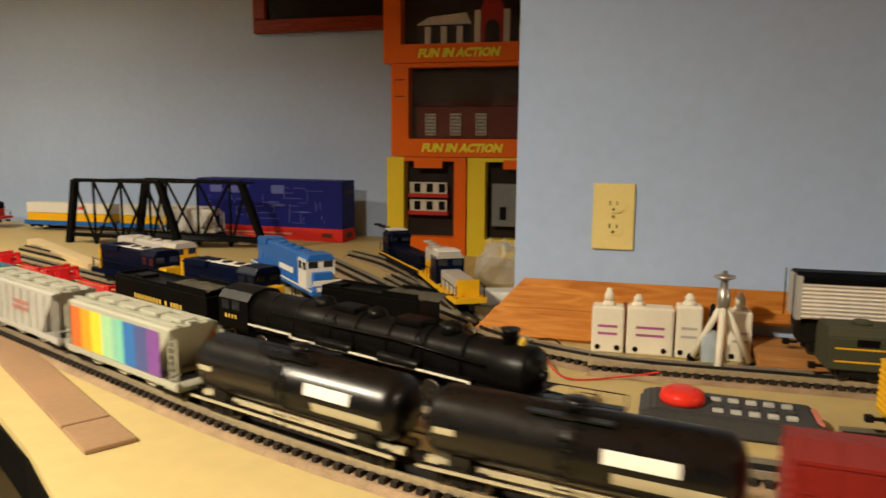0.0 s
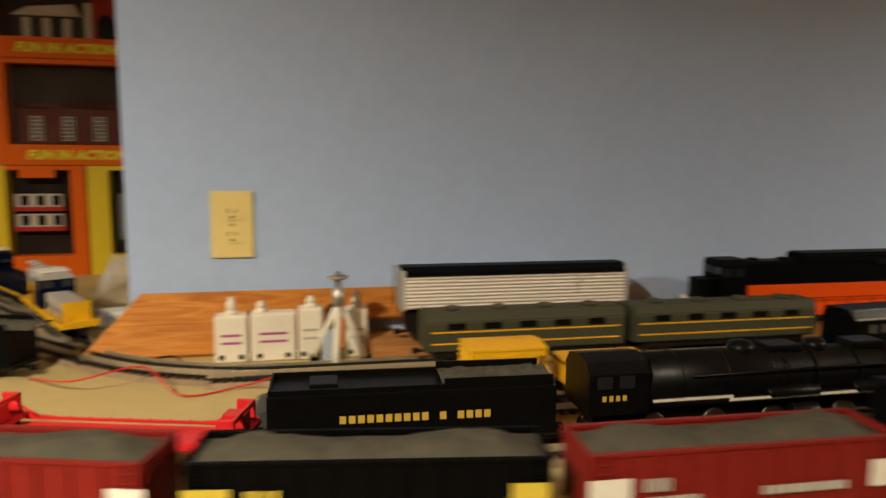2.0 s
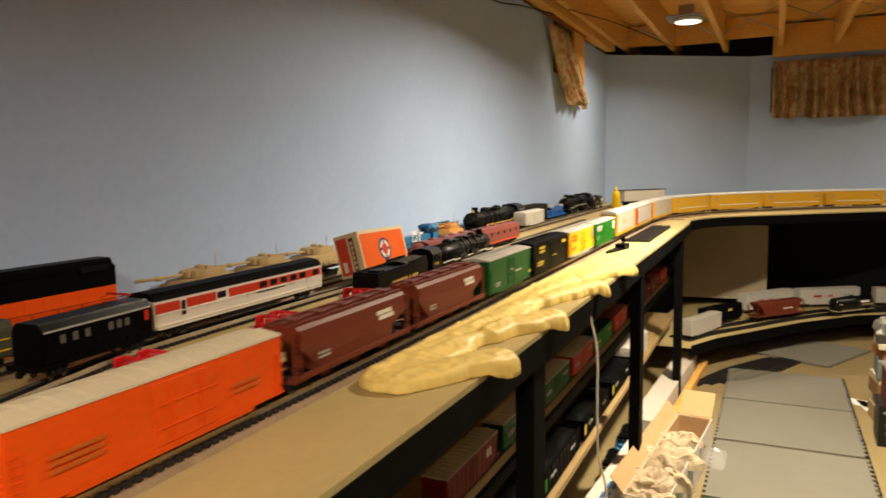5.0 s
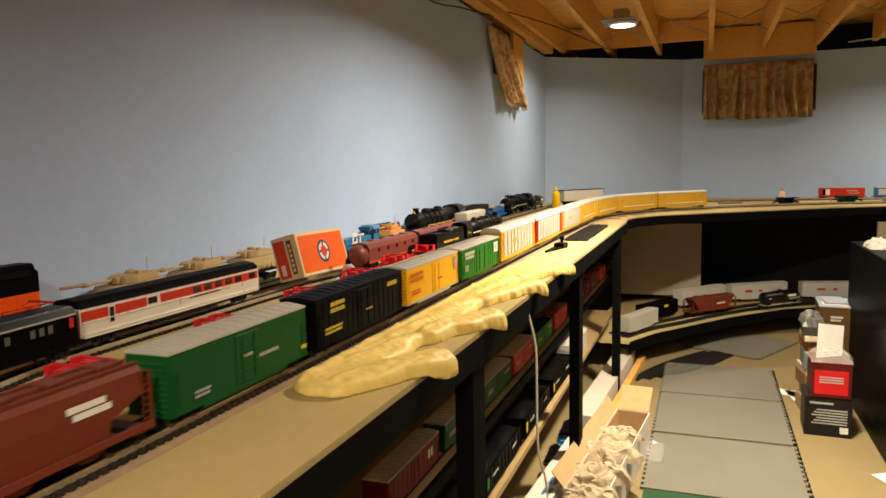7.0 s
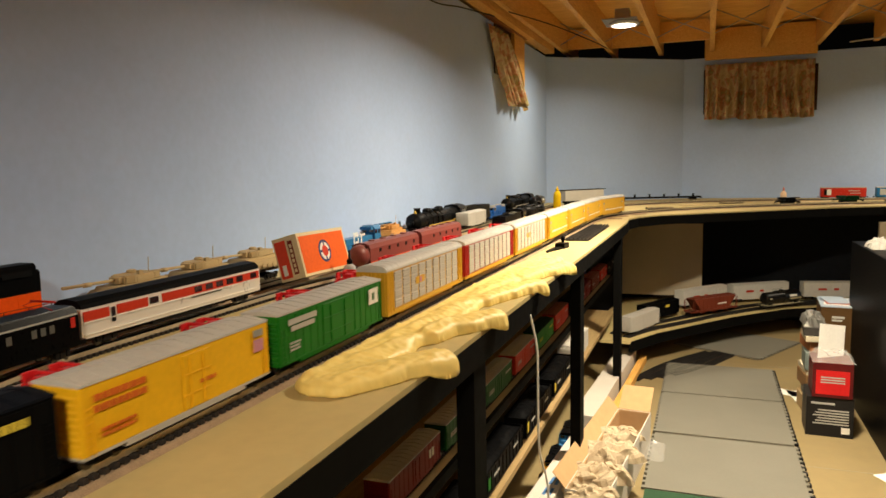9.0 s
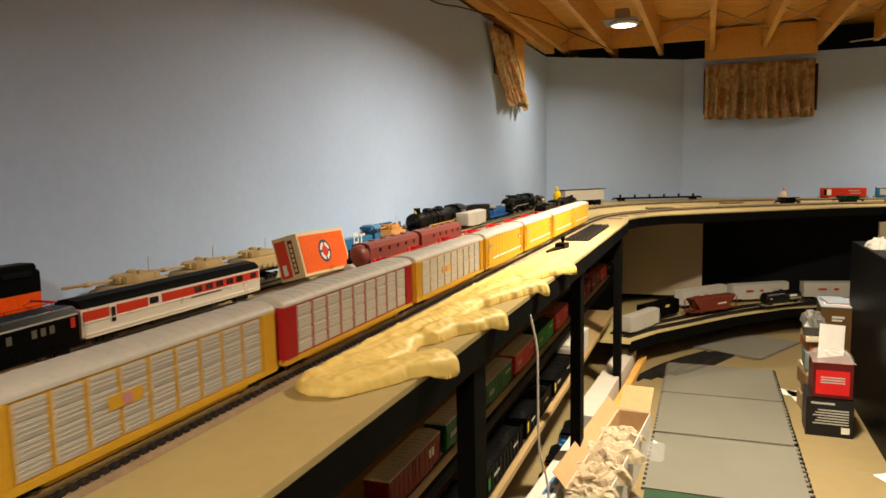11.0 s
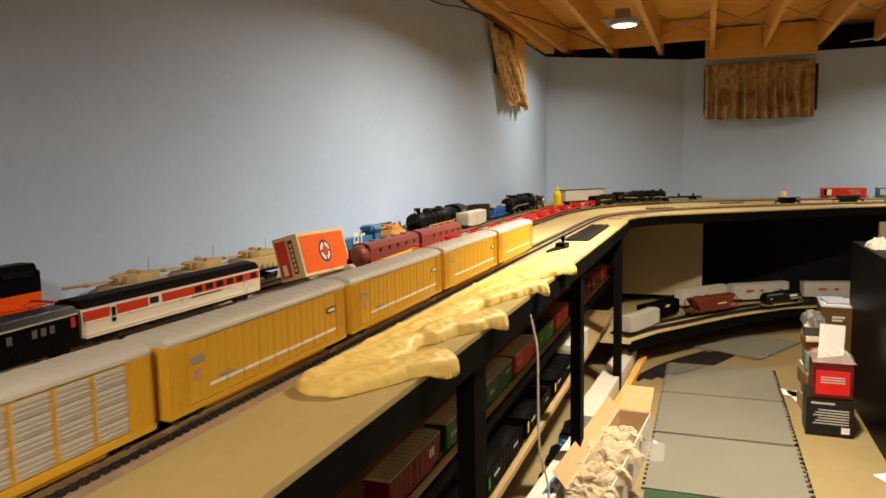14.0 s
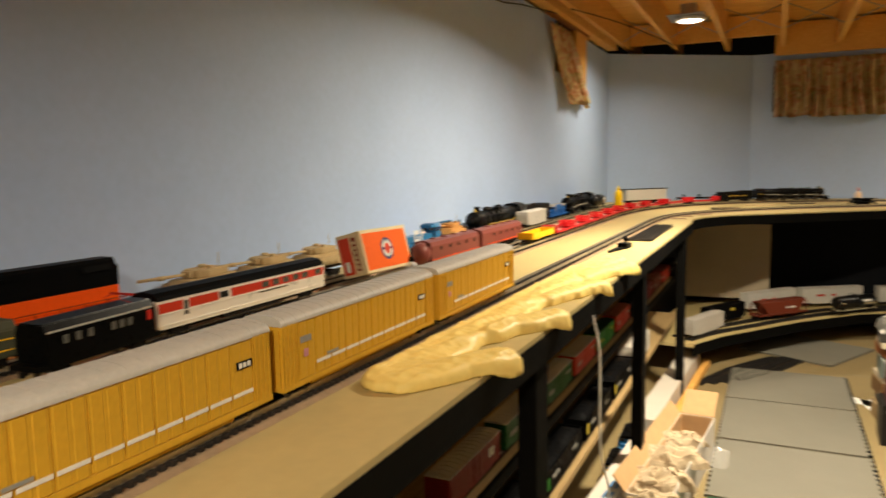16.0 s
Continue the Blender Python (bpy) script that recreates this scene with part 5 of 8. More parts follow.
# engines by the wall farther off
e = steam_engine("steam_locomotive", "black steam locomotive with gold line by the wall", 0.50, 4, 0.95, pose(3.46, 1.335, T + 0.002, 0, 0, 180) @ Matrix.Scale(1.42, 4), board=GOLD)
e = tender("coal_tender", "black tender with gold lines by the wall", 0.30, None, pose(4.03, 1.335, T + 0.002, 0, 0, 180) @ Matrix.Scale(1.40, 4))
c = diesel("diesel_locomotive", "blue diesel locomotive with pale roof by the wall", 0.40, "blue", "blue", height=0.09, roof="silver")
stand(c, 4.50, 1.335, T + 0.002)
e = steam_engine("steam_locomotive", "dusty black steam locomotive with grey boiler by the wall", 0.52, 4, 0.95, pose(5.07, 1.335, T + 0.002, 0, 0, 180) @ Matrix.Scale(1.35, 4))
c = boxcar("boxcar", 0.34, "silver", "pale silver boxcar on the inner siding", roof="white", height=0.075, ribs=10, group="cars by the wall")
stand(c, 3.75, 1.245)
c = tank_car("tank_car", 0.30, "black tank car on the far siding", "cars by the wall")
stand(c, 5.30, 1.245)
c = thing("trailer", label="pale grey toy trailer on dark wheels in the corner", category="toy trailer")
part("body", box(-0.21, 0.21, -0.035, 0.035, 0.045, 0.130, 0.002), mat("trailer_grey", (0.52, 0.50, 0.46), 0.5), c)
part("lip", boxes([(-0.225, 0.23, -0.037, 0.037, 0.130, 0.134)]), DARKP, c)
part("landing_gear", boxes([(-0.17, -0.15, -0.03, 0.03, 0.0, 0.045), (-0.2, 0.2, -0.012, 0.012, 0.03, 0.045)]), DARKP, c)
for x in (0.12, 0.165):
    part("wheel", join(*[lathe([(0.018, y - 0.008), (0.020, y - 0.006), (0.020, y + 0.006), (0.018, y + 0.008)], "y", 16, (x, 0, 0.020)) for y in (-0.026, 0.026)]), DARKP, c)
part("end_ring", lathe([(0.018, 0.211), (0.018, 0.216)], "x", 18, (0, 0, 0.10)), WHITE, c)
c.matrix_world = pose(6.05, 1.04, T, 0, 0, -38)
# ---- the recess: curved sidings, engines, bridge, boxes ----
CURVE = Line(smooth([(0.0, 1.245), (-0.10, 1.262), (-0.24, 1.335), (-0.44, 1.53), (-0.69, 1.82), (-0.95, 2.10), (-1.25, 2.33), (-1.7, 2.47), (-2.3, 2.52)]))
track("curved_track", CURVE, 0.0, CURVE.s[-1], label="curved siding track with dark ties in the recess")
YARD = Line(smooth([(-0.285, 1.36), (-0.335, 1.47), (-0.495, 1.76), (-0.685, 2.025), (-0.86, 2.18)]))
track("yard_track", YARD, 0.0, YARD.s[-1], label="short curved yard track on grey roadbed")
INNER = Line([(-0.40 - 0.09 * k, 1.228 + 0.0400 * k) for k in range(17)])
track("inner_track", INNER, 0.0, INNER.s[-1], bed=False, label="inner yard track with dark ties")
OUTER = Line([(-0.93 - 0.09 * k, 1.565 + 0.041 * k) for k in range(12)])
track("inner_track", OUTER, 0.0, OUTER.s[-1], bed=False, label="outer yard track with dark ties")


def ahead(ob, front, back, z=SR):
    """Stands an engine whose front looks to its own -x."""
    f, b = Vector(front), Vector(back)
    d = b - f
    c = (f + b) / 2
    ob.matrix_world = pose(c.x, c.y, z, 0, 0, math.degrees(math.atan2(d.y, d.x)))
    return ob


c = diesel("diesel_locomotive", "bright blue diesel locomotive with white cab and trim", 0.46, "blue", "blue", stripe="white", cab_at=0.13, cab_color="white", nose="blue", height=0.096, rail=False, roof="blue")
part("nose_band", boxes([(-0.232, -0.2285, -0.030, 0.030, 0.040, 0.050), (-0.232, -0.2285, -0.022, 0.022, 0.028, 0.036)]), paint("white"), c, "white nose band")
both_sides(c, "lettering_bar", [(0.03, 0.048, 0.10, 0.012)], 0.0222, WHITE, "white lettering bar")
ahead(c, (-0.625, 1.462), (-0.95, 1.795))
for f, b in (((-0.655, 1.335), (-0.945, 1.455)), ((-0.965, 1.465), (-1.255, 1.585))):
    c = diesel("diesel_locomotive", "dark blue diesel locomotive with yellow ends", 0.315, "csx_blue", "csx_blue", cab_at=0.22, nose="yellow", height=0.090, roof="csx_blue", cab_color="csx_blue")
    part("roof_panel", boxes([(-0.05, 0.06, -0.014, 0.014, 0.0865, 0.0885)]), WHITE, c, "pale roof panel")
    part("end_plate", boxes([(0.128, 0.134, -0.024, 0.024, 0.030, 0.078)]), paint("yellow"), c, "yellow end plate")
    ahead(c, f, b)
c = diesel("diesel_locomotive", "dull yellow diesel locomotive with a grey roof", 0.36, "yellow", "roof_grey", height=0.086, cab_at=0.2, nose="yellow", roof="roof_grey")
ahead(c, (-1.01, 1.60), (-1.34, 1.75))
c = diesel("diesel_locomotive", "grey and blue diesel locomotive with a yellow nose", 0.33, "yellow", "silver", cab_at=0.55, cab_color="csx_blue", nose="silver", height=0.094, roof="silver", stripe="yellow")
part("nose_plate", boxes([(-0.146, -0.140, -0.0225, 0.0225, 0.030, 0.062)]), paint("yellow"), c, "yellow nose plate")
part("cab_cap", boxes([(0.0, 0.05, -0.026, 0.026, 0.0945, 0.0985)], 0.002), WHITE, c, "white cab roof")
ahead(c, (-0.335, 1.47), (-0.49, 1.755))
c = diesel("diesel_locomotive", "dark blue diesel locomotive with yellow frame stripe", 0.33, "csx_blue", "csx_blue", stripe="yellow", cab_at=0.80, nose="csx_blue", height=0.092, roof="csx_blue")
part("cab_cap", boxes([(0.08, 0.13, -0.026, 0.026, 0.093, 0.097)], 0.002), WHITE, c, "white cab roof")
ahead(c, (-0.50, 1.77), (-0.685, 2.025))
for k in range(3):
    seg = Line([(-0.66 + 0.03 * k, 1.90 - 0.03 * k), (-0.54 + 0.03 * k, 1.74 - 0.02 * k), (-0.43 + 0.02 * k, 1.63 - 0.01 * k)])
    if k == 1:
        c = track("loose_track", seg, 0, seg.s[-1], bed=False, label="loose curved track section on the table")
c = tender("coal_tender", "plain black tender shell resting on the table", 0.22, None, pose(-0.48, 1.36, T + 0.001, 0, 0, -18))
# black truss bridge
BR = mat("bridge_black", (0.004, 0.004, 0.004), 0.45, vary=0.2)
c = thing("truss_bridge", label="black through-truss model bridge", category="bridge")
H = 0.215


def beam(a, b, w=0.008):
    a, b = Vector(a), Vector(b)
    d = (b - a)
    m = Matrix.Translation(a) @ d.to_track_quat("Z", "Y").to_matrix().to_4x4()
    return moved(box(-w / 2, w / 2, -w / 2, w / 2, 0, d.length), m)


def truss(p, q):
    p, q = Vector((*p, T)), Vector((*q, T))
    n = 4
    lo = [p.lerp(q, i / n) for i in range(n + 1)]
    hi = [v + Vector((0, 0, H)) for v in lo]
    part("bottom_chord", beam(p + Vector((0, 0, 0.03)), q + Vector((0, 0, 0.03)), 0.012), BR, c)
    part("top_chord", beam(hi[0].lerp(hi[1], 0.34), hi[3].lerp(hi[4], 0.34), 0.012), BR, c)
    part("end_post", beam(lo[0], hi[0].lerp(hi[1], 0.34), 0.020), BR, c)
    part("end_post", beam(lo[4], hi[3].lerp(hi[4], 0.34), 0.020), BR, c)
    for i in (1, 2, 3):
        part("hanger", beam(lo[i], hi[i], 0.006), BR, c)
        part("diagonal", beam(lo[i], hi[i - 1] if i > 1 else hi[0].lerp(hi[1], 0.3), 0.006), BR, c)
        part("diagonal", beam(lo[i], hi[i + 1] if i < 3 else hi[3].lerp(hi[4], 0.5), 0.006), BR, c)
    return hi


ha = truss((-1.905, 2.19), (-1.455, 2.17))
hb = truss((-1.73, 2.32), (-1.195, 2.25))
for i in range(5):
    part("cross_strut", beam(ha[i].lerp(ha[2], 0.12), hb[i].lerp(hb[2], 0.12), 0.006), BR, c)
part("deck", prism([(-1.905, 2.19), (-1.455, 2.17), (-1.195, 2.25), (-1.73, 2.32)], T + 0.022, T + 0.030, "z"), BR, c)
for x in (-2.14, -1.72):
    c = thing("container_car", label="flat car with white and yellow containers", category="freight car", group="container cars behind the bridge")
    part("deck", boxes([(-0.2, 0.2, -0.03, 0.03, 0.012, 0.028)]), paint("blue"), c, "blue car frame")
    part("container", box(-0.185, 0.185, -0.03, 0.03, 0.028, 0.058, 0.001, 1), paint("yellow"), c, "yellow lower container")
    part("container", box(-0.185, 0.185, -0.03, 0.03, 0.059, 0.098, 0.001, 1), paint("white"), c, "white upper container")
    part("emblem", bars([(0.03, 0.080, 0.03, 0.012), (0.06, 0.080, 0.02, 0.012)], -0.0303), mat("emblem_red", (0.6, 0.06, 0.03), 0.5), c, "red emblem bars")
    running_gear(c, 0.41)
    c.matrix_world = pose(x, 2.47 + 0.02 * (x + 2.3), T + 0.012, 0, 0, 2)
c = diesel("diesel_locomotive", "dark red diesel locomotive beyond the container cars", 0.36, "lot_red", "black", height=0.09)
stand(c, -2.62, 2.44, SR, 4)

c = covered_hopper("covered_hopper", 0.24, "white", "short white covered hopper behind the bridge", "white", 0.094, "cars behind the bridge")
c.matrix_world = pose(-1.56, 2.395, T + 0.012, 0, 0, 2)
# blue cardboard box with a red base
BLUEBOX = mat("blue_card", (0.014, 0.018, 0.17), 0.45, vary=0.12)
c = thing("carton", label="long dark blue carton with a bright red base band", category="box")
part("body", box(-0.30, 0.30, -0.05, 0.05, 0.045, 0.215, 0.002), BLUEBOX, c)
part("base_band", box(-0.301, 0.301, -0.051, 0.051, 0, 0.046, 0.002), mat("red_card", (0.62, 0.035, 0.025), 0.45), c)
part("drawing", boxes([(-0.26 + w0, -0.26 + w0 + w, -0.0512, -0.0502, z, z + h) for w0, w, z, h in
                       [(0.02, 0.05, 0.165, 0.025), (0.10, 0.05, 0.165, 0.025), (0.28, 0.05, 0.165, 0.03)] +
                       [(random.uniform(0, 0.45), random.uniform(0.02, 0.08), random.uniform(0.06, 0.19), 0.0016) for _ in range(26)] +
                       [(random.uniform(0, 0.5), 0.0016, random.uniform(0.06, 0.15), random.uniform(0.01, 0.05)) for _ in range(22)]]), mat("blue_line", (0.13, 0.15, 0.42), 0.5), c, "pale blue technical drawing lines")
part("print_bar", boxes([(-0.27, 0.10, -0.0521, -0.0511, 0.020, 0.026), (-0.27, 0.06, -0.0521, -0.0511, 0.012, 0.014)]), mat("pink_print", (0.75, 0.35, 0.3), 0.5), c)
part("emblem", boxes([(0.22, 0.26, -0.0521, -0.0511, 0.016, 0.030), (0.3012, 0.302, -0.02, 0.02, 0.014, 0.032), (0.3012, 0.302, -0.02, 0.025, 0.17, 0.18)]), mat("emblem_dark", (0.12, 0.05, 0.03), 0.5), c, "small dark emblem")
c.matrix_world = pose(-1.308, 2.535, T, 0, 0, -4)

def plastic(name, tint, alpha, rough=0.15):
    if name in MATS:
        return MATS[name]
    m, n, l, b = nodes(name)
    b.inputs["Base Color"].default_value, b.inputs["Roughness"].default_value, b.inputs["Alpha"].default_value = (*tint, 1), rough, alpha
    MATS[name] = m
    return m


# stacked display boxes with windows
CARD_O, CARD_Y = mat("orange_card", (0.70, 0.12, 0.006), 0.5, vary=0.06), mat("yellow_card", (0.72, 0.52, 0.03), 0.5, vary=0.06)
INSIDE = mat("box_inside", (0.03, 0.022, 0.018), 0.8)


def display_box(name, x0, x1, z0, z1, face, rim, label, words, y0=2.30, y1=2.47, side=None):
    """A card box whose front is a frame round a recessed window with a small model inside."""
    c = thing(name, label=label, category="box", group="stacked display boxes")
    l, b, t_, r = 0.055, 0.055, 0.012, 0.012
    part("shell", boxes([(x0, x1, y0 + 0.05, y1, z0, z1), (x0, x0 + l, y0, y0 + 0.05, z0, z1), (x1 - r, x1, y0, y0 + 0.05, z0, z1)]), face, c)
    part("bottom_band", boxes([(x0 + l, x1 - r, y0, y0 + 0.05, z0, z0 + b)]), rim, c)
    part("top_band", boxes([(x0 + l, x1 - r, y0, y0 + 0.05, z1 - t_, z1)]), rim, c)
    part("backing", boxes([(x0 + l, x1 - r, y0 + 0.046, y0 + 0.0495, z0 + b, z1 - t_)]), INSIDE, c)
    if words:
        bm = text_bm(words, 0.034, 0.0018)
        bm.transform(Matrix(((1, 0.25, 0, 0), (0, 1, 0, 0), (0, 0, 1, 0), (0, 0, 0, 1))))
        bm.transform(UP_FRONT)
        bm.transform(Matrix.Translation(((x0 + l + x1 - 0.1) / 2 - 0.012, y0 - 0.0008, z0 + 0.026)))
        part("lettering", bm, mat("yellow_letter", (0.74, 0.66, 0.04), 0.5), c, "yellow slanted lettering")
    for k in range(2 if words else 0):
        part("side_print", boxes([(x0 + 0.012, x0 + 0.042, y0 - 0.001, y0, z1 - 0.05 - 0.05 * k, z1 - 0.047 - 0.05 * k)]), INSIDE, c, "small dark print bar")
    return c


def film_pane(c, x0, x1, z0, z1, y0=2.30):
    """Clear film over the window, slack and creased near its top."""
    bm = bmesh.new()
    n, m = 26, 14
    g = [[bm.verts.new((x0 + (x1 - x0) * i / n, y0 + 0.010 + 0.016 * (j / m) + 0.010 * noise.noise((i * 0.23, j * 0.35, z0 * 9)), z0 + (z1 - z0) * j / m)) for j in range(m + 1)] for i in range(n + 1)]
    for i in range(n):
        for j in range(m):
            bm.faces.new((g[i][j], g[i + 1][j], g[i + 1][j + 1], g[i][j + 1])).smooth = True
    part("film", bm, plastic("box_film", (0.30, 0.22, 0.13), 0.07, 0.4), c, "slack clear film with creases")


CREAM = mat("cream_model", (0.55, 0.50, 0.40), 0.6)
b1 = display_box("display_box", -0.790, -0.535, T, 1.268, CARD_Y, CARD_O, "yellow and orange card box with a model building", None)
part("side_panel", boxes([(-0.572, -0.5345, 2.2985, 2.35, T, 1.268)]), CARD_O, b1, "orange side panel")
part("title_bar", boxes([(-0.70, -0.61, 2.2985, 2.2995, 1.235, 1.262)]), CARD_O, b1)
for f in range(2):
    part("model_wall", boxes([(-0.72, -0.60, 2.318, 2.33, 1.10 + 0.055 * f, 1.135 + 0.055 * f)]), CREAM, b1)
    part("model_cornice", boxes([(-0.725, -0.595, 2.312, 2.33, 1.088 + 0.055 * f, 1.10 + 0.055 * f)]), mat("red_model", (0.4, 0.03, 0.02), 0.6), b1)
    for k in range(3):
        part("model_window", boxes([(-0.705 + 0.04 * k, -0.685 + 0.04 * k, 2.316, 2.319, 1.104 + 0.055 * f, 1.131 + 0.055 * f)]), DARKP, b1)
b2 = display_box("display_box", -0.530, -0.255, T, 1.268, CARD_Y, CARD_Y, "yellow card box with a grey model tower", None)
part("model_wall", boxes([(-0.455, -0.36, 2.312, 2.33, 1.06, 1.19)]), mat("grey_model", (0.16, 0.16, 0.15), 0.6), b2, "grey model tower")
part("model_door", boxes([(-0.43, -0.41, 2.309, 2.312, 1.08, 1.12)]), DARKP, b2)
part("title_bar", boxes([(-0.42, -0.35, 2.2985, 2.2995, 1.235, 1.262)]), CARD_O, b2)
b3 = display_box("display_box", -0.775, -0.255, 1.270, 1.552, CARD_O, CARD_O, "orange card box with a red brick model building", "FUN IN ACTION")
DARKROOF = mat("roof_model", (0.05, 0.014, 0.012), 0.7)
part("model_wall", boxes([(-0.70, -0.275, 2.326, 2.338, 1.328, 1.425)]), mat("brick_model", (0.10, 0.018, 0.014), 0.7), b3, "dark red model building behind the film")
part("model_roof", prism([(-0.71, 1.425), (-0.265, 1.425), (-0.265, 1.455), (-0.35, 1.470), (-0.44, 1.446), (-0.71, 1.436)], 2.318, 2.338, "y"), DARKROOF, b3)
for x in (-0.655, -0.575, -0.495, -0.36):
    w_ = part("model_window", boxes([(x - 0.016, x + 0.016, 2.3235, 2.326, 1.336, 1.402)]), mat("dim_pane", (0.10, 0.09, 0.08), 0.4), b3)
    part("glazing_bar", boxes([(x - 0.016 + 0.0102 * k, x - 0.0142 + 0.0102 * k, 2.321, 2.3233, 1.336, 1.402) for k in range(4)] +
                              [(x - 0.016, x + 0.016, 2.321, 2.3233, 1.336 + 0.0105 * k, 1.338 + 0.0105 * k) for k in range(7)]), CREAM, w_)
film_pane(b3, -0.718, -0.27, 1.328, 1.536)
b4 = display_box("display_box", -0.800, -0.255, 1.554, 1.86, CARD_O, CARD_O, "orange card box with a grey model station", "FUN IN ACTION")
part("model_wall", boxes([(-0.70, -0.275, 2.332, 2.340, 1.614, 1.690)]), mat("dark_station", (0.045, 0.04, 0.036), 0.7), b4, "dark model station behind the film")
part("model_gable", prism([(-0.505, 1.614), (-0.425, 1.614), (-0.425, 1.70), (-0.445, 1.745), (-0.465, 1.765), (-0.485, 1.745), (-0.505, 1.70)], 2.322, 2.332, "y"), mat("red_model", (0.4, 0.03, 0.02), 0.6), b4, "red and cream arched gable")
part("model_arch", prism([(-0.487, 1.612), (-0.443, 1.612), (-0.443, 1.66), (-0.455, 1.675), (-0.475, 1.675), (-0.487, 1.66)], 2.319, 2.3218, "y"), DARKP, b4)
for x in (-0.509, -0.421):
    part("model_pier", boxes([(x - 0.009, x + 0.009, 2.317, 2.332, 1.612, 1.705)]), CREAM, b4)
for x in (-0.665, -0.615, -0.565, -0.375, -0.33, -0.29):
    part("model_pier", boxes([(x - 0.009, x + 0.009, 2.322, 2.332, 1.612, 1.662)]), CREAM, b4)
part("model_roof", prism([(-0.70, 1.668), (-0.53, 1.668), (-0.545, 1.700), (-0.66, 1.690)], 2.320, 2.331, "y"), CREAM, b4, "pale model roof")
film_pane(b4, -0.743, -0.27, 1.612, 1.845)
# framed picture on the back wall
c = thing("framed_picture", label="dark picture in a red-brown wooden frame", category="picture")
FRAMEW = wood("frame_wood", (0.16, 0.025, 0.012), (0.28, 0.05, 0.02), scale=8, rough=0.3)
x0, x1, z0, z1 = -1.44, -0.72, 1.715, 2.2
for nm, r in (("frame_bar", (x0, x1, BACK - 0.03, BACK - 0.002, z0, z0 + 0.05)), ("frame_bar", (x0, x1, BACK - 0.03, BACK - 0.002, z1 - 0.05, z1)),
              ("frame_bar", (x0, x0 + 0.05, BACK - 0.03, BACK - 0.002, z0 + 0.05, z1 - 0.05)), ("frame_bar", (x1 - 0.05, x1, BACK - 0.03, BACK - 0.002, z0 + 0.05, z1 - 0.05))):
    part(nm, box(*r, 0.006), FRAMEW, c)
part("picture", boxes([(x0 + 0.05, x1 - 0.05, BACK - 0.012, BACK - 0.004, z0 + 0.05, z1 - 0.05)]), mat("dark_print", (0.015, 0.014, 0.014), 0.25), c)


# crumpled clear bag and foam block
def crumple(n, m, size, seed, amp, fold=3.0):
    """A crumpled sheet folded into a heap."""
    bm = bmesh.new()
    g = []
    for i in range(n + 1):
        row = []
        for j in range(m + 1):
            u, w = i / n * 2 - 1, j / m * 2 - 1
            p = Vector((u, w, seed))
            dz = amp * (0.5 + noise.noise(p * fold)) + amp * 0.5 * abs(noise.noise(p * fold * 2.3))
            edge = 1 - max(abs(u), abs(w)) ** 3
            row.append(bm.verts.new((u * size[0] / 2 + amp * 0.5 * noise.noise(p * 4 + Vector((9, 0, 0))), w * size[1] / 2 + amp * 0.5 * noise.noise(p * 4 + Vector((0, 9, 0))),
                                     max(0.001, size[2] * (edge ** 0.6 if edge > 0 else 0) * (0.4 + dz / amp * 0.5)))))
        g.append(row)
    for i in range(n):
        for j in range(m):
            bm.faces.new((g[i][j], g[i + 1][j], g[i + 1][j + 1], g[i][j + 1]))
    return bm


BAG = plastic("clear_bag", (0.72, 0.70, 0.66), 0.22)
thing("plastic_bag", crumple(22, 22, (0.17, 0.24, 0.11), 3, 0.05, 4.0), BAG, "crumpled clear plastic bag on the table", "bag", at=pose(-0.345, 1.98, T + 0.002, 0, 0, 10))
thing("foam_block", box(-0.045, 0.045, -0.03, 0.03, 0, 0.03, 0.008, 3), WHITE, "small white foam block beside the bag", "foam", at=pose(-0.315, 1.66, T, 0, 0, 20))
# brown planks at the table's edge
for a, b, w in (((-1.30, 1.262), (-0.672, 0.852), 0.055), ((-0.667, 0.849), (-0.595, 0.802), 0.055)):
    d = Vector(b) - Vector(a)
    thing("thin_plank", box(-d.length / 2, d.length / 2, -w / 2, w / 2, 0, 0.006, 0.001, 1), mat("hardboard", (0.30, 0.19, 0.11), 0.7, vary=0.12),
          "thin brown hardboard strip lying by the table edge", "plank", "hardboard strips",
          at=pose((a[0] + b[0]) / 2, (a[1] + b[1]) / 2, T + 0.0005, 0, 0, math.degrees(math.atan2(d.y, d.x)) if w else 0))
thing("wood_strip", box(-0.33, 0.33, -0.02, 0.02, 0, 0.02, 0.001, 1), mat("pale_pine", (0.66, 0.52, 0.30), 0.6), "pale pine strip between the yard tracks", "wood strip", at=pose(-1.70, 1.93, T, 0, 0, -33))

# ---- by the outlet ----
c = thing("wall_outlet", label="ivory duplex electrical outlet with cover plate", category="outlet")
part("cover_plate", box(-0.035, 0.035, -0.005, 0.0, -0.057, 0.057, 0.003), IVORY, c)
for z in (0.0195, -0.0195):
    face = [(0.0168 * math.cos(a), z + max(-0.0125, min(0.0125, 0.0168 * math.sin(a)))) for a in [2 * math.pi * (k + 0.5) / 28 for k in range(28)] if abs(math.sin(a)) < 0.80]
    s_ = part("socket", prism(face, -0.0072, -0.0045, "y"), IVORY, c)
    part("slot", boxes([(-0.0068, -0.0050, -0.0076, -0.0070, z + 0.000, z + 0.008), (0.0050, 0.0068, -0.0076, -0.0070, z + 0.001, z + 0.007)]), DARKP, s_)
    part("ground_hole", lathe([(0.0024, -0.0076), (0.0024, -0.0070)], "y", 10, (0, 0, z - 0.0065)), DARKP, s_)
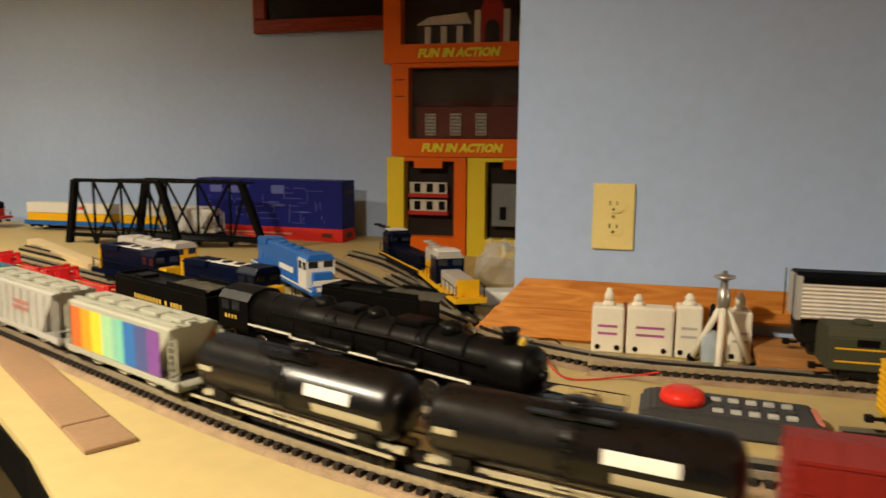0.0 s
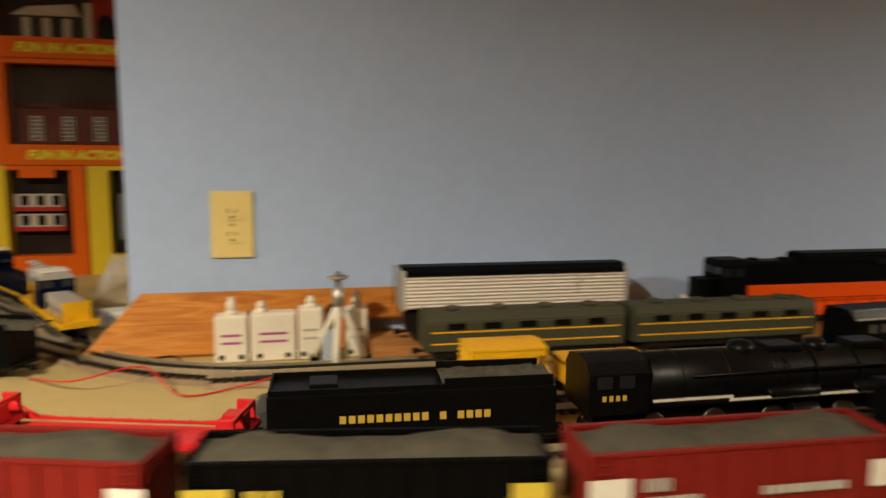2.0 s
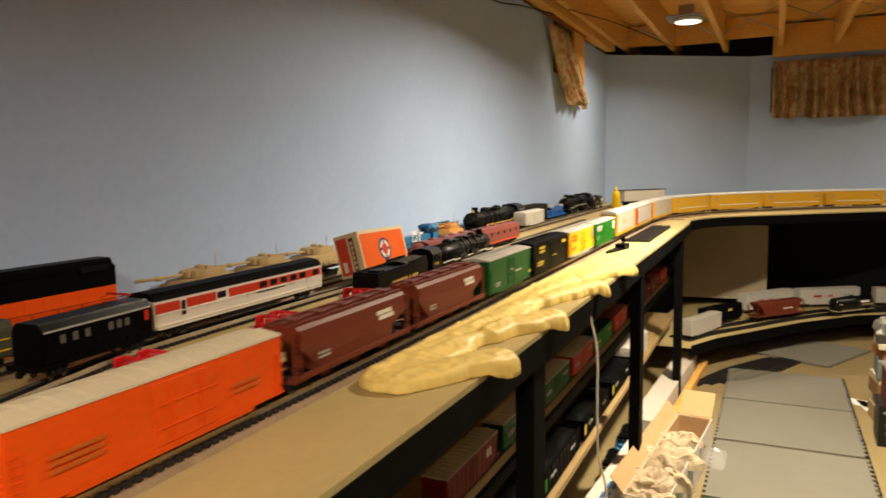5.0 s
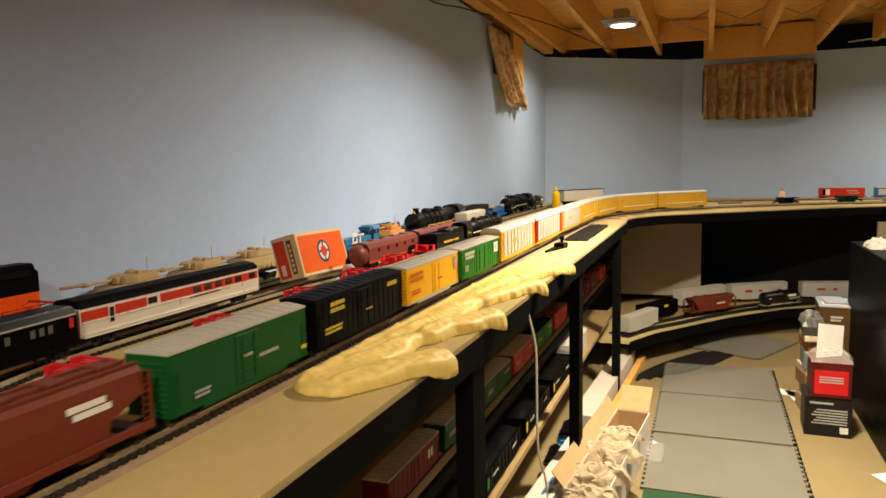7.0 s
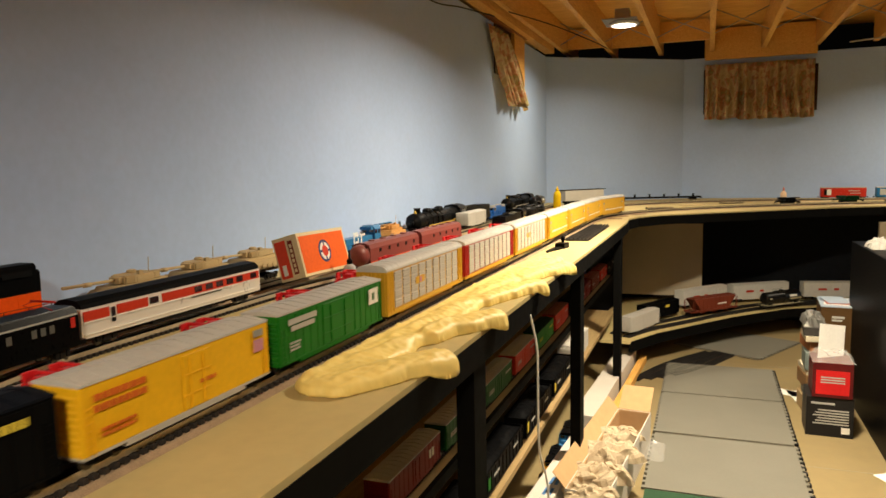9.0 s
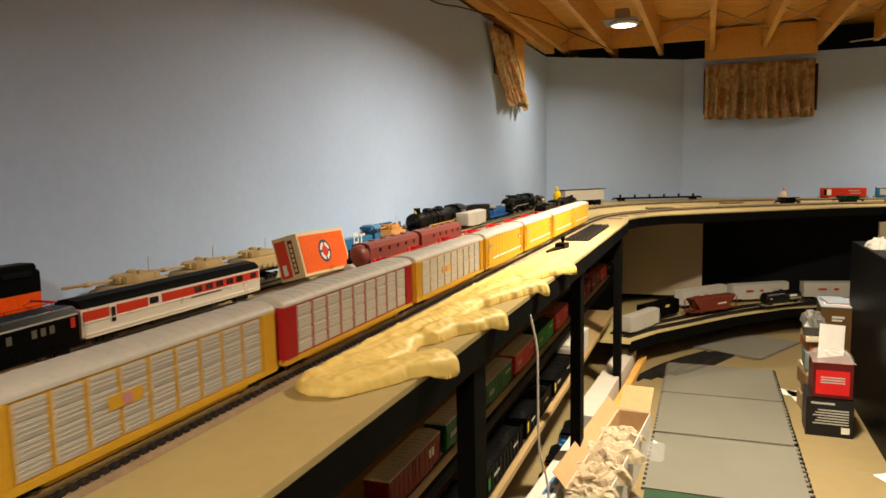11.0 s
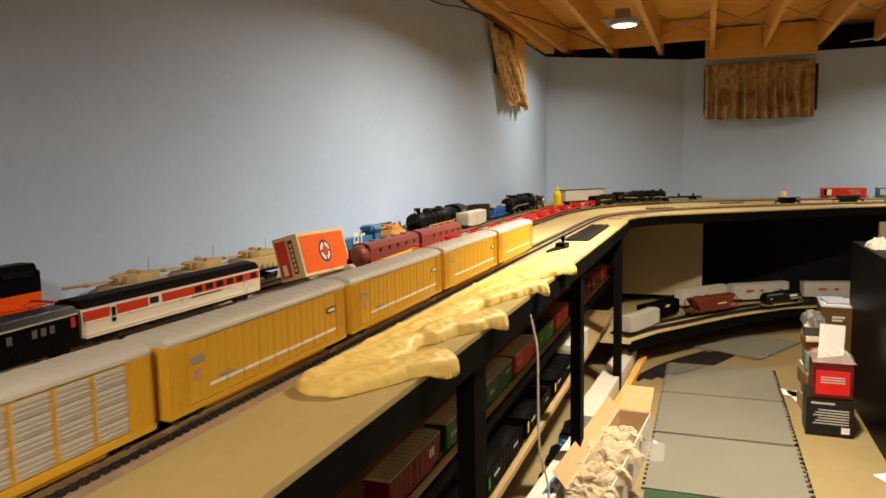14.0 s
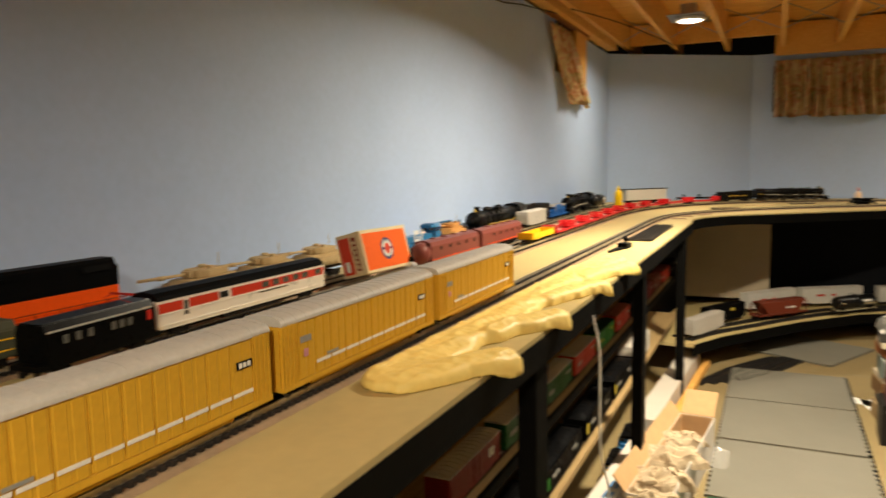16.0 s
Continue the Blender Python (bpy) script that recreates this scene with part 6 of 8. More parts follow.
part("screw", lathe([(0.0028, -0.0062), (0.0028, -0.0048)], "y", 10), mat("brass", (0.5, 0.36, 0.14), 0.35, 0.8), c)
c.matrix_world = pose(-0.075, WY - 0.0005, 1.183)
BOARD = wood("board_wood", (0.40, 0.13, 0.018), (0.64, 0.27, 0.05), scale=4, stretch=(1.5, 14, 14), rough=0.55)
c = thing("leaning_boards", label="two varnished boards leaning along the wall foot", category="boards")
for k, (ya, za, yb, zb) in enumerate([(1.388, 0.0, 1.408, 0.050), (1.406, 0.048, 1.424, 0.098)]):
    bm = bmesh.new()
    v = []
    for th in (0, 0.008):
        for x, y, z in ((-0.315 + 0.045 * k, ya, za), (0.152 + 0.06 * k, ya, za), (0.152 + 0.06 * k, yb, zb), (-0.27 + 0.045 * k, yb, zb)):
            v.append(bm.verts.new((x, y - th * 0.7 - 0.001, T + z + th * 0.7 + 0.001)))
    for q in ((3, 2, 1, 0), (4, 5, 6, 7), (0, 1, 5, 4), (1, 2, 6, 5), (2, 3, 7, 6), (3, 0, 4, 7)):
        bm.faces.new([v[i] for i in q])
    bmesh.ops.recalc_face_normals(bm, faces=bm.faces[:])
    part("board", bm, BOARD, c)
thing("back_board", boxes([(1.262, 1.30, 1.30, 1.424, T, T + 0.02)]), BOARD, "offcut of varnished board at the wall", "board")
WPL = mat("white_plastic", (0.80, 0.75, 0.62), 0.35, vary=0.05)
MAUVE = mat("mauve_print", (0.42, 0.12, 0.28), 0.5)


def bottle(x, w, h, neck, label, dx=0.0):
    c = thing("bottle", label=label, category="bottle", group="white bottles by the wall")
    part("body", box(-w / 2, w / 2, -0.018, 0.018, 0, h, 0.006, 3), WPL, c)
    part("shoulder", lathe([(0.012, 0), (0.009, 0.006), (0.006, 0.010)], "z", 16, (dx, 0, h - 0.001)), WPL, c)
    part("cap", lathe([(0.0075, 0), (0.0075, neck * 0.6), (0.005, neck * 0.7), (0.004, neck)], "z", 14, (dx, 0, h + 0.006)), WPL, c)
    for k in range(2):
        part("label_print", boxes([(-w * 0.3, w * 0.3, -0.0188, -0.0181, h * (0.40 + 0.16 * k), h * (0.40 + 0.16 * k) + 0.004)]), MAUVE if w > 0.05 else GPRINT, c)
    part("foot_dot", join(*[lathe([(0.0045, -0.0190), (0.0045, -0.0181)], "y", 12, (d, 0, 0.010)) for d in (-w * 0.3, w * 0.3)]), DARKP, c)
    c.matrix_world = pose(x, 1.358, T)


bottle(-0.075, 0.052, 0.078, 0.022, "white plastic bottle with a nozzle cap")
bottle(-0.008, 0.074, 0.080, 0.012, "white plastic bottle with a mauve label", -0.02)
bottle(0.052, 0.040, 0.086, 0.012, "white plastic bottle with small pink print")
bottle(0.128, 0.036, 0.082, 0.022, "white plastic bottle with a pointed cap")
c = thing("dropper_bottle", label="small clear bottle with a black dropper cap", category="bottle")
part("body", lathe([(0.013, 0), (0.014, 0.002), (0.014, 0.045), (0.006, 0.056), (0.006, 0.060)], "z", 20), plastic("pale_blue_clear", (0.55, 0.65, 0.75), 0.6), c)
part("cap", lathe([(0.0075, 0.058), (0.0075, 0.072), (0.0045, 0.076), (0.0045, 0.092), (0.002, 0.098)], "z", 16), DARKP, c)
c.matrix_world = pose(0.083, 1.318, T)
c = thing("mini_tripod", label="small tripod with white legs and a metal head", category="tripod")
TRI = mat("grey_metal", (0.42, 0.40, 0.36), 0.35, 0.8)
for a in (-100, 20, 140):
    e_ = Vector((math.cos(radians(a)) * 0.042, math.sin(radians(a)) * 0.042, 0.004))
    part("leg", join(rod([(0, 0, 0.088), tuple(e_)], 0.0042, 8)), WPL, c)
    part("foot", lathe([(0.0055, -0.003), (0.0055, 0.004), (0.003, 0.007)], "z", 10, tuple(e_)), DARKP, c)
part("column", lathe([(0.007, 0.080), (0.008, 0.084), (0.008, 0.104), (0.0045, 0.106), (0.0045, 0.116)], "z", 16), TRI, c)
part("head", lathe([(0.004, 0.116), (0.013, 0.119), (0.013, 0.122), (0.004, 0.124), (0.003, 0.128)], "z", 18), TRI, c)
c.matrix_world = pose(0.095, 1.298, T) @ Matrix.Diagonal((1.2, 1.2, 1.2, 1))
c = thing("remote_controller", label="dark grey handheld train controller with a big red knob", category="remote control")
RG = mat("remote_grey", (0.055, 0.055, 0.055), 0.5, vary=0.15)
part("body", prism([(-0.105, 0), (0.105, 0), (0.105, 0.018), (0.09, 0.026), (-0.09, 0.030), (-0.105, 0.022)], -0.042, 0.042, "y", 0.004), RG, c)
part("knob", lathe([(0.026, 0.029), (0.027, 0.034), (0.025, 0.042), (0.018, 0.045), (0.001, 0.0455)], "z", 26, (-0.055, -0.005, 0)), mat("knob_red", (0.70, 0.035, 0.02), 0.3), c)
for i in range(5):
    for j in range(3):
        part("button", box(-0.015 + 0.020 * i - 0.006, -0.015 + 0.020 * i + 0.006, -0.026 + 0.020 * j - 0.004, -0.026 + 0.020 * j + 0.004, 0.0265, 0.0315, 0.001, 1), GPRINT if j != 1 else RG, c)
part("label", boxes([(0.082, 0.100, -0.02, 0.03, 0.022, 0.0245)]), mat("pale_red_print", (0.6, 0.2, 0.15), 0.5), c)
c.matrix_world = pose(0.078, 1.055, T, 0, 0, -3)
for k, (pts, m_, lab) in enumerate([([(-0.36, 1.30, T + 0.004), (-0.28, 1.22, T + 0.02), (-0.19, 1.24, T + 0.03), (-0.13, 1.18, T + 0.004), (-0.05, 1.2, T + 0.006), (0.0, 1.16, T + 0.03)], "wire_red", "thin red wire on the table"),
                                    ([(-0.24, 1.30, T + 0.003), (-0.17, 1.33, T + 0.02), (-0.12, 1.30, T + 0.004), (-0.02, 1.29, T + 0.004), (0.05, 1.25, T + 0.003)], "wire_black", "thin black wire on the table"),
                                    ([(-0.62, 1.62, T + 0.003), (-0.54, 1.52, T + 0.012), (-0.50, 1.47, T + 0.003), (-0.42, 1.46, T + 0.004)], "wire_black", "thin black wire behind the engines")]):
    thing("wire", rod([tuple(v) for v in smooth(pts, 6)], 0.0014, 5), mat(m_, (0.55, 0.03, 0.02) if "red" in m_ else (0.012, 0.012, 0.012), 0.4), lab, "wire")
c = thing("circuit_parts", label="small heap of screws and wire joints", category="parts")
for k in range(7):
    part("scrap", box(-0.006, 0.006, -0.003, 0.003, 0, 0.006, 0.001, 1), [CHROME, DARKP, MATS["brass"]][k % 3], c).matrix_local = pose(0.02 * k - 0.07, random.uniform(-0.015, 0.015), 0, 0, 0, random.uniform(0, 180))
c.matrix_world = pose(0.20, 1.275 + 0.03, T)
# ---- along the table ----
c = thing("orange_carton", label="orange and cream carton with a round emblem leaning back", category="box")
CRM = mat("cream_card", (0.70, 0.58, 0.36), 0.55)
W_, D_, H_ = 0.226, 0.087, 0.124
part("carton", box(-W_ / 2, W_ / 2, 0, D_, 0, H_, 0.001, 1), CRM, c)
part("front_panel", boxes([(-W_ / 2 + 0.008, W_ / 2 - 0.008, -0.0008, 0, 0.008, H_ - 0.010)]), mat("orange_print_card", (0.80, 0.13, 0.02), 0.4), c)
part("end_panel", boxes([(-W_ / 2 - 0.0008, -W_ / 2, 0.042, D_ - 0.006, 0.008, H_ - 0.010)]), mat("red_print_card", (0.62, 0.06, 0.03), 0.4), c)
part("end_strip", boxes([(-W_ / 2 - 0.0010, -W_ / 2 - 0.0002, 0.018, 0.034, 0.014, H_ - 0.014)]), mat("maroon_print", (0.20, 0.03, 0.02), 0.5), c, "dark red upright name strip")
part("end_label", boxes([(-W_ / 2 - 0.0016, -W_ / 2 - 0.0008, 0.056, 0.070, 0.016, 0.046)]), WHITE, c, "small white stock label")
part("end_print", boxes([(-W_ / 2 - 0.0018, -W_ / 2 - 0.0010, 0.022, 0.030, 0.020 + 0.014 * k, 0.030 + 0.014 * k) for k in range(6)]), CRM, c, "cream letter bars")
ring = lathe([(0.033, -0.0016), (0.033, -0.0009)], "y", 28)
part("emblem_ring", moved(ring, Matrix.Translation((0.0, 0, H_ * 0.5)) @ Matrix.Diagonal((0.85, 1, 1, 1))), mat("navy_print", (0.05, 0.06, 0.15), 0.5), c, "round emblem, dark ring")
part("emblem_face", moved(lathe([(0.026, -0.0022), (0.026, -0.0017)], "y", 24), Matrix.Translation((0.0, 0, H_ * 0.5)) @ Matrix.Diagonal((0.85, 1, 1, 1))), WHITE, c)
part("emblem_spokes", boxes([(-0.022, 0.022, -0.0026, -0.0022, H_ * 0.5 - 0.0035, H_ * 0.5 + 0.0035), (-0.003, 0.003, -0.0026, -0.0022, H_ * 0.5 - 0.026, H_ * 0.5 + 0.026)]), mat("navy_print", (0.05, 0.06, 0.15), 0.5), c)
part("emblem_core", moved(lathe([(0.016, -0.0028), (0.016, -0.0023)], "y", 20), Matrix.Translation((0.0, 0, H_ * 0.5)) @ Matrix.Diagonal((0.85, 1, 1, 1))), mat("emblem_red", (0.6, 0.06, 0.03), 0.5), c)
c.matrix_world = pose(1.852, 1.186, SR + 0.001, 0, 0, -5.7) @ pose(0, 0, 0, -15) @ Matrix.Translation((W_ / 2, -D_, 0))
c = thing("dropper_bottle", label="clear bottle with a black cap beside the siding", category="bottle")
part("body", lathe([(0.017, 0), (0.018, 0.003), (0.018, 0.050), (0.008, 0.060)], "z", 20), plastic("bottle_clear", (0.75, 0.75, 0.75), 0.45), c)
part("cap", lathe([(0.009, 0.059), (0.009, 0.070), (0.004, 0.075), (0.003, 0.100)], "z", 14), DARKP, c)
c.matrix_world = pose(2.005, 1.052, T)
c = thing("squeeze_bottle", label="bright yellow squeeze bottle with a pointed cap", category="bottle")
part("body", lathe([(0.028, 0), (0.030, 0.004), (0.030, 0.09), (0.027, 0.12), (0.014, 0.135)], "z", 22), mat("bottle_yellow", (0.80, 0.52, 0.01), 0.35), c)
part("cap", lathe([(0.013, 0.134), (0.013, 0.150), (0.006, 0.156), (0.003, 0.172)], "z", 16), mat("bottle_yellow", (0.80, 0.52, 0.01), 0.35), c)
c.matrix_world = pose(5.67, 1.17, T)

# the hardened yellow foam strip: a flat folded body with thick arms that reach over the table edge
BODY = [((1.098, 0.630), (1.088, 0.588), 0.032, 0.017), ((1.10, 0.612), (1.32, 0.612), 0.046, 0.016), ((1.32, 0.612), (1.80, 0.612), 0.047, 0.015), ((1.80, 0.612), (2.30, 0.604), 0.050, 0.015), ((2.30, 0.604), (2.60, 0.586), 0.052, 0.014)]
ARMS = [((1.105, 0.586), (1.16, 0.555), 0.036, 0.020), ((1.16, 0.555), (1.262, 0.492), 0.036, 0.024), ((1.42, 0.580), (1.52, 0.545), 0.034, 0.024), ((1.52, 0.545), (1.61, 0.500), 0.038, 0.024),
        ((1.80, 0.580), (1.92, 0.552), 0.032, 0.024), ((1.92, 0.552), (2.03, 0.500), 0.036, 0.024), ((2.14, 0.575), (2.30, 0.532), 0.034, 0.024), ((2.30, 0.532), (2.42, 0.494), 0.036, 0.023)]
FOLDS = [((1.10, 0.645), (1.45, 0.656), 0.012, 0.008), ((1.45, 0.656), (1.95, 0.652), 0.011, 0.007), ((1.95, 0.652), (2.5, 0.648), 0.012, 0.007), ((1.20, 0.62), (1.50, 0.560), 0.013, 0.006),
         ((1.36, 0.628), (1.78, 0.590), 0.014, 0.006), ((1.62, 0.622), (2.10, 0.585), 0.014, 0.006), ((1.90, 0.625), (2.45, 0.560), 0.014, 0.006), ((1.30, 0.60), (1.40, 0.555), 0.010, 0.006)]


def capsule(gx, gy, a, b):
    dx, dy = b[0] - a[0], b[1] - a[1]
    t = np.clip(((gx - a[0]) * dx + (gy - a[1]) * dy) / (dx * dx + dy * dy), 0, 1)
    return np.hypot(gx - a[0] - t * dx, gy - a[1] - t * dy)


bm = bmesh.new()
X0, X1, Y0, Y1, ST = 1.0, 2.68, 0.435, 0.685, 0.0035
gx, gy = np.meshgrid(np.arange(X0, X1, ST), np.arange(Y0, Y1, ST), indexing="ij")
lump = np.array([[noise.noise((x * 14, y * 14, 3.1)) + 0.6 * noise.noise((x * 37, y * 37, 8.4)) for y in gy[0]] for x in gx[:, 0]])
crease = np.array([[abs(noise.noise((x * 4 + y * 10, y * 42 + x * 9, 5.5))) for y in gy[0]] for x in gx[:, 0]])
bead = np.array([[abs(noise.noise((x * 130, y * 130, 6.5))) for y in gy[0]] for x in gx[:, 0]])
fine = np.array([[noise.noise((x * 75, y * 75, 1.5)) for y in gy[0]] for x in gx[:, 0]])
wsum, tall, sdf = np.full(gx.shape, 1e-9), np.zeros(gx.shape), np.zeros(gx.shape)
for a, b, r, hh in BODY + ARMS:
    d = capsule(gx, gy, a, b) - r
    w = np.exp(-d / 0.006)
    wsum, tall = wsum + w, tall + w * hh
sdf = -0.006 * np.log(wsum) + 0.006 * lump + 0.0025 * fine
tall = tall / wsum
inn = np.clip(-sdf / 0.011, 0, 1)
high = tall * np.sqrt(np.clip(1 - (1 - inn) ** 2, 0, 1)) * (1 + 0.07 * lump) * (0.78 + 0.22 * np.clip(-sdf / 0.03, 0, 1)) + inn * (0.0026 * fine - 0.011 * np.clip(0.16 - crease, 0, 1) + 0.001 * bead)
for a, b, r, hh in FOLDS:
    d = capsule(gx, gy, a, b) / r
    high += hh * np.exp(-d * d) * np.clip(inn * 1.6, 0, 1) * (0.75 + 0.5 * lump)
gs = np.gradient(sdf, ST)
keep, foot = {}, {}
for i in range(gx.shape[0]):
    for j in range(gx.shape[1]):
        if sdf[i, j] < ST * 1.5:
            k = max(0.0, sdf[i, j])
            x, y = gx[i, j] - k * gs[0][i, j], gy[i, j] - k * gs[1][i, j]
            sag = 0.014 * min(1.0, max(0.0, (0.487 - y) / 0.02))
            keep[i, j] = bm.verts.new((x, y, T + 0.004 - 0.5 * sag + max(0.0, high[i, j])))
            foot[i, j] = bm.verts.new((x, y, T + 0.0008 - sag))
for (i, j) in keep:
    q = [(i, j), (i + 1, j), (i + 1, j + 1), (i, j + 1)]
    if all(k in keep for k in q) and min(sdf[k] for k in q) < 0:
        bm.faces.new([keep[k] for k in q]).smooth = True
        bm.faces.new([foot[k] for k in reversed(q)])
for (i, j) in keep:
    for k in ((i + 1, j), (i, j + 1)):
        if k in keep:
            e1 = bm.edges.get((keep[i, j], keep[k]))
            if e1 and e1.is_boundary:
                bm.faces.new((foot[i, j], foot[k], keep[k], keep[i, j])).smooth = True
bmesh.ops.delete(bm, geom=[v for v in bm.verts if not v.link_faces], context="VERTS")
bmesh.ops.recalc_face_normals(bm, faces=bm.faces[:])
FOAM = mat("yellow_foam", (0.88, 0.67, 0.21), 0.48, vary=0.10, scale=9, bump=0.4, spec=0.25)
thing("foam_strip", bm, FOAM, "hardened yellow spray-foam strip hanging over the table edge", "foam")
# black rail parts and dark track sections by the edge
c = thing("switch_motor", label="black plastic switch machine with loose rails", category="switch machine")
part("case", box(-0.03, 0.03, -0.02, 0.02, 0.0, 0.022, 0.003), DARKP, c)
part("lantern", lathe([(0.006, 0.02), (0.006, 0.030), (0.010, 0.034), (0.010, 0.046), (0.004, 0.05)], "z", 12, (0.01, 0, 0)), DARKP, c)
for k in range(4):
    part("rail_piece", boxes([(-0.17, -0.01, -0.018 + 0.012 * k, -0.014 + 0.012 * k, 0.0, 0.008)]), DARKP, c).rotation_euler.z = 0.06 * (k - 1.5)
c.matrix_world = pose(3.02, 0.62, T, 0, 0, -8)
for k in range(2):
    g = Line([(3.28, 0.635 - 0.055 * k), (4.10, 0.635 - 0.045 * k)])
    track("loose_track", g, 0.0, 0.80, bed=False, label="dark straight track section lying by the edge", dark=True)

# ---- the far end of the table ----
c = thing("flat_car", label="long black flat car with short posts in the corner", category="flat car")
part("deck", boxes([(-0.40, 0.40, -0.03, 0.03, 0.018, 0.032)]), DARKP, c)
for k in range(6):
    part("post", lathe([(0.008, 0.03), (0.008, 0.045), (0.011, 0.048), (0.011, 0.055)], "z", 10, (-0.34 + 0.135 * k, 0, 0)), DARKP, c)
running_gear(c, 0.82, 0.08)
c.matrix_world = pose(6.88, 0.50, T + 0.001, 0, 0, -66)
for y, col, lab in ((-1.02, "lot_red", "red boxcar with a black and white end emblem"), (-1.44, "gt_blue", "blue boxcar with white lettering bars")):
    c = boxcar("boxcar", 0.37, col, lab, group="boxcars against the far wall", roof="silver")
    both_sides(c, "emblem", [(-0.12, 0.055, 0.055, 0.050)], 0.0356, WHITE if col == "lot_red" else GPRINT, "pale emblem panel")
    if col == "lot_red":
        both_sides(c, "emblem", [(-0.137, 0.055, 0.022, 0.050)], 0.0364, DARKP, "black half of the emblem")
    lettered(c, 21, 0.0358, GPRINT, [(0.08, 0.066, 0.09, 0.012, 1), (0.09, 0.046, 0.08, 0.010, 1)])
    c.matrix_world = pose(7.10, y, T + 0.002, 0, 0, -90)
c = thing("glue_bottle", label="pale bottle with a pink cap on the far table", category="bottle")
part("body", lathe([(0.022, 0), (0.024, 0.004), (0.024, 0.075), (0.014, 0.09), (0.008, 0.095)], "z", 20), mat("peach", (0.72, 0.52, 0.36), 0.4), c)
part("cap", lathe([(0.008, 0.094), (0.007, 0.115), (0.003, 0.125)], "z", 14), mat("pink_cap", (0.6, 0.2, 0.15), 0.4), c)
c.matrix_world = pose(6.45, -0.50, T)
for x, y, n, col, lab in ((6.15, -0.50, 0.16, "black", "dark toy engine among loose parts"), (6.42, -0.95, 0.20, "dark_green", "green toy engine on the far table")):
    c = diesel("toy_engine", lab, n, col, col, height=0.055, rail=False)
    c.matrix_world = pose(x, y, T + 0.002, 0, 0, -80)
rnd = random.Random(5)
for k in range(26):
    y = 0.55 - 2.3 * rnd.random()
    x = 5.2 + 0.62 * max(0, (0.1 - y)) + 0.15 + rnd.random() * 0.9
    x = min(x, 6.98 if y < 0.2 else 6.2)
    if min((LINE_A.at(s) - Vector((x, y))).length for s in np.arange(0, 4.5, 0.1)) < 0.10 or min((LINE_B.at(s) - Vector((x, y))).length for s in np.arange(0, 5, 0.1)) < 0.10:
        continue
    g = Line([(x - 0.05, y + 0.09), (x, y), (x + 0.045, y - 0.10)])
    if k % 3:
        track("loose_track", g, 0.0, g.s[-1] - 0.01, bed=False, label="loose track section on the far table")
    else:
        thing("wood_offcut", box(-0.1, 0.1, -0.015, 0.015, 0, 0.010, 0.001, 1), MATS["pale_pine"], "small pine offcut on the far table", "offcut", at=pose(x, y, T + 0.0005, 0, 0, rnd.uniform(-80, -40)))
for k, (x, y, w) in enumerate(((4.85, 0.585, 0.05), (5.02, 0.50, 0.06), (4.62, 0.60, 0.04))):
    thing("cardboard_scrap", box(-w, w, -0.03, 0.03, 0, 0.003), mat("hardboard", (0.30, 0.19, 0.11), 0.7), "flat brown cardboard scrap on the table", "scrap", at=pose(x, y, T + 0.0005, 0, 0, 20 - 50 * k))

# ---- under the table ----
SHELF = 0.525
thing("lower_shelf", prism([(0.6, 0.697), (5.2, 0.697), (5.2, 1.42), (0.6, 1.42)], SHELF - 0.02, SHELF, "z"), SHELFW, "dark wooden lower shelf board under the table", "shelf", kind="structure")
thing("lower_fascia", boxes([(0.6, 5.2, 0.683, 0.697, SHELF - 0.03, SHELF + 0.0)]), BLACK, "black edge board of the lower shelf", "shelf edge", kind="structure")
track("shelf_track", Line([(x, 0.745) for x in np.arange(0.7, 5.2, 0.1)]), 0, 4.4, bed=False, label="track on the lower shelf", z=SHELF)
rowz = [("maroon", "roof_grey"), ("green", "roof_grey"), ("green", "roof_grey"), ("lot_red", "roof_grey"), ("bright_green", "dark_green"), ("lot_red", "brown"), ("black", "black"), ("maroon", "maroon"), ("brown", "brown"), ("lot_red", "brown"), ("black", "black")]
names = {"maroon": "maroon", "green": "green", "lot_red": "bright red", "bright_green": "bright green", "black": "black", "brown": "brown"}
for k, (col, rf) in enumerate(rowz):
    x = 1.655 + 0.36 * k
    c = boxcar("boxcar", 0.375, col, names[col] + " boxcar standing on the lower shelf", roof=rf, group="boxcars on the lower shelf")
    if k == 0:
        words_on(c, "WP", 0.034, 0.10, 0.060, 0.0352, WHITE, "white initials", 0.9)
    else:
        lettered(c, 30 + k, 0.0358, GPRINT if k != 4 else YPRINT, [(0.11, 0.066, 0.07, 0.012, 1), (-0.11, 0.05, 0.06, 0.016, 2)])
    c.matrix_world = pose(x, 0.735, SHELF + 0.014) @ Matrix.Scale(0.907, 4)
LOW = 0.31
thing("bottom_shelf", boxes([(1.2, 5.0, 0.645, 1.40, LOW - 0.02, LOW)]), SHELFW, "dark wooden bottom shelf board under the table", "shelf", kind="structure")
